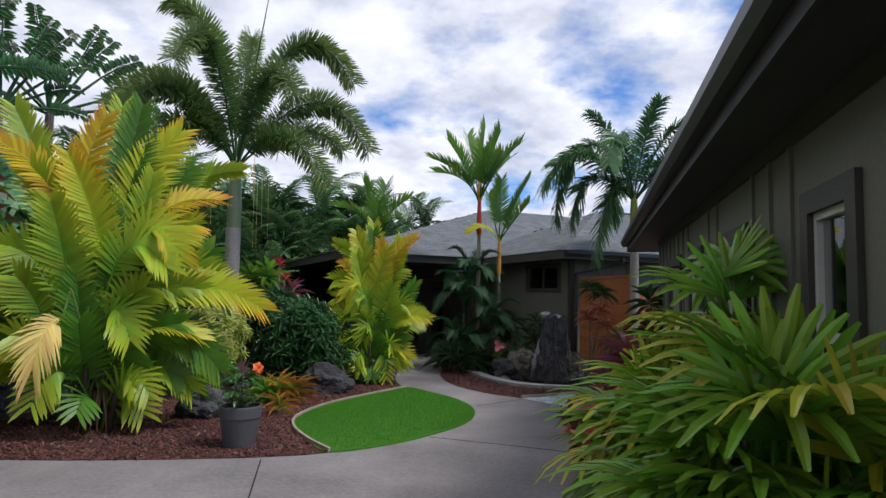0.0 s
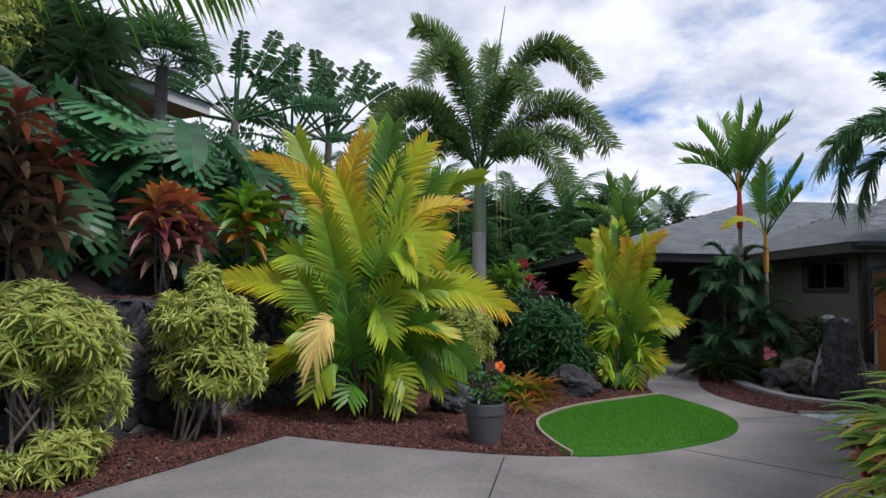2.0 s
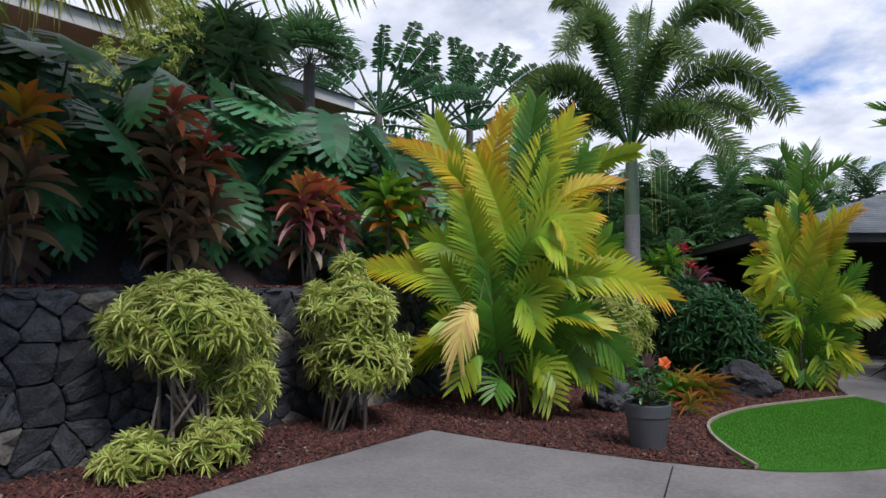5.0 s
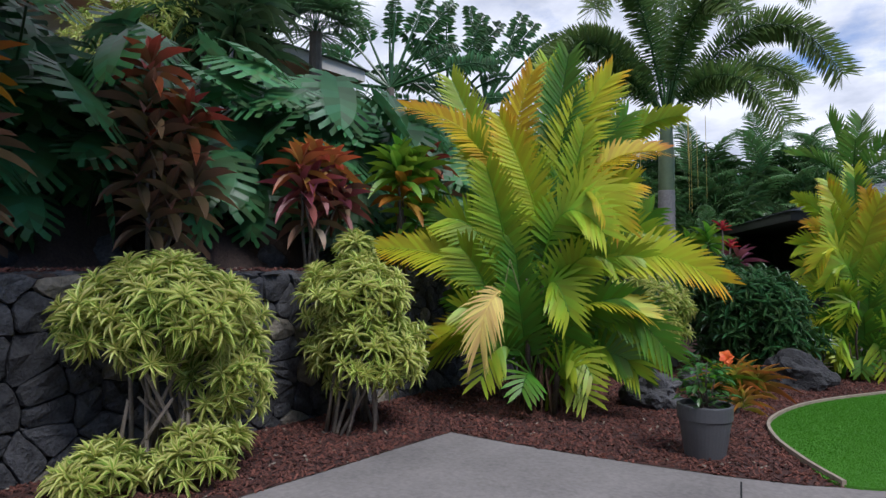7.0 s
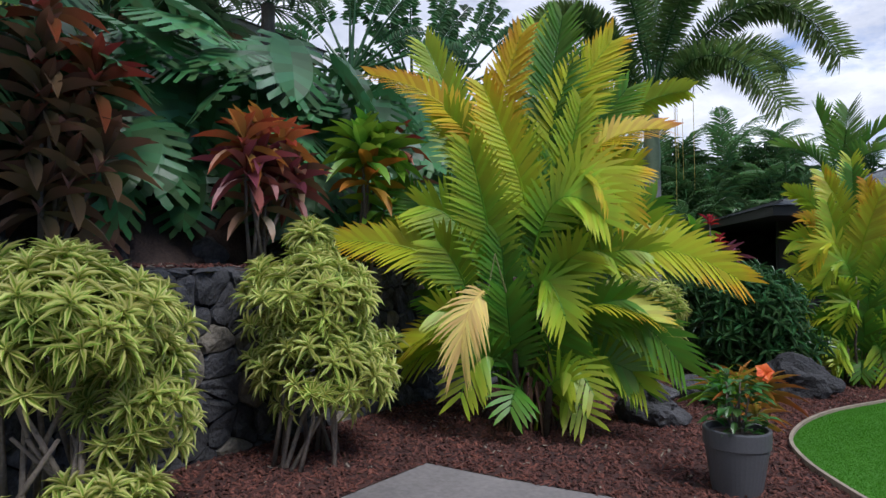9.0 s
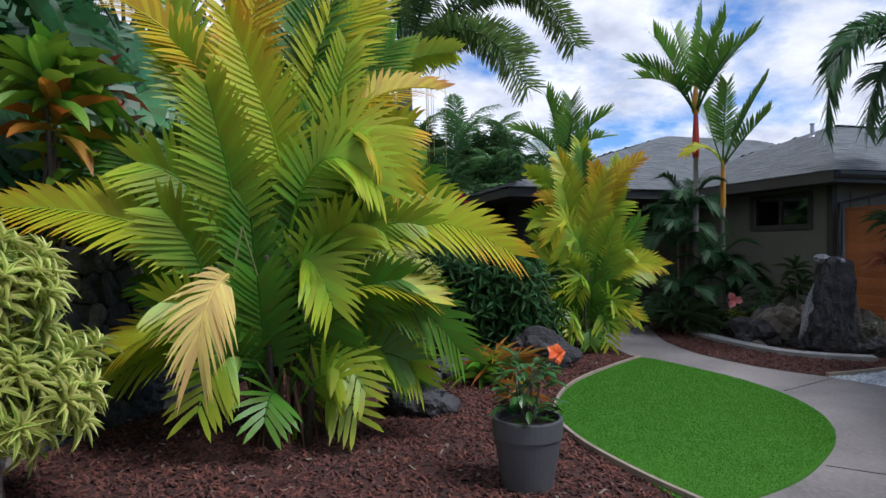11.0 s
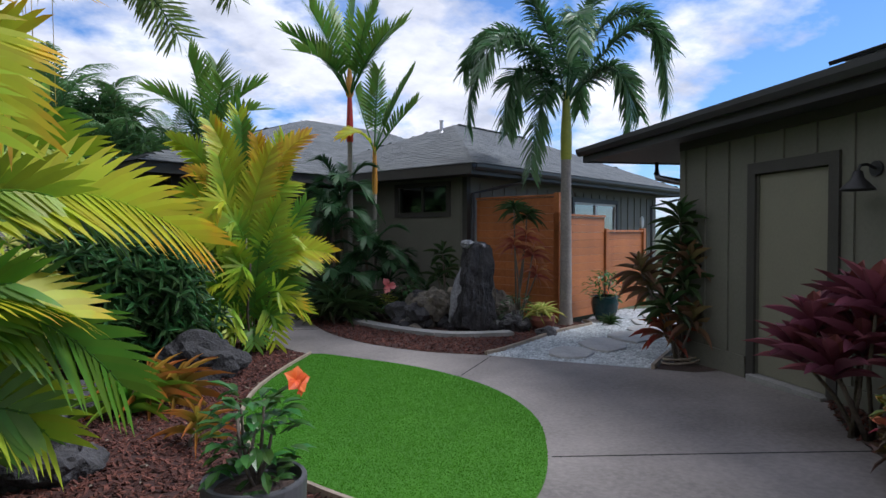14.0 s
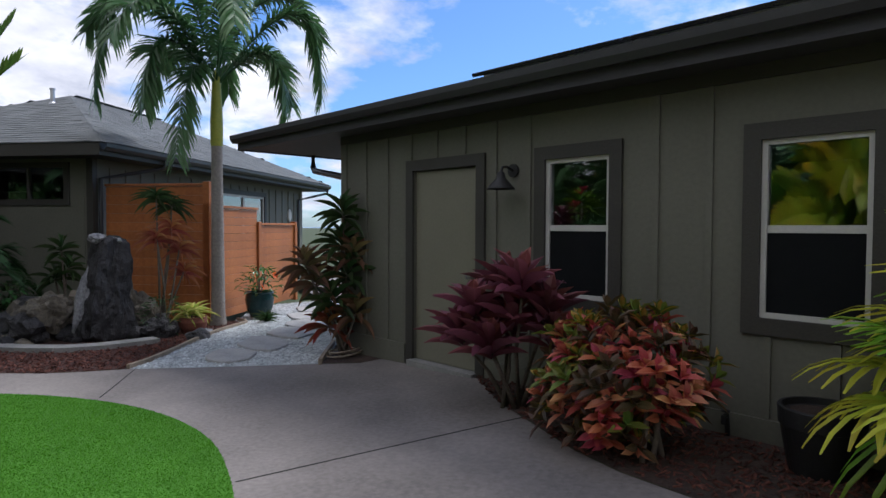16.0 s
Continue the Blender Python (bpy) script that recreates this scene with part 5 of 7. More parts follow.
# ---- foxtail palm ----
fox = arched_palm("foxtail_palm", (-4.25, 11.5, gz(0, 11.5)), "tall foxtail palm with bushy plume fronds and grey trunk", 18, (0.15, 0.135), 4.15,
                  [(-0.1, 0, 2.9, -1.35, 0.2, 3.05), (-1.1, 0.3, 2.4, -2.15, 0.5, 0.85), (0.9, -0.2, 4.1, 2.25, -0.2, 1.95), (1.5, 0.2, 2.5, 2.5, 0.4, 0.40), (0.8, 0.6, 1.3, 1.7, 0.8, -0.35),
                   (-0.5, 0.9, 3.3, -0.95, 1.8, 1.35), (-0.8, 0.6, 1.3, -1.45, 1.0, 0.10), (-1.2, -0.6, 3.0, -2.5, -1.2, 1.1), (0.1, -0.5, 2.4, 0.15, -1.0, 3.0), (-1.0, 0.9, 2.0, -1.8, 1.4, 0.5), (0.5, 1.2, 2.4, 1.0, 2.0, 0.9), (0.4, -1.4, 2.0, 0.8, -2.3, 0.9), (1.2, -0.8, 1.6, 2.2, -1.4, 0.8), (-0.6, -1.2, 1.9, -1.2, -2.2, 0.9)],
                  L_FOX, (SHAFT, 0.13, 0.095, 2.87), 2.90, leaf=0.35, pitch=0.038, wide=0.66, petiole=0.14, spread=(80, 60), vee=0.0, sag=0.1, planes=(-60, -20, 20, 60), stem_r=0.024, tip_w=0.9, shape=0.92, pleat=0)
v, f = tube([(0, 0, 4.1), (0.2, 0.05, 5.6), (0.47, 0.1, 7.6)], [0.03, 0.022, 0.008], 6)
part("spear_leaf", mesh_of("spear_leaf", v, f, L_FOX), L_FOX, fox, "thin unopened spear leaf")
rnd = random.Random(8)
for i in range(9):
    a, r, z = rnd.uniform(0, 6.28), rnd.uniform(0.15, 0.9), rnd.uniform(4.0, 4.5)
    v, f = tube([(r * math.cos(a), r * math.sin(a), z), (r * math.cos(a) + 0.02, r * math.sin(a), z - rnd.uniform(0.8, 1.7))], [0.004, 0.003], 4)
    part("hanging_fibre", mesh_of("hanging_fibre", v, f, L_TAN), L_TAN, fox)

# ---- curved palm at the gravel court ----
arched_palm("curved_palm", (3.62, 12.57, -0.08), "slender palm with grey trunk and arching dark fronds", -32, (0.105, 0.08), 3.78,
            [(-1.6, 0.1, 2.4, -1.65, 0.2, -0.40), (-0.9, 0.6, 1.1, -1.0, 0.9, -0.55), (-0.4, 0.5, 0.7, -0.58, 0.7, -1.25), (1.6, 0.1, 2.4, 1.60, 0.2, -0.15), (1.0, 0.4, 1.1, 0.98, 0.6, -0.58),
             (-1.0, -0.5, 2.3, -1.85, -0.7, 0.75), (0.8, -0.3, 2.5, 1.75, -0.5, 0.95), (-0.3, 0.3, 1.4, -0.75, 0.5, 1.75), (0.25, 0.2, 1.4, 0.65, 0.4, 1.85), (0.1, 1.2, 1.9, 0.15, 1.9, 0.35), (0.2, -1.2, 1.8, 0.3, -1.9, 0.2), (-0.9, 1.0, 1.6, -1.3, 1.6, 0.1), (0.9, -1.0, 1.5, 1.4, -1.6, 0.0), (-0.6, -1.2, 1.4, -1.1, -1.8, -0.2)],
            L_ARCH, (YEL_SHAFT, 0.095, 0.065, 2.79), 2.80, leaf=0.42, pitch=0.038, wide=0.95, petiole=0.14, spread=(66, 36), vee=0.12, sag=0.42, stem_r=0.02, tip_w=0.6, shape=0.7, pleat=8, planes=(-10, 24))

# ---- sealing wax palms ----
UPRIGHT = dict(leaf=0.50, pitch=0.055, wide=0.92, petiole=0.30, spread=(66, 34), vee=0.45, sag=0.1, stem_r=0.02, tip_w=0.6, shape=0.75, pleat=10)


def wax_palm(at, label, crown_z, r, shaft_mat, rows, **k):
    return arched_palm("sealing_wax_palm", at, label, -5, (r, r * 0.8), crown_z, rows, L_LIP, (shaft_mat, r * 1.15, r * 0.75, crown_z - 0.85), crown_z - 0.83, **{**UPRIGHT, **k})


tall_wax = wax_palm((0.50, 15.0, -0.08), "tall sealing wax palm with a red crownshaft", 4.1, 0.055, RED_SHAFT,
                    [(-0.35, 0.1, 0.75, -1.15, 0.2, 1.0), (-0.25, 0.4, 0.6, -0.95, 0.7, 0.55), (0.0, 0.0, 0.9, 0.12, 0.0, 1.85), (0.3, 0.1, 0.8, 0.98, 0.2, 1.35), (-0.15, -0.1, 0.9, -0.35, -0.3, 1.7), (0.2, 0.4, 0.6, 0.55, 0.7, 1.0), (0.3, -0.4, 0.8, 0.7, -0.8, 1.2), (-0.3, -0.4, 0.8, -0.8, -0.9, 1.1), (0.2, 0.1, 0.9, 0.5, 0.2, 1.65), (-0.3, 0.2, 0.8, -0.75, 0.4, 1.4), (0.1, 0.4, 0.7, 0.15, 0.8, 1.1)])
v, f = lathe([(0.035, 0), (0.075, 0.08), (0.07, 0.3), (0.03, 0.55), (0, 0.6)], 12)
part("leaf_sheath", mesh_of("leaf_sheath", v, f, YEL_ORANGE, smooth=True), YEL_ORANGE, tall_wax, "orange-yellow leaf sheath", Matrix.Translation((0, 0, 4.05)))
wax_palm((1.0, 15.1, -0.08), "sealing wax palm with an orange-red crownshaft", 3.15, 0.045, YEL_ORANGE,
         [(0.0, 0.1, 0.7, 0.05, 0.2, 1.45), (0.25, 0.1, 0.7, 0.72, 0.1, 1.5), (0.3, 0.2, 0.4, 0.72, 0.4, 0.85), (-0.2, -0.2, 0.7, -0.3, -0.4, 1.2), (0.2, -0.4, 0.6, 0.5, -0.7, 1.0)], leaf=0.40)
part("frond", arch_frond("frond", L_YELLOW, (1.0, 15.0, 3.05), (0.7, 14.8, 3.6), (0.28, 14.6, 3.28), (0, -0.5, 1), 0.34, 0.046, seed=5), L_YELLOW, tall_wax, "yellowing lower frond", Matrix.Translation((-0.5, -15.0, 0.0)))
wax_palm((-1.95, 14.6, -0.08), "green palm standing behind the golden clump", 3.05, 0.05, SHAFT,
         [(-0.3, 0.1, 0.7, -0.85, 0.2, 0.75), (-0.1, 0.1, 0.8, -0.3, 0.2, 1.35), (0.25, 0.1, 0.7, 0.75, 0.1, 0.95), (0.05, -0.2, 0.8, 0.1, -0.4, 1.4), (0.3, 0.4, 0.5, 0.7, 0.7, 0.45), (-0.3, -0.4, 0.6, -0.7, -0.7, 0.8), (0.15, 0.5, 0.6, 0.25, 0.9, 0.8)])


def young_palm(at, label, crown_z, n, size, seed):
    """A low dark palm, its fronds spread all round from a thin cane."""
    rnd = random.Random(seed)
    rows = []
    for i in range(n):
        a, t = i * 2.39996, i / n
        r, z = size * rnd.uniform(0.75, 1.1) * (1.0 - 0.45 * t), size * (-0.35 + 1.3 * t) + rnd.uniform(-0.1, 0.1)
        rows.append((r * 0.5 * math.cos(a), r * 0.5 * math.sin(a), 0.55 * size + z * 0.4, r * math.cos(a), r * math.sin(a), z))
    ob = arched_palm("young_palm", at, label, 0, None, crown_z, rows, L_DARKPALM, None, None, leaf=0.36, pitch=0.036, wide=0.85, petiole=0.24, spread=(58, 22), vee=0.2, sag=0.25, stem_r=0.012, shape=0.6)
    v, f = tube([(0, 0, -0.1), (0.01, 0, crown_z * 0.5), (0, 0, crown_z + 0.05)], [0.045, 0.04, 0.025], 8)
    part("trunk", mesh_of("trunk", v, f, STEMM, smooth=True), STEMM, ob)
    return ob


young_palm((0.15, 14.9, -0.08), "young dark palm among its taller neighbours", 1.7, 10, 0.85, 1)
young_palm((0.75, 14.8, -0.08), "young dark palm with low spreading fronds", 1.1, 11, 0.9, 2)
young_palm((0.35, 15.1, -0.08), "dark fronded young palm at the house wall", 2.2, 11, 0.9, 3)
young_palm((0.05, 14.6, -0.08), "low dark palm shoot at the path", 0.6, 10, 0.8, 4)
young_palm((1.15, 14.7, -0.08), "low dark palm shoot at the wall", 0.7, 10, 0.8, 5)


# ---- shrubs ----
def shrub_tips(blobs, n, rnd, shell=0.55):
    tips = []
    for cx, cy, cz, rx, ry, rz, share in blobs:
        for i in range(int(n * share)):
            d = Vector((rnd.gauss(0, 1), rnd.gauss(0, 1), rnd.gauss(0.25, 1))).normalized()
            k = (shell + (1 - shell) * rnd.random() ** 0.6) * (1 + 0.32 * noise.noise(d * 2.1 + Vector((cx * 3, cy * 3, cz * 5))))
            tips.append((Vector((cx + d.x * rx * k, cy + d.y * ry * k, cz + d.z * rz * k)), d, k))
    return tips


def tuft_shrub(name, at, label, category, blobs, n, per, ln, wd, mats, seed, stems=8, shape=BLADE, low=-12, high=72, group="", stem_z=0.6, mixed=False):
    """A shrub whose twig ends carry tufts of narrow leaves."""
    rnd = random.Random(seed)
    ob = thing(name, at, label, category, group)
    tips = shrub_tips(blobs, n, rnd)
    sets = [[] for _ in mats]
    for p, d, k in tips:
        ax = (d + Vector((0, 0, 0.9))).normalized()
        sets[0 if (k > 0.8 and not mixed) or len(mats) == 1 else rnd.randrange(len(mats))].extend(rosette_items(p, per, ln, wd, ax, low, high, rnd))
    for s, m in zip(sets, mats):
        if s:
            part("foliage", leaves("foliage", s, m, shape), m, ob)
    tops = [tuple(tips[rnd.randrange(len(tips))][0] * 0.9) for _ in range(stems)]
    canes(ob, [(x * 0.55, y * 0.55, max(z * 0.9, stem_z)) for x, y, z in tops], 0.26, 0.016, PALE_CANE, "stem", rnd)
    return ob


# full-colour leaf outside; the copy with painted shade only among inner tufts
V2 = [L_VARI, L_VARI_SHADED]
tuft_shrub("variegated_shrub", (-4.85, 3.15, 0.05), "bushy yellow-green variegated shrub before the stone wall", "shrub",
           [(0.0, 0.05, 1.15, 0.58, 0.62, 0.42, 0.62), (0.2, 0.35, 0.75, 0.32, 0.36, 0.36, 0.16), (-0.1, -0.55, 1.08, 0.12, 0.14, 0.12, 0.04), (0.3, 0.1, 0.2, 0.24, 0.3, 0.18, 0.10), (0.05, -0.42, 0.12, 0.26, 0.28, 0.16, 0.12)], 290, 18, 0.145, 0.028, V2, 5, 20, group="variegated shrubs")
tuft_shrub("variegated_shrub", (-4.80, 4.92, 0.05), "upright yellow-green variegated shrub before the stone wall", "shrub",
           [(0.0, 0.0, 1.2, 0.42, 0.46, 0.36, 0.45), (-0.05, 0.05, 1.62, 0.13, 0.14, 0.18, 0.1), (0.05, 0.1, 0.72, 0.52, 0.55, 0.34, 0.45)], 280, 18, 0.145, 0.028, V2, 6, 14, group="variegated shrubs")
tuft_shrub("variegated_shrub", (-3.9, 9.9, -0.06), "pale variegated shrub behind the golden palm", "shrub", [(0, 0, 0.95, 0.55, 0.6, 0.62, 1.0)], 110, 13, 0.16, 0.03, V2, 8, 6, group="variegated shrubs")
tuft_shrub("dark_shrub", (-3.05, 11.3, -0.08), "dense dark glossy green shrub in the mulch", "shrub", [(0, 0, 0.95, 1.0, 0.8, 0.82, 0.9), (0.35, 0.1, 0.6, 0.75, 0.7, 0.6, 0.3)], 330, 10, 0.22, 0.05, [L_BUSH], 9, 8, OVAL, -35, 65)
tuft_shrub("croton_shrub", (1.62, 5.38, 0.05), "red, coral, green and yellow croton bush at the garage wall", "shrub", [(0, 0, 0.50, 0.42, 0.52, 0.38, 0.8), (-0.05, 0.1, 0.32, 0.40, 0.48, 0.28, 0.3)], 280, 5, 0.125, 0.060, [L_CROT_R, L_CROT_D, L_CORAL, L_CROT_R, L_CROT_D, L_CORAL, L_CROT_D, L_CROT_R, L_CROT_G, L_CROT_Y], 10, 8, OVAL, 15, 85, mixed=True)


def ti_plant(name, at, label, heads, ln, wd, mats, seed, n=26, shape=PADDLE, low=-32, high=82, group=""):
    """Bare canes, each ending in a spiral head of strap leaves. heads: (x, y, z, material index)."""
    rnd = random.Random(seed)
    ob = thing(name, at, label, "ti plant", group)
    for x, y, z, k in heads:
        ax = (x * 0.3, y * 0.3, 1)
        part("leaf_head", leaves("leaf_head", rosette_items((x, y, z), n, ln, wd, ax, low, high, rnd), mats[k], shape), mats[k], ob)
    canes(ob, [(x, y, z) for x, y, z, _ in heads], 0.07, 0.016, STEMM, "cane", rnd)
    return ob


T = [L_TI, L_TIRED, L_TIGREEN, L_TIGOLD, L_BURG]
ti_plant("ti_plant", (-5.8, 3.5, WTOP), "tall bronze and red ti plant on the terrace", [(0, -0.05, 0.42, 0), (0.05, 0.1, 0.6, 0), (-0.05, -0.12, 0.82, 0), (0.0, 0.18, 0.95, 0), (0.02, -0.05, 1.12, 0), (-0.1, -0.02, 1.42, 0), (0.05, 0.25, 1.3, 1), (-0.1, 0.0, 1.78, 1), (0.1, 0.3, 0.75, 0)], 0.40, 0.11, T, 21, 18)
ti_plant("ti_plant", (-5.7, 5.12, WTOP), "ti plant with orange, red and pink leaves", [(0, 0, 0.55, 0), (0.15, 0.22, 0.72, 6), (0.1, -0.2, 0.8, 6), (0.05, 0.0, 1.15, 5), (0.02, 0.25, 1.1, 5), (0.1, -0.22, 1.05, 5), (0.1, 0.3, 0.85, 0), (0.1, -0.05, 0.9, 6)], 0.38, 0.11, T + [L_TIORANGE, L_TIPINK], 22, 16, PADDLE, -40, 85)
ti_plant("ti_plant", (-5.40, 6.15, WTOP), "green and gold ti plant beside the golden palm", [(0, 0, 1.22, 2), (0.08, 0.18, 1.12, 2), (0.1, -0.05, 0.86, 3), (0.12, -0.15, 1.08, 2), (0.1, 0.2, 0.6, 2)], 0.42, 0.15, T, 23, 17, PADDLE, -25, 85)
ti_plant("ti_plant", (-5.95, 7.3, WTOP + 0.1), "red tipped ti plant in the shade", [(0, 0, 1.35, 1), (0.1, 0.1, 0.9, 0)], 0.36, 0.08, T, 24, 20)
ti_plant("ti_plant", (-5.75, 2.05, WTOP), "bronze and orange ti plant at the wall edge", [(0, 0, 0.5, 0), (0.05, 0.1, 0.9, 0), (-0.05, -0.1, 1.15, 0), (0, 0.08, 1.4, 3)], 0.40, 0.11, T, 25, 18)
ti_plant("ti_plant", (2.02, 6.42, 0.05), "burgundy ti plant beside the garage door", [(0.0, 0.0, 0.62, 4), (-0.1, 0.28, 0.72, 4), (0.05, -0.28, 0.72, 4), (0.08, 0.1, 0.88, 4), (-0.05, -0.12, 0.92, 4), (-0.15, 0.1, 0.45, 4), (0.0, -0.35, 0.55, 4), (-0.1, 0.4, 0.5, 4)], 0.36, 0.125, T, 26, 22, PADDLE, 16, 86)
ti_plant("ti_plant", (2.98, 9.16, -0.04), "tall dark bronze ti plant at the garage corner", [(-0.1, 0.2, 0.35, 1), (0.05, -0.1, 0.5, 0), (-0.2, 0.3, 0.85, 0), (0.0, 0.0, 0.95, 5), (-0.35, 0.3, 1.05, 0), (0.02, 0.1, 1.3, 5), (0.0, 0.05, 1.65, 5), (0.05, -0.05, 1.15, 0), (-0.1, 0.1, 0.65, 5)], 0.34, 0.075, T + [L_SPIKE], 27, 24)
ti_plant("ti_plant", (-3.9, 12.6, -0.08), "ti plant with red tips behind the palm trunk", [(0, 0, 2.1, 2), (0.45, 0.1, 1.7, 4), (-0.35, 0.1, 2.0, 2), (0.3, 0.1, 1.4, 4)], 0.48, 0.12, T, 28, 18)
ti_plant("ti_plant", (-3.55, 12.2, -0.08), "ti plant with bright red new leaves", [(0, 0, 2.3, 5), (0.1, 0.1, 2.0, 5)], 0.19, 0.055, T + [leaf_material("leaf_scarlet", (0.5, 0.02, 0.03), (0.6, 0.05, 0.05))], 30, 10, PADDLE, 20, 85)
ti_plant("ti_plant", (-5.2, 9.6, 0.3), "dark burgundy ti plant in the far bed", [(0, 0, 2.3, 4), (0.2, 0.1, 1.9, 4), (-0.1, 0.3, 2.6, 2), (0.4, 0.2, 2.2, 2)], 0.45, 0.1, T, 29, 22)


# ---- split-leaf philodendron bank ----
def philodendron(at, n, label, seed, spread, z_range, size=(0.58, 0.95)):
    rnd = random.Random(seed)
    ob = thing("split_leaf_plant", at, label, "tropical plant", "split-leaf plants on the bank")
    for i in range(n):
        x, y = rnd.uniform(-0.9, 0.45), rnd.uniform(-spread, spread)
        z = rnd.uniform(*z_range) + (0.35 - x) * 0.35
        az, el = rnd.gauss(-20, 50), rnd.uniform(-75, -12)
        sc = rnd.uniform(*size)
        stalk_v, stalk_f = tube([(x - 0.5, y + rnd.uniform(-0.2, 0.2), z - 0.7), (x - 0.2, y, z - 0.1), (x, y, z)], [0.015, 0.012, 0.009], 5)
        m = Matrix.Translation((x, y, z)) @ Matrix.Rotation(radians(az), 4, "Z") @ Matrix.Rotation(radians(-el), 4, "Y") @ Matrix.Rotation(radians(rnd.uniform(-25, 25)), 4, "X") @ Matrix.Diagonal((sc, sc * 1.1, sc, 1))
        lf = part("leaf", SPLIT[i % 3], L_MONST, ob, "", m)
        part("leaf_stalk", mesh_of("leaf_stalk", stalk_v, stalk_f, L_BUSH), L_BUSH, ob)
    return ob


SPLIT = [split_leaf_mesh("split_leaf", L_MONST, i) for i in range(3)]
for i, y in enumerate((0.9, 2.1, 3.2, 4.3, 5.4, 6.5, 7.7, 8.8)):
    philodendron((-6.5, y, WTOP), 32, "split-leaf philodendron with big glossy green leaves", 60 + i, 0.8, (0.75, 2.35))
for i, y in enumerate((2.4, 4.1)):
    ob = thing("dead_leaf", (-5.95, y, WTOP), "large brown dried split leaf hanging on the bank", "dead leaf")
    part("leaf", split_leaf_mesh("dead_split", L_DEAD, 5), L_DEAD, ob, "", Matrix.Translation((-0.1, -0.2, 0.72)) @ Matrix.Rotation(radians(20), 4, "Z") @ Matrix.Rotation(radians(72), 4, "Y") @ Matrix.Diagonal((0.7, 0.8, 0.7, 1)))


def fill(name, label, blobs, n, ln, wd, mat, seed, shape=OVAL):
    """A mass of loose leaves that closes the bank and the hedges."""
    rnd = random.Random(seed)
    ob = None
    items = []
    for p, d, k in shrub_tips(blobs, n, rnd, 0.3):
        e = (d + Vector((rnd.gauss(0, 0.6), rnd.gauss(0, 0.6), rnd.gauss(-0.1, 0.5)))).normalized()
        items.append((tuple(p), tuple(e), (0, 0, 1), ln * rnd.uniform(0.6, 1.3), wd * rnd.uniform(0.7, 1.3)))
    ob = part(name, leaves(name, items, mat, shape), mat, None)
    return tagged(ob, label, "foliage", "", "stuff")


fill("underbrush", "dense dark leaves behind the big split leaves", [(-7.2, y, 2.6 + 0.25 * math.sin(y), 0.7, 0.9, 1.0, 1.0) for y in (0.5, 2, 3.5, 5, 6.5, 8, 9.3)], 900, 0.20, 0.08, L_HEDGE, 71)
fill("underbrush", "low leafy growth on the terrace", [(-6.0, 6.3, 1.75, 0.35, 0.9, 0.45, 1.0), (-5.6, 8.4, 1.2, 0.5, 0.9, 1.0, 1.0), (-6.0, 9.6, 1.6, 0.7, 0.9, 1.5, 1.5)], 420, 0.16, 0.05, L_BUSH, 72)

# ---- far palms and hedge ----
areca = [frond_mesh("frond_areca", L_HEDGE, length=1.9, n=24, leaf=0.5, width=0.05, rise=70, bend=85, petiole=0.2, spread=(60, 28), sag=0.5, lift=0.15, seed=81 + i, stem_r=0.014, twist=0.3) for i in range(2)]
hedge = thing("areca_palm", (-9.0, 22.0, 0), "dark green areca palm clump in the far hedge", "palm", "areca hedge")
rnd = random.Random(4)
for i in range(26):
    z = rnd.uniform(0.8, 3.4)
    part("frond", areca[i % 2], L_HEDGE, hedge, "", Matrix.Translation((rnd.uniform(-0.4, 0.4), rnd.uniform(-0.4, 0.4), z)) @ Matrix.Rotation(rnd.uniform(0, 6.28), 4, "Z") @ Matrix.Rotation(radians(rnd.uniform(-25, 10)), 4, "Y"))
for i in range(7):
    a = i * 0.9
    v, f = tube([(0.2 * math.cos(a), 0.2 * math.sin(a), -0.2), (0.35 * math.cos(a), 0.35 * math.sin(a), 2.6)], [0.04, 0.03], 6)
    part("cane", mesh_of("cane", v, f, STEMM), STEMM, hedge)
for i, (x, y, s) in enumerate([(-7.6, 20.5, 0.9), (-10.6, 23, 1.05), (-6.4, 22.6, 1.0), (-7.4, 24.5, 1.15), (-5.0, 25.5, 1.1), (-8.8, 18.2, 0.9), (-11.5, 20, 1.0), (-9.2, 15.8, 0.95), (-7.2, 17.0, 0.75), (-12.5, 17, 1.1), (-3.4, 27, 1.1), (-10.5, 13.5, 1.0), (-7.9, 13.3, 0.8), (-6.6, 14.9, 0.62), (-5.9, 18.6, 0.7), (-6.0, 26, 1.3), (-4.2, 28.5, 1.4), (-8, 26.5, 1.4), (-2.3, 30, 1.4), (-9.6, 24.5, 1.35), (-8.6, 21.6, 1.32), (-7.3, 23.2, 1.34), (-10.4, 21.2, 1.4), (-6.2, 24.8, 1.36), (-5.2, 28.0, 1.5), (-3.9, 30.2, 1.5), (-2.7, 31.6, 1.45), (-12.2, 19.4, 1.45), (-6.9, 27.4, 1.6)]):
    c = copy_thing(hedge, pose(x, y, 0, 0, 0, i * 77))
    c.scale = (s, s, s)
fill("hedge", "leafy dark growth between the terrace and the palms", [(-6.3, 12.4, 2.0, 1.1, 1.2, 2.0, 1), (-7.6, 10.8, 2.5, 1.2, 1.4, 1.9, 1), (-12.6, 12.4, 4.6, 1.4, 1.8, 1.6, 1), (-13.6, 16.5, 4.8, 1.6, 2.0, 2.2, 1)], 1300, 0.28, 0.07, L_HEDGE, 75)
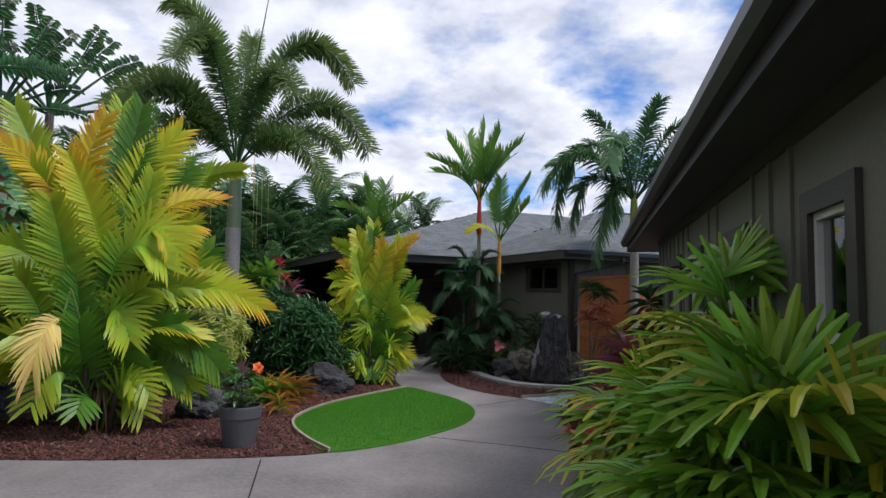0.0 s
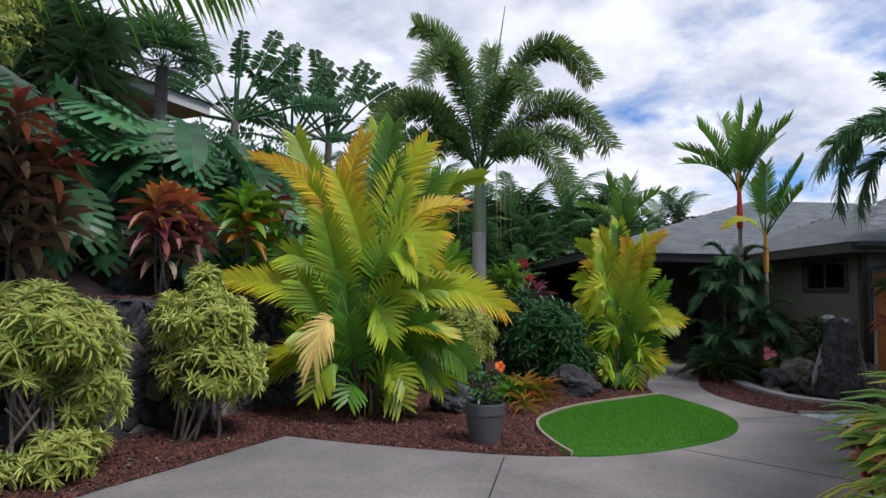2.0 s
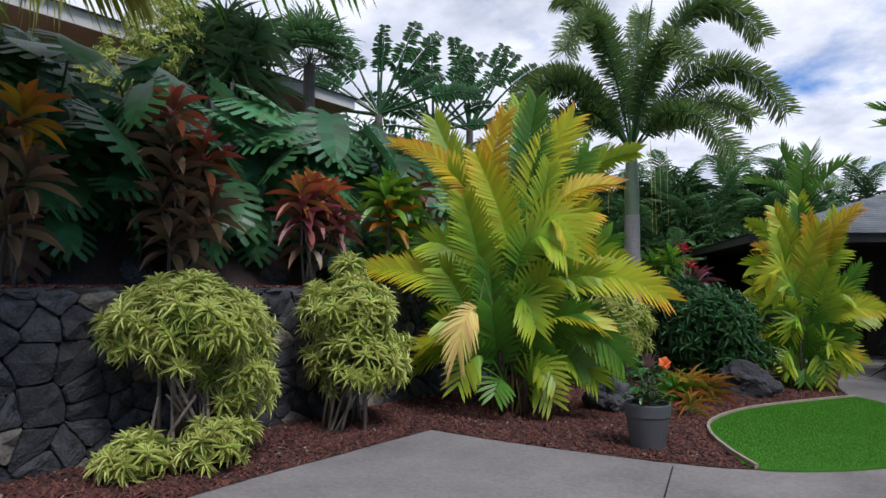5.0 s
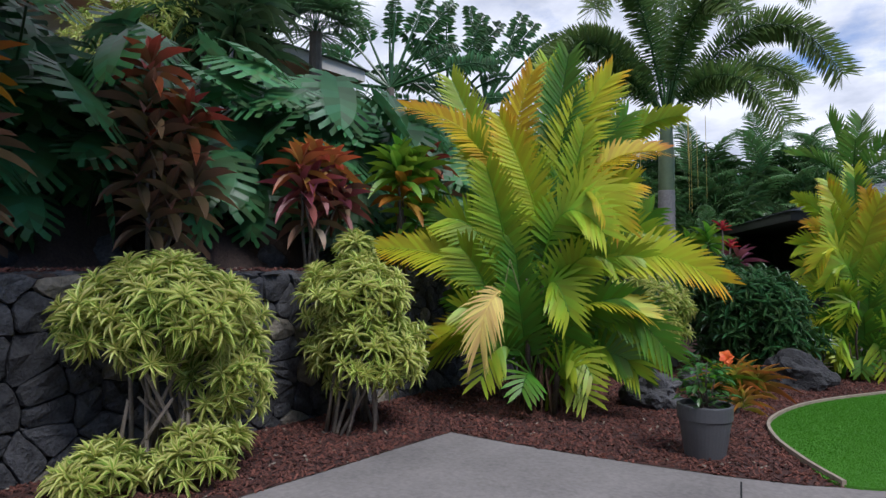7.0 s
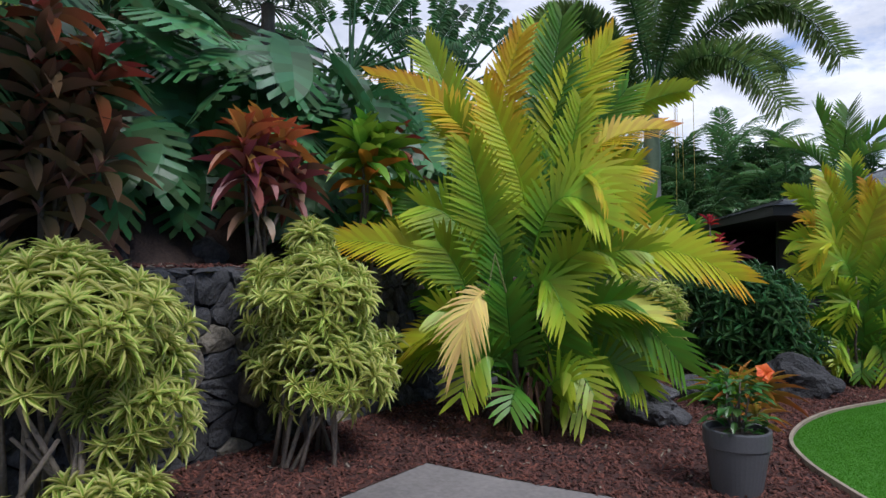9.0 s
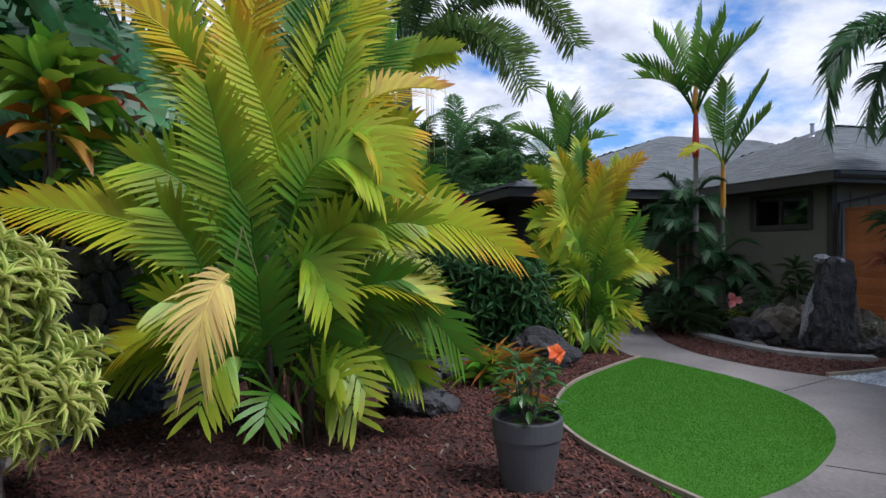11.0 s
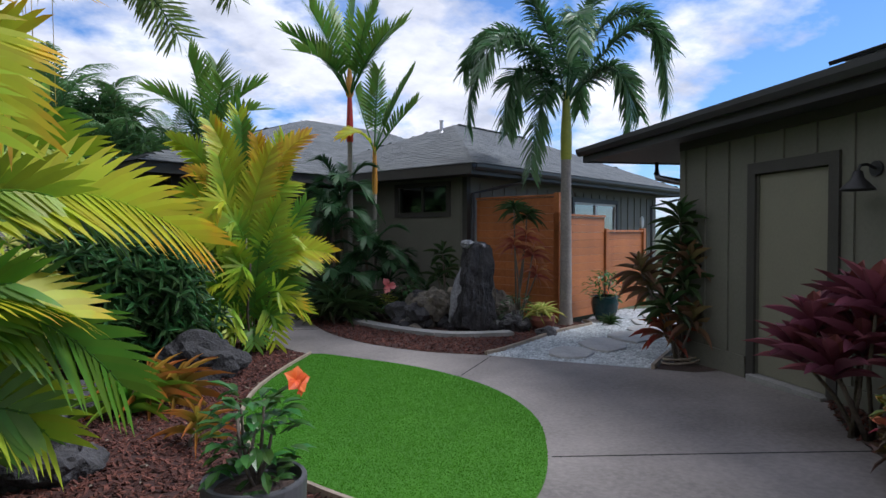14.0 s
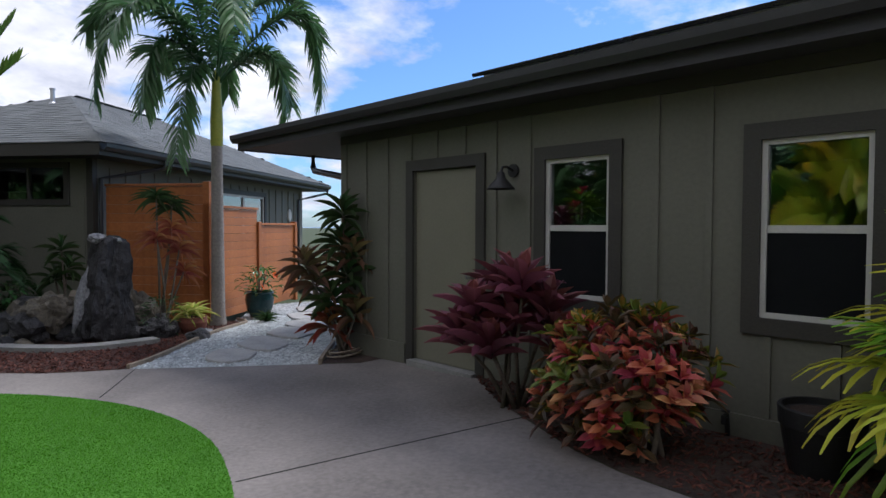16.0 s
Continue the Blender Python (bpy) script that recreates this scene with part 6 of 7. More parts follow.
fill("hedge", "tall dark palm hedge foliage along the far boundary", [(-8.5, 19.5, 2.6, 1.6, 1.4, 1.9, 1), (-6.6, 22.8, 2.6, 1.8, 1.4, 2.0, 1), (-10.5, 16.5, 2.6, 1.4, 1.6, 2.0, 1), (-4.4, 25.5, 2.8, 1.8, 1.4, 2.1, 1), (-11.5, 13.0, 3.2, 1.5, 1.8, 1.8, 1), (-2.5, 29.5, 3.2, 2.0, 1.4, 2.2, 1), (-9.6, 22.6, 4.2, 1.6, 1.4, 1.5, 1), (-7.6, 24.2, 4.2, 1.6, 1.4, 1.6, 1), (-5.2, 27.6, 4.4, 1.6, 1.4, 1.6, 1)], 1700, 0.5, 0.06, L_HEDGE, 74, STRAP)
fill("hedge", "dark hedge foliage closing the far end of the bed", [(-6.5, 16.5, 1.2, 1.2, 1.2, 1.3, 1), (-8.6, 14.6, 1.5, 1.3, 1.6, 1.7, 1), (-5.0, 16.8, 0.9, 0.9, 0.9, 1.0, 0.6), (-7.0, 20.5, 1.5, 1.8, 1.2, 1.8, 1), (-9.8, 11.8, 2.2, 1.4, 1.8, 2.0, 1)], 1300, 0.2, 0.06, L_HEDGE, 73)


def paddle_palm(at, label, n, size, seed):
    """A traveller's palm: paddle leaves in one flat fan on a stout trunk."""
    rnd = random.Random(seed)
    ob = thing("travellers_palm", at, label, "palm tree", "travellers palms")
    v, f = tube([(0, 0, -4), (0, 0, 0)], [0.085 * size, 0.07 * size], 10)
    part("trunk", mesh_of("trunk", v, f, STEMM), STEMM, ob)
    for i in range(n):
        a = radians(-78 + 156 * i / (n - 1) + rnd.uniform(-7, 7))
        d = Vector((math.sin(a) * 0.8, math.sin(a) * 0.6, math.cos(a)))
        sz = size
        size_i = sz * rnd.uniform(0.75, 1.15)
        hub = d * 1.0 * size_i
        end = hub + d * 0.85 * size_i + Vector((0, 0, -0.3 * size_i * abs(math.sin(a))))
        vv, ff = tube([(0, 0, 0), tuple(hub), tuple((hub + end) / 2 + Vector((0, 0, 0.07 * size_i * abs(math.sin(a))))), tuple(end)], [0.04 * size, 0.02 * size, 0.014 * size, 0.006 * size], 6)
        part("leaf_stalk", mesh_of("leaf_stalk", vv, ff, L_BUSH), L_BUSH, ob)
        items, up = [], Vector((0.6, -0.8, 0))
        for k in range(26):                      # a torn paddle: strips along the midrib
            t = k / 26
            p = hub + d * t * 0.85 * size_i + Vector((0, 0, -0.3 * t * t * size_i * abs(math.sin(a))))
            s = d.cross(up).normalized()
            for sg in (-1, 1):
                if rnd.random() < 0.16:
                    continue
                e = (s * sg * rnd.uniform(0.6, 1.0) + d * rnd.uniform(0.15, 0.35) + Vector((0.05, -0.05, -0.2 * rnd.random()))).normalized()
                items.append((tuple(p), tuple(e), tuple(up), 0.22 * size_i * (1 - 0.4 * t * t) * rnd.uniform(0.6, 1.1), 0.065 * size_i))
        part("leaf", leaves("leaf", items, L_BUSH, OVAL), L_BUSH, ob)
    return ob


paddle_palm((-13.2, 14.0, 6.75), "traveller's palm with torn paddle leaves against the sky", 12, 1.65, 1)
paddle_palm((-12.0, 15.2, 6.3), "traveller's palm with dark torn leaves", 11, 1.5, 4)
paddle_palm((-11.7, 16.7, 6.6), "smaller traveller's palm with dark torn leaves", 11, 1.6, 2)


def spiky_tree(at, label, heads, ln, n, mat, seed):
    rnd = random.Random(seed)
    ob = thing("dracaena_tree", at, label, "tree")
    for x, y, z in heads:
        part("leaf_head", leaves("leaf_head", rosette_items((x, y, z), n, ln, 0.045, (x * 0.4, y * 0.4, 1), -25, 88, rnd), mat, STRAP), mat, ob)
    canes(ob, heads, 0.25, 0.05, TRUNK, "trunk", rnd)
    return ob


spiky_tree((-10.4, 6.9, 3.2), "spiky dark dracaena with clustered pale trunks", [(0, 0, 3.1), (0.4, 0.3, 2.9), (-0.4, -0.3, 2.9), (0.1, -0.5, 2.5), (-0.2, 0.5, 2.5), (0.5, -0.1, 2.2), (-0.5, 0.1, 2.0), (0.3, 0.5, 2.0)], 0.85, 60, L_SPIKE, 91)
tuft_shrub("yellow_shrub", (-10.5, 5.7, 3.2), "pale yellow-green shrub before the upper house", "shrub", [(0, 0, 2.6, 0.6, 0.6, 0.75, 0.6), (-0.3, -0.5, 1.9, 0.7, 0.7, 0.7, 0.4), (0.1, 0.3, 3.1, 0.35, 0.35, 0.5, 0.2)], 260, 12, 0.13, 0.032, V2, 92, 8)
fanb = [fan_mesh("fan_leaf", L_ARCH, 22, 0.95, 0.045, 200, 0.25, 5, 0.55, 55)]
fp = thing("fan_palm", (-10.7, 9.2, 3.2), "round headed fan palm above the bank", "palm tree")
for i in range(26):
    part("fan_leaf", fanb[0], L_DARKPALM, fp, "", Matrix.Translation((0, 0, 3.2)) @ Matrix.Rotation(i * 2.4, 4, "Z") @ Matrix.Rotation(radians(40 - 3.4 * i), 4, "Y"))
v, f = tube([(0, 0, -0.5), (0, 0, 3.2)], [0.16, 0.13], 10)
part("trunk", mesh_of("trunk", v, f, STEMM), STEMM, fp)

# a palm above the path's start whose fronds hang into view
hang = [frond_mesh("frond_hanging", L_HANG if i else L_GREEN, length=2.2, n=46, leaf=0.62, width=0.03, rise=22, bend=62 + 10 * i, petiole=0.15, spread=(58, 24), sag=0.55, lift=0.0, ragged=0.3, planes=(-55, -15, 25), seed=101 + i, stem_r=0.02, twist=0.2) for i in range(2)]
palm("feather_palm", (-5.9, 0.9, WTOP), "yellow-green feather palm with hanging fronds over the wall", (0.11, 0.09), 2.84, [(46, 5, hang[0], 1.7), (18, -16, hang[1], 1.2), (4, -14, hang[1], 1.2), (30, 2, hang[0], 1.3), (75, 24, hang[0], 1.3), (110, 18, hang[1], 1.3), (150, 5, hang[0], 1.3), (-60, 8, hang[0], 1.3), (-120, 5, hang[0], 1.3), (180, 0, hang[1], 1.3)], L_GREEN, (SHAFT, 0.09, 0.07, 1.75), 1.77)

# ---- fan palms at the garage ----
fans = [fan_mesh("fan_leaf", L_FAN, 15, 0.47, 0.046, 250, 0.30, 110 + i, 0.34, 62, 0.95) for i in range(2)] + [fan_mesh("fan_leaf", L_FANY, 14, 0.46, 0.044, 240, 0.4, 115, 0.34, 60, 1.1)]
fans_low = [fan_mesh("fan_leaf", L_FAN, 15, 0.50, 0.046, 250, 0.55, 116, 0.36, 60, 1.5), fan_mesh("fan_leaf", L_FAN, 14, 0.50, 0.045, 240, 0.6, 117, 0.34, 55, 1.3)]
fans_top = [fan_mesh("fan_leaf", m, 12, 0.46, 0.042, 160, 0.10, 118 + i, 0.22, 78, 0.15) for i, m in enumerate((L_FAN, L_FANY))]


def lady_palm(at, label, n, height, spread, seed, yellow=0.25):
    rnd = random.Random(seed)
    ob = thing("lady_palm", at, label, "palm", "lady palms at the garage wall")
    for i in range(n):
        t = (i + 0.5) / n
        a, r = i * 2.39996, spread * math.sqrt(rnd.random()) * 0.55
        z = 0.25 + (height - 0.55) * t
        tilt = 35 - 55 * (1 - t) + rnd.uniform(-10, 10)
        gold = rnd.random() < yellow
        me = fans_top[int(gold)] if t > 0.7 and i % 2 else fans_low[i % 2] if t < 0.3 and not gold else fans[2] if gold else fans[i % 2]
        part("fan_leaf", me, me.materials[0], ob, "", Matrix.Translation((r * math.cos(a), r * math.sin(a), z)) @ Matrix.Rotation(a, 4, "Z") @ Matrix.Rotation(radians(-tilt), 4, "Y") @ Matrix.Diagonal((1, 1, 1, 1)))
        if i % 3 == 0:
            v, f = tube([(r * 0.7 * math.cos(a), r * 0.7 * math.sin(a), -0.05), (r * math.cos(a), r * math.sin(a), z)], [0.014, 0.01], 6)
            part("cane", mesh_of("cane", v, f, STEMM), STEMM, ob)
    return ob


lady_palm((1.66, 3.0, 0.05), "lush green lady palm with drooping fan leaves", 32, 1.05, 0.6, 1, 0.12)
lady_palm((1.54, 3.55, 0.05), "yellow-green lady palm beside the drive", 38, 1.12, 0.5, 2, 0.7)
lady_palm((1.80, 3.4, 0.05), "taller lady palm against the garage", 18, 1.85, 0.3, 3, 0.25)
near = lady_palm((1.42, 2.05, 0.05), "dark green lady palm under the garage eave", 42, 1.34, 0.6, 4, 0.05)
wide = fan_mesh("fan_leaf", L_FAN, 17, 0.60, 0.048, 270, 0.25, 119, 0.5, 60, 1.5)
for az, z, tilt in ((-100, 0.45, 2), (-150, 0.35, -8), (170, 0.5, 6), (-60, 0.5, 4), (130, 0.45, 0), (-125, 0.75, 20)):
    part("fan_leaf", wide, L_FAN, near, "", Matrix.Translation((0, 0, z)) @ Matrix.Rotation(radians(az), 4, "Z") @ Matrix.Rotation(radians(-tilt), 4, "Y"))

# ---- fountain, rocks ----
for i, (x, y, z, sx, sy, sz, m) in enumerate([(-3.14, 7.85, 0.12, 0.33, 0.26, 0.24, LAVA), (-2.2, 10.75, 0.08, 0.42, 0.3, 0.32, LAVA), (-3.5, 8.9, 0.05, 0.3, 0.25, 0.2, LAVA), (-3.1, 9.6, 0.0, 0.3, 0.25, 0.2, LAVA)]):
    ob = part("boulder", rock_mesh("boulder", i + 1, (sx, sy, sz), m, 4), m, None, "", Matrix.Translation((x, y, z)))
    tagged(ob, "rough dark lava boulder half sunk in mulch", "rock", "lava boulders")
def standing_stone(name, seed, sx, sy, sz, taper, mat):
    """A rough upright block, narrower at its flat top."""
    bm = bmesh.new()
    bmesh.ops.create_icosphere(bm, subdivisions=5, radius=1.0)
    off = Vector((seed * 5.1, seed * 2.3, seed))
    for v in bm.verts:
        d = v.co.normalized()
        q = d / (max(abs(d.x), abs(d.y), abs(d.z)) ** 0.72)
        k = 1 + 0.20 * noise.noise(d * 1.6 + off) + 0.16 * noise.noise(d * 4 + off) + 0.10 * noise.noise(d * 10 + off)
        w = 1 - taper * (q.z + 1) / 2
        v.co = Vector((q.x * sx * k * w, q.y * sy * k * w, q.z * sz * (1 + 0.05 * noise.noise(d * 5 + off))))
    me = bpy.data.meshes.new(name)
    bm.to_mesh(me)
    bm.free()
    me.materials.append(mat)
    return me


BASALT = material("wet_basalt", (0.036, 0.033, 0.035), (0.007, 0.007, 0.008), 5, 26, 0.65, 1.0)
PALE = material("pale_crust", (0.30, 0.30, 0.31), (0.13, 0.13, 0.14), 6, 30, 0.9, 0.8)
ob = part("fountain_stone", standing_stone("fountain_stone", 3, 0.36, 0.26, 0.74, 0.42, BASALT), BASALT, None, "", Matrix.Translation((2.0, 12.72, 0.60)) @ Matrix.Rotation(radians(4), 4, "Y"))
tagged(ob, "tall upright dark lava fountain stone", "fountain")
for x, y, z, sx, sy, sz, tilt, m in ((1.86, 12.72, 1.30, 0.10, 0.12, 0.07, 0, PALE), (2.08, 12.72, 1.27, 0.12, 0.12, 0.05, 10, PALE), (2.29, 12.82, 0.45, 0.13, 0.15, 0.52, -6, LAVA_TAN), (2.50, 12.75, 0.16, 0.22, 0.2, 0.28, 0, LAVA_TAN), (1.72, 12.82, 0.50, 0.07, 0.12, 0.42, 14, PALE), (2.45, 12.25, 0.03, 0.22, 0.17, 0.17, 0, LAVA), (1.45, 13.15, 0.30, 0.32, 0.22, 0.26, 0, LAVA_TAN), (1.2, 13.2, 0.12, 0.25, 0.2, 0.2, 0, LAVA)):
    ob = part("rock", rock_mesh("rock", x * 13, (sx, sy, sz), m, 4, 0.4), m, None, "", Matrix.Translation((x, y, z)) @ Matrix.Rotation(radians(tilt), 4, "Y"))
    tagged(ob, {"lava_rock": "dark lava rock beside the fountain stone", "tan_rock": "weathered tan rock beside the fountain stone"}.get(m.name, "pale crusted rock on the fountain stone"), "rock", "fountain rocks")
rnd = random.Random(12)
for i in range(58):
    t = rnd.random()
    x = 1.0 + 1.7 * t + rnd.uniform(-0.1, 0.1)
    y = 13.3 - 0.75 * t + rnd.uniform(-0.25, 0.6)
    s = rnd.uniform(0.06, 0.17) * (1.2 if i < 8 else 1)
    m = LAVA_TAN if rnd.random() < 0.2 else BASALT
    ob = part("rock", rock_mesh("rock", 30 + i, (s * rnd.uniform(0.9, 1.4), s, s * rnd.uniform(0.6, 1.0)), m, 2), m, None, "", Matrix.Translation((x, y, -0.08 + s * 0.4 + (0.18 if i < 8 else 0.0))) @ Matrix.Rotation(rnd.uniform(0, 6), 4, "Z"))
    tagged(ob, "dark lava rock edging the fountain pool" if m is BASALT else "tan mossy rock edging the fountain pool", "rock", "fountain rocks")
for i in range(9):
    ob = part("rock", rock_mesh("rock", 80 + i, (0.3, 0.22, 0.22), LAVA_TAN if i % 2 else LAVA, 3), LAVA, None, "", Matrix.Translation((1.15 + 0.16 * i, 13.75 - 0.08 * i, 0.12 + 0.1 * (i % 3))) @ Matrix.Rotation(i * 1.3, 4, "Z"))
    tagged(ob, "brown and grey rock piled behind the pool", "rock", "fountain rocks")
ob = part("rock", rock_mesh("rock", 95, (0.18, 0.13, 0.1), LAVA, 3), LAVA, None, "", Matrix.Translation((2.75, 11.75, -0.05)))
tagged(ob, "dark rock at the gravel edging", "rock", "fountain rocks")

# ---- tube lights inside the garage ----
GLOW = bpy.data.materials.new("tube_glow")
GLOW.use_nodes = True
GLOW.node_tree.nodes["Principled BSDF"].inputs["Emission Color"].default_value = (1.0, 0.97, 0.9, 1)
GLOW.node_tree.nodes["Principled BSDF"].inputs["Emission Strength"].default_value = 2.5
tube_light = thing("tube_light", (0, 0, 0), "lit fluorescent tube lamp inside the garage", "lamp")
tube_light.matrix_world = GARAGE @ Matrix.Translation((0.61, 2.0, 2.34))
part("housing", boxes((-0.45, -0.06, 0.03, 0.45, 0.06, 0.08)), WHITE, tube_light)
for x in (-0.22, 0.22):
    v, f = tube([(x - 0.20, 0, 0), (x + 0.20, 0, 0)], [0.016, 0.016], 8)
    part("tube", mesh_of("tube", v, f, GLOW), GLOW, tube_light, "glowing white tube")

# ---- pots ----
def potted(name, at, label, r, h, mat, rim=True, soil=True):
    ob = thing(name, at, label, "plant pot")
    prof = [(r * 0.72, 0.0), (r * 0.94, h * 0.72), (r * 0.98, h * 0.73), (r * 1.0, h * 0.98), (r * 0.985, h), (r * 0.90, h), (r * 0.88, h * 0.9), (0, h * 0.88)] if rim else \
           [(r * 0.6, 0.0), (r * 0.9, h * 0.35), (r * 1.0, h * 0.7), (r * 0.94, h * 0.93), (r * 1.0, h * 0.97), (r * 0.98, h), (r * 0.86, h), (r * 0.84, h * 0.9), (0, h * 0.88)]
    v, f = lathe([(0, 0)] + prof, 40)
    part("pot", mesh_of("pot", v, f, mat, smooth=False), mat, ob)
    if soil:
        v, f = lathe([(r * 0.87, h * 0.89), (r * 0.5, h * 0.915), (0, h * 0.92)], 24)
        part("soil", mesh_of("soil", v, f, SOIL), SOIL, ob)
    return ob


pot = potted("plant_pot", (-2.05, 6.2, gz(0, 6.2)), "dark grey plastic pot standing in the mulch", 0.215, 0.42, POTM)


def leafy(name, at, label, n, r, h, ln, wd, mat, seed, z0=0.0):
    rnd = random.Random(seed)
    ob = thing(name, at, label, "plant")
    items = []
    for i in range(n):
        t = rnd.random()
        a = rnd.uniform(0, 6.28)
        rr = r * (0.3 + 0.7 * math.sin(math.pi * min(1, t * 0.8 + 0.15))) * rnd.random() ** 0.5
        d = Vector((math.cos(a), math.sin(a), rnd.uniform(-0.5, 0.9))).normalized()
        items.append(((rr * math.cos(a), rr * math.sin(a), z0 + h * t), tuple(d), (0, 0, 1), ln * rnd.uniform(0.7, 1.2), wd * rnd.uniform(0.8, 1.2)))
    part("foliage", leaves("foliage", items, mat, OVAL), mat, ob)
    canes(ob, [(r * 0.4 * math.cos(k * 1.3), r * 0.4 * math.sin(k * 1.3), z0 + h * (0.6 + 0.08 * k)) for k in range(5)], 0.02, 0.008, STEMM, "stem", rnd)
    return ob


def blossom(parent, at, r, mat, name="flower", tilt=(60, 0, 0), n=5):
    fl = leaves(name, [((0, 0, 0), (math.cos(k * 6.283 / n), math.sin(k * 6.283 / n), 0.45), (0, 0, 1), r, r * 1.0) for k in range(n)], mat, OVAL)
    part(name, fl, mat, parent, "", Matrix.Translation(at) @ Euler([radians(a) for a in tilt]).to_matrix().to_4x4())


hib = leafy("hibiscus", (-2.05, 6.2, 0.42), "small glossy hibiscus with one orange flower", 120, 0.19, 0.42, 0.10, 0.06, L_POT, 3)
blossom(hib, (0.17, -0.02, 0.44), 0.062, PETAL, "flower", (60, 0, 20))
blossom(hib, (0.185, -0.03, 0.42), 0.052, PETAL, "flower", (100, 10, 60))
ti_plant("bromeliad", (-2.62, 9.35, gz(0, 9.3)), "orange and green strappy bromeliad in mulch", [(0, 0, 0.16, 0), (0.22, 0.1, 0.12, 0), (-0.15, -0.12, 0.12, 1)], 0.46, 0.035, [L_BROM, L_TIGREEN], 61, 26, STRAP, 5, 80)
ti_plant("bromeliad", (-2.25, 8.2, gz(0, 8.2)), "small strappy orange plant in the mulch", [(0, 0, 0.1, 0)], 0.32, 0.03, [L_BROM], 62, 16, STRAP, 5, 80)
teal = potted("plant_pot", (4.55, 12.75, -0.075), "round dark teal glazed pot on gravel", 0.24, 0.44, TEAL, False)
hp = leafy("potted_shrub", (4.55, 12.75, 0.30), "leafy potted shrub with red flowers", 150, 0.36, 0.48, 0.12, 0.05, L_POT, 4)
blossom(hp, (0.08, -0.3, 0.35), 0.07, PETAL, "flower", (70, 0, 0))
blossom(hp, (-0.1, -0.2, 0.15), 0.06, PETAL, "flower", (60, 0, 40))
terra = potted("plant_pot", (2.95, 12.2, -0.075), "low terracotta pot at the palm foot", 0.2, 0.24, TERRA, False)
ti_plant("potted_dracaena", (2.95, 12.2, 0.14), "yellow variegated spiky plant in a pot", [(0, 0, 0.08, 0), (0.1, 0.06, 0.06, 0), (-0.12, 0, 0.05, 0)], 0.26, 0.035, [L_VARI], 63, 18, STRAP, 0, 75)
black = potted("plant_pot", (1.92, 4.31, 0.05), "large black nursery pot at the garage wall", 0.23, 0.39, BLACKP)
hose = thing("hose_bib", (0, 0, 0), "dark hose tap at the foot of the garage wall", "tap")
hose.matrix_world = GARAGE @ Matrix.Translation((0.22, -0.06, 0.0))
v, f = tube([(0, 0.03, -0.1), (0, 0.0, 0.15), (0, -0.02, 0.2), (0, -0.06, 0.2), (0, -0.07, 0.15)], [0.02, 0.018, 0.022, 0.018, 0.016], 8)
part("pipe", mesh_of("pipe", v, f, BLACKP), BLACKP, hose)
v, f = lathe([(0, 0), (0.03, 0), (0.03, 0.01), (0, 0.012)], 12)
part("handle", mesh_of("handle", v, f, BLACKP), BLACKP, hose, "", pose(0, -0.03, 0.23))
garden_hose = thing("garden_hose", (2.92, 9.12, gz(2.92, 9.12)), "pale coiled garden hose on the soil", "hose")
v, f = tube([(0.26 * math.cos(k * 0.5) * (1 - 0.006 * k), 0.15 * math.sin(k * 0.5) * (1 - 0.006 * k), 0.02 + 0.0035 * k) for k in range(24)], [0.011] * 24, 6)
part("coil", mesh_of("coil", v, f, EDGING, smooth=True), EDGING, garden_hose)
ti_plant("grass_tuft", (4.25, 12.2, -0.08), "small dark grass tuft in the gravel", [(0, 0, 0.04, 0)], 0.22, 0.012, [L_SPIKE], 66, 40, STRAP, 25, 85)
ob = part("rock", rock_mesh("rock", 97, (0.09, 0.06, 0.05), PALE, 3), PALE, None, "", Matrix.Translation((3.02, 11.97, -0.045)))
tagged(ob, "small white rock beside the terracotta pot", "rock", "fountain rocks")
an = ti_plant("anthurium", (0.98, 14.35, -0.08), "anthurium with pale leaves and pink bloom", [(0, 0, 0.32, 0), (0.15, 0, 0.25, 0), (-0.18, 0, 0.25, 1)], 0.26, 0.11, [L_VARI, L_POT], 64, 14, OVAL, -20, 60)
blossom(an, (0.0, -0.15, 0.62), 0.16, PETAL_P, "bloom", (75, 0, 0), 3)
for i, (x, y, s) in enumerate([(0.05, 14.1, 1.0), (0.35, 14.2, 0.8), (-0.05, 14.7, 0.9), (1.5, 14.2, 0.7)]):
    ti_plant("strap_plant", (x, y, -0.08), "dark strap-leaved clump beside the path", [(0, 0, 0.25 * s, 0), (0.15, 0.1, 0.2 * s, 0), (-0.15, 0.05, 0.3 * s, 0)], 0.62 * s, 0.05, [L_SPIKE], 65 + i, 26, STRAP, 10, 85, "strap plants")
leafy("low_shrub", (1.35, 14.3, -0.08), "low dark leafy shrub at the house wall", 260, 0.5, 0.75, 0.14, 0.07, L_BUSH, 6)
ti_plant("ti_plant", (1.75, 13.5, -0.08), "dark ti plant rising behind the fountain", [(0, 0, 1.2, 0), (0.1, 0.05, 0.95, 0), (-0.05, 0.1, 0.8, 0)], 0.28, 0.06, [L_SPIKE, L_TI], 70, 20)
ti_plant("thin_dracaena", (2.78, 12.75, -0.08), "thin-caned dracaena with coral red leaf heads", [(-0.05, 0, 1.35, 0), (0.2, 0.05, 1.5, 0), (0.3, 0, 1.2, 0), (0.4, 0.05, 0.85, 0), (0.0, 0.1, 1.95, 1), (0.25, 0.1, 1.85, 1)], 0.34, 0.022, [L_CORAL, L_SPIKE], 71, 26, STRAP, -10, 60)
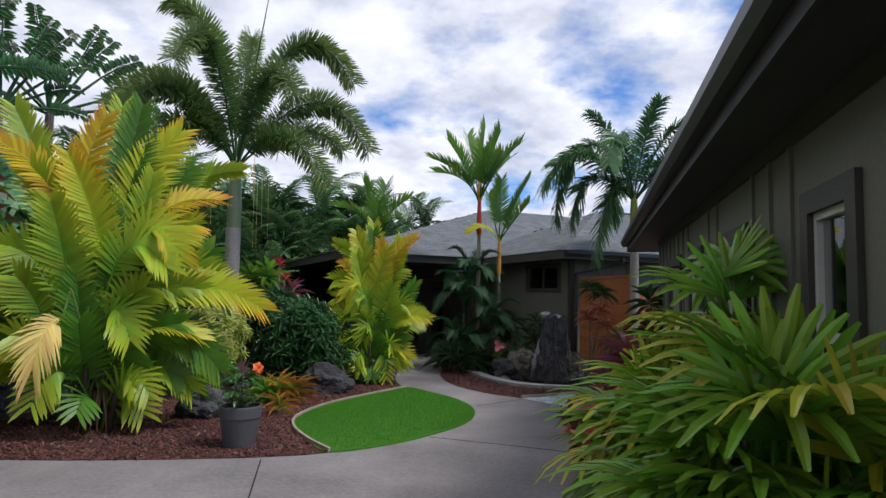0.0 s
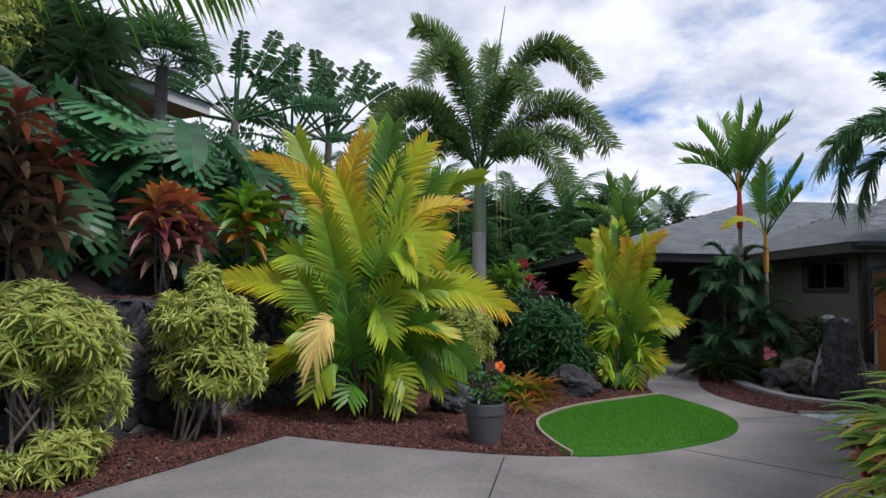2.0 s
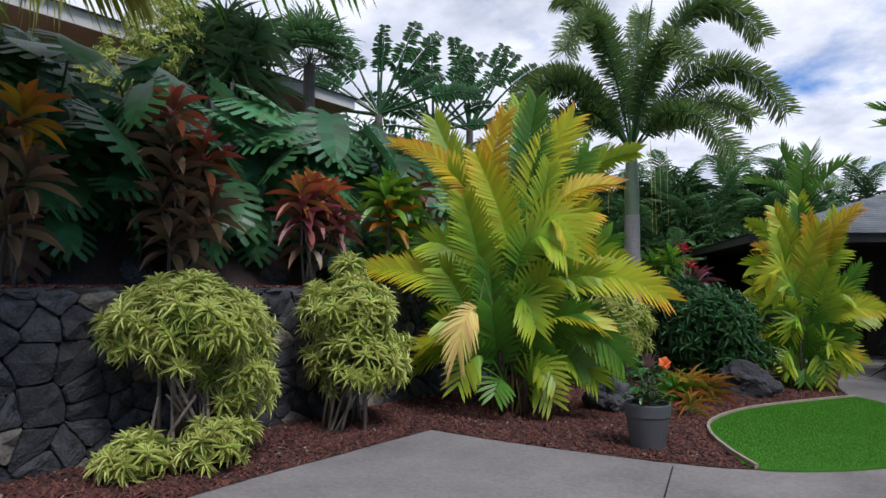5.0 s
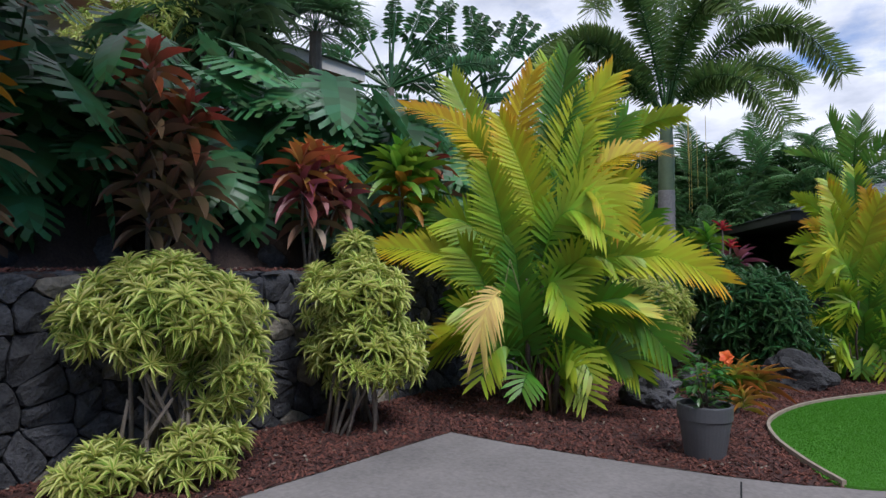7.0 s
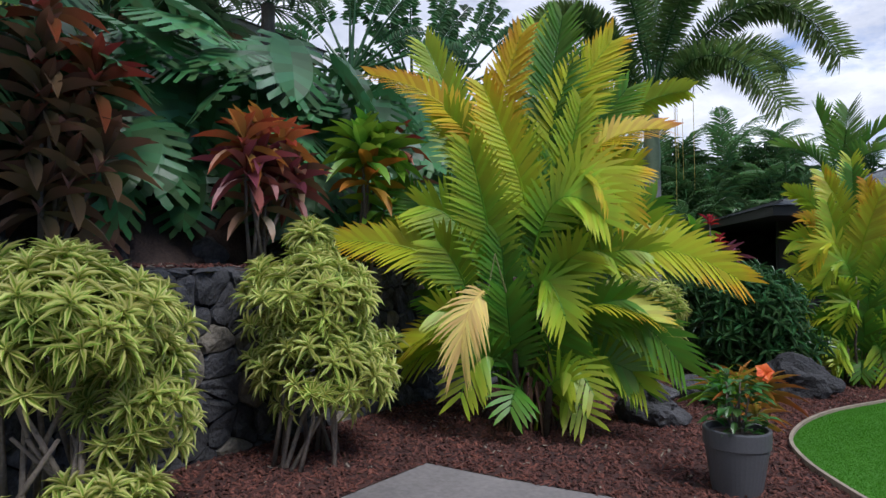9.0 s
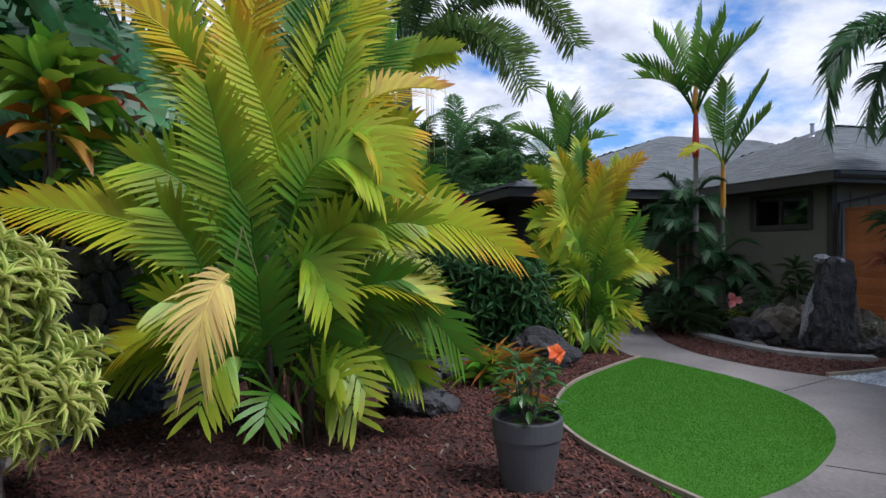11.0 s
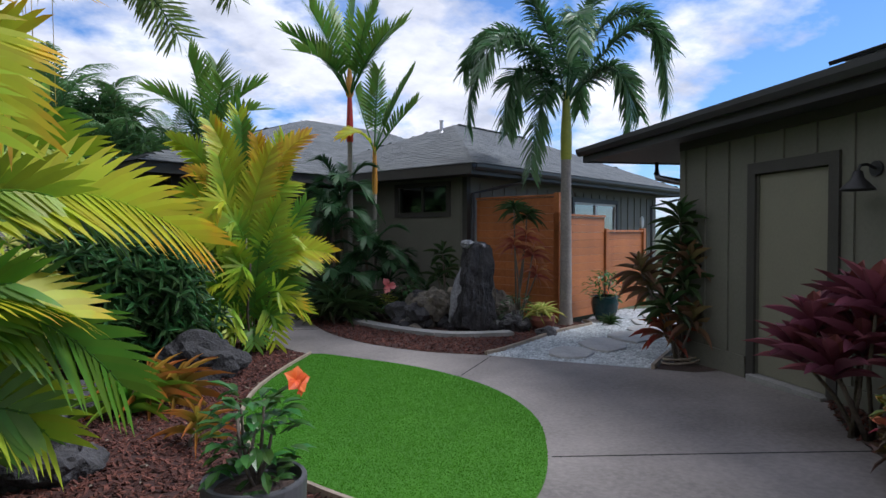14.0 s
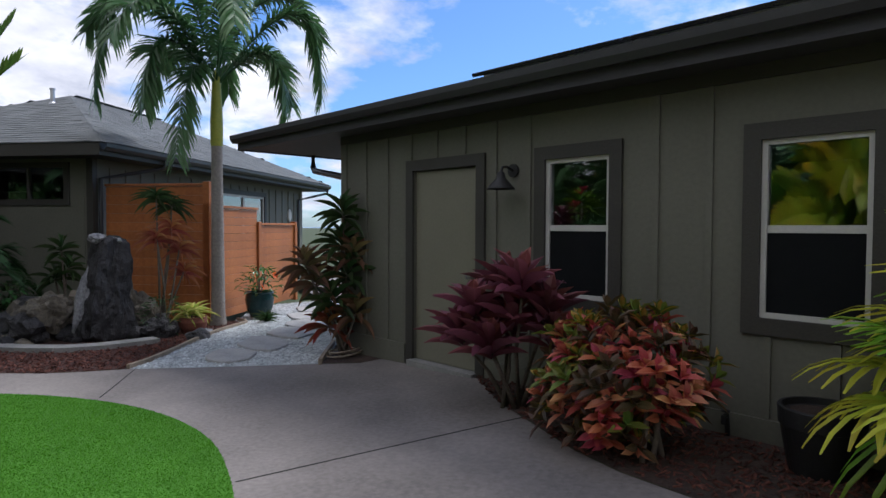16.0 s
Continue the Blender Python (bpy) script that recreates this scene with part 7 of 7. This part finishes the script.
leafy("fern_shrub", (2.6, 12.4, -0.08), "small grey-green shrub beside the fountain", 240, 0.32, 0.55, 0.09, 0.02, L_BUSH, 8)

rnd = random.Random(31)
for i in range(10):
    y = 0.9 + 0.8 * i + rnd.uniform(-0.2, 0.2)
    sz = rnd.uniform(0.16, 0.26)
    ob = part("boulder", rock_mesh("boulder", 120 + i, (0.17, sz, sz * 0.85), LAVA, 3), LAVA, None, "", Matrix.Translation((-6.36 + rnd.uniform(-0.05, 0.05), y, WTOP + 0.12)))
    tagged(ob, "dark boulder in the upper tier of the bank", "rock", "terrace boulders")

# ---- upper neighbour house ----
up = new("upper_house")
up.matrix_world = Matrix.Translation((-13.2, 3.0, 3.2))
tagged(up, "cream neighbour house with peach eaves on the slope", "house", "", "structure")
part("wall", boxes((-5.0, -8.0, -0.5, 0, 8.0, 2.95)), CREAM, up)
part("soffit", boxes((-5.5, -8.6, 2.96, 1.35, 8.6, 3.0)), PEACH, up)
part("fascia", boxes((1.351, -8.6, 2.94, 1.40, 8.6, 3.22), (-5.5, 8.601, 2.94, 1.40, 8.65, 3.22)), CREAM, up)
bm = bmesh.new()
q = [bm.verts.new(c) for c in ((1.5, -8.7, 3.22), (1.5, 8.75, 3.22), (-5.6, 8.75, 3.22), (-5.6, -8.7, 3.22), (-2.0, -5.0, 4.3), (-2.0, 5.0, 4.3))]
for f in ((0, 1, 5, 4), (1, 2, 5), (2, 3, 4, 5), (3, 0, 4), (3, 2, 1, 0)):
    bm.faces.new([q[k] for k in f])
part("roof", bm, SHINGLE, up)

# ---- stepping stones ----
rnd = random.Random(3)
for i, (x, y, a, b) in enumerate([(2.21, 10.29, 0.40, 0.28), (2.95, 10.62, 0.52, 0.30), (3.72, 11.0, 0.46, 0.30), (4.40, 11.40, 0.46, 0.32), (5.0, 12.1, 0.45, 0.3), (5.7, 12.7, 0.45, 0.3)]):
    n = 11
    vs = []
    for z, k in ((-0.02, 1.0), (0.036, 1.0), (0.044, 0.96)):
        vs += [(math.cos(j * 6.283 / n + 0.3) * a * k * (1 + 0.12 * math.sin(j * 3.7 + i)), math.sin(j * 6.283 / n + 0.3) * b * k * (1 + 0.12 * math.cos(j * 2.3 + i)), z) for j in range(n)]
    fs = [(r * n + j, r * n + (j + 1) % n, (r + 1) * n + (j + 1) % n, (r + 1) * n + j) for r in range(2) for j in range(n)] + [tuple(2 * n + j for j in range(n))]
    ob = part("stepping_stone", mesh_of("stepping_stone", vs, fs, STEPPING), STEPPING, None, "", pose(x, y, gz(x, y), 0, 0, 60))
    tagged(ob, "flat irregular grey flagstone set in gravel", "stepping stone", "stepping stones")

# ---- lawn blades, bark chips, gravel ----
def scatter(name, label, poly, n, seed, make, mat, parent_kind="stuff", shape=None, near=None):
    rnd = random.Random(seed)
    xs, ys = [p[0] for p in poly], [p[1] for p in poly]
    pts = []
    tries = 0
    while len(pts) < n and tries < n * 6:
        tries += 1
        x, y = rnd.uniform(min(xs), max(xs)), rnd.uniform(min(ys), max(ys))
        if inside(x, y, poly):
            pts.append((x, y))
    vs, fs, uv = [], [], []
    for x, y in pts:
        a, b, c = make(rnd, x, y, gz(x, y), len(vs))
        vs += a
        fs += b
        uv += c
    ob = part(name, mesh_of(name, vs, fs, mat, uv), mat, None)
    return tagged(ob, label, name.replace("_", " "), "", parent_kind)


def grass_blade(rnd, x, y, z, k):
    a, h, w = rnd.uniform(0, 6.28), rnd.uniform(0.006, 0.011), 0.0030
    dx, dy = math.cos(a) * w, math.sin(a) * w
    lx, ly = rnd.gauss(0, 0.008), rnd.gauss(0, 0.008)
    z += 0.018
    return [(x - dx, y - dy, z), (x + dx, y + dy, z), (x + lx, y + ly, z + h)], [(k, k + 1, k + 2)], [(0, 0), (0, 0), (0.8, 0)]


def bark(rnd, x, y, z, k):
    a, ln, w, h = rnd.uniform(0, 6.28), rnd.uniform(0.008, 0.034), rnd.uniform(0.004, 0.012), rnd.uniform(0.003, 0.010)
    c, s, t = math.cos(a), math.sin(a), rnd.uniform(-0.012, 0.012)
    z += 0.004 + abs(t)
    q = [(-ln, -w, -t), (ln, -w, t), (ln, w, t), (-ln, w, -t)]
    v = [(x + c * p - s * r, y + s * p + c * r, z + d) for p, r, d in q] + [(x + c * p * 0.8 - s * r * 0.8, y + s * p * 0.8 + c * r * 0.8, z + d + h) for p, r, d in q]
    return v, [(k + 4, k + 5, k + 6, k + 7)] + [(k + j, k + (j + 1) % 4, k + 4 + (j + 1) % 4, k + 4 + j) for j in range(4)], [(0.5, 0)] * 8


def pebble(rnd, x, y, z, k):
    r = rnd.uniform(0.012, 0.028)
    v = [(x + r * rnd.uniform(0.7, 1.2), y, z + r * 0.2), (x, y + r * rnd.uniform(0.7, 1.2), z + r * 0.3), (x - r, y, z + r * 0.2), (x, y - r, z + r * 0.3), (x + r * 0.2, y, z + r * rnd.uniform(0.5, 0.9))]
    return v, [(k, k + 1, k + 4), (k + 1, k + 2, k + 4), (k + 2, k + 3, k + 4), (k + 3, k, k + 4)], [(0.5, 0)] * 5


def island_vary(mat, lo, hi):
    m = mat.copy()
    nt = m.node_tree
    geo, hsv, rg = nt.nodes.new("ShaderNodeNewGeometry"), nt.nodes.new("ShaderNodeHueSaturation"), nt.nodes.new("ShaderNodeMapRange")
    p = nt.nodes["Principled BSDF"]
    src = p.inputs["Base Color"].links[0].from_socket
    rg.inputs[3].default_value, rg.inputs[4].default_value = lo, hi
    nt.links.new(geo.outputs["Random Per Island"], rg.inputs[0])
    nt.links.new(rg.outputs[0], hsv.inputs["Value"])
    nt.links.new(src, hsv.inputs["Color"])
    nt.links.new(hsv.outputs[0], p.inputs["Base Color"])
    return m


CHIPS = island_vary(CHIP, 0.4, 1.6)
PEBBLES = island_vary(GRAVEL, 0.6, 1.3)
scatter("grass", "short bright green clipped grass blades", LAWN, 170000, 1, grass_blade, L_TURF)
BED_NEAR = BED_EDGE + LAWN_LEFT[1:] + [(-1.6, 13), (-4.4, 13), (-5.4, 9), (-5.4, 1.2)]
scatter("bark_mulch", "shredded reddish bark chips", BED_NEAR, 30000, 2, bark, CHIPS)
scatter("leaf_litter", "pale dry flecks among the mulch", BED_NEAR, 420, 12, bark, PALE_CANE)


def terrace_litter(rnd, x, y, z, k):
    return bark(rnd, x, y, WTOP + rnd.uniform(0.0, 0.02), k)


scatter("leaf_litter", "brown leaf litter along the wall top", [(-6.3, 0.6), (-5.5, 0.6), (-5.5, 8.8), (-6.3, 8.8)], 2600, 13, terrace_litter, CHIPS)
scatter("leaf_litter", "pale dry leaves along the wall top", [(-6.2, 0.6), (-5.5, 0.6), (-5.5, 8.8), (-6.2, 8.8)], 260, 14, terrace_litter, PALE_CANE)
scatter("bark_mulch", "bark chips in the fountain bed", PATH_R[::-1] + [(1.5, 10.85), (2.62, 11.6), (3.55, 12.15), (3.9, 12.4), (3.6, 12.9), (2.0, 12.2), (0.6, 13.4), (0.2, 14.6)], 4000, 3, bark, CHIPS)
scatter("bark_mulch", "dark bark bits along the garage", [(2.8, 7.3), (2.10, 6.60), (1.42, 5.64), (1.15, 4.84), (1.0, 4.0), (2.1, 4.0)], 1500, 4, bark, CHIPS)
scatter("gravel", "pale crushed gravel stones", GRAVEL_AREA, 16000, 5, pebble, PEBBLES)


# ---- stones of the retaining wall ----
def wall_stones(y0, y1, z0, z1, spacing, seed):
    """Voronoi cells on the wall's face, each a domed stone with its own rough face."""
    rnd = random.Random(seed)
    seeds = []
    ny, nz = int((y1 - y0) / spacing), max(1, int((z1 - z0) / (spacing * 0.92)))
    for i in range(-1, ny + 1):
        for j in range(-1, nz + 1):
            seeds.append((y0 + (i + 0.5 + (0.5 if j % 2 else 0) + rnd.uniform(-0.42, 0.42)) * spacing, z0 + (j + 0.5 + rnd.uniform(-0.4, 0.4)) * (z1 - z0) / nz))
    seeds = [q for q in seeds if rnd.random() > 0.22]
    for i, (sy, sz) in enumerate(seeds):
        if not (y0 - 0.1 < sy < y1 + 0.1 and z0 - 0.1 < sz < z1 + 0.1):
            continue
        poly = [(y0, z0), (y1, z0), (y1, z1), (y0, z1)]
        for j, (ty, tz) in enumerate(seeds):
            if i == j or abs(ty - sy) > spacing * 4 or abs(tz - sz) > spacing * 4:
                continue
            my, mz, ny_, nz_ = (sy + ty) / 2, (sz + tz) / 2, ty - sy, tz - sz
            out = []
            for k in range(len(poly)):
                p, q = poly[k], poly[(k + 1) % len(poly)]
                a = (p[0] - my) * ny_ + (p[1] - mz) * nz_
                b = (q[0] - my) * ny_ + (q[1] - mz) * nz_
                if a <= 0:
                    out.append(p)
                if (a < 0 < b) or (b < 0 < a):
                    t = a / (a - b)
                    out.append((p[0] + (q[0] - p[0]) * t, p[1] + (q[1] - p[1]) * t))
            poly = out
            if len(poly) < 3:
                break
        if len(poly) < 3:
            continue
        cy, cz = sum(p[0] for p in poly) / len(poly), sum(p[1] for p in poly) / len(poly)
        # corners are cut twice so that the outline is rounded
        for _ in range(1):
            poly = [c for k in range(len(poly)) for c in ((poly[k][0] * 0.86 + poly[(k + 1) % len(poly)][0] * 0.14, poly[k][1] * 0.86 + poly[(k + 1) % len(poly)][1] * 0.14),
                                                          (poly[k][0] * 0.14 + poly[(k + 1) % len(poly)][0] * 0.86, poly[k][1] * 0.14 + poly[(k + 1) % len(poly)][1] * 0.86))]
        # wavering outline: each side is broken once and pushed in or out
        ring = []
        for k, p in enumerate(poly):
            q = poly[(k + 1) % len(poly)]
            for c in (p, ((p[0] + q[0]) / 2, (p[1] + q[1]) / 2)):
                h = Vector((c[0] * 7.0, c[1] * 7.0, 2.0))
                ring.append((c[0] + 0.030 * noise.noise(h), c[1] + 0.030 * noise.noise(h + Vector((9, 4, 0)))))
        poly = ring
        n, vs, fs = len(poly), [], []
        bulge = rnd.uniform(0.015, 0.045)
        for k, (dep, sc) in enumerate(((-0.05, 0.95), (0.0, 0.975), (bulge * 0.75, 0.90), (bulge, 0.5))):
            for (py, pz) in poly:
                yy, zz = (py - cy) * sc, (pz - cz) * sc
                vs.append((dep + (0.05 * noise.noise(Vector((py * 5, pz * 5, i))) if k > 1 else 0), yy, zz))
        vs.append((bulge * 1.05, 0, 0))
        for r in range(3):
            for k in range(n):
                fs.append((r * n + k, r * n + (k + 1) % n, (r + 1) * n + (k + 1) % n, (r + 1) * n + k))
        fs += [(3 * n + k, 3 * n + (k + 1) % n, 4 * n) for k in range(n)]
        m = LAVA_TAN if rnd.random() < 0.12 else LAVA
        part("stone", mesh_of("stone", vs, fs, m, smooth=False), m, wall_l, "", Matrix.Translation((0, cy, cz)))


wall_stones(0.6, 9.0, 0.0, WTOP - 0.01, 0.22, 8)
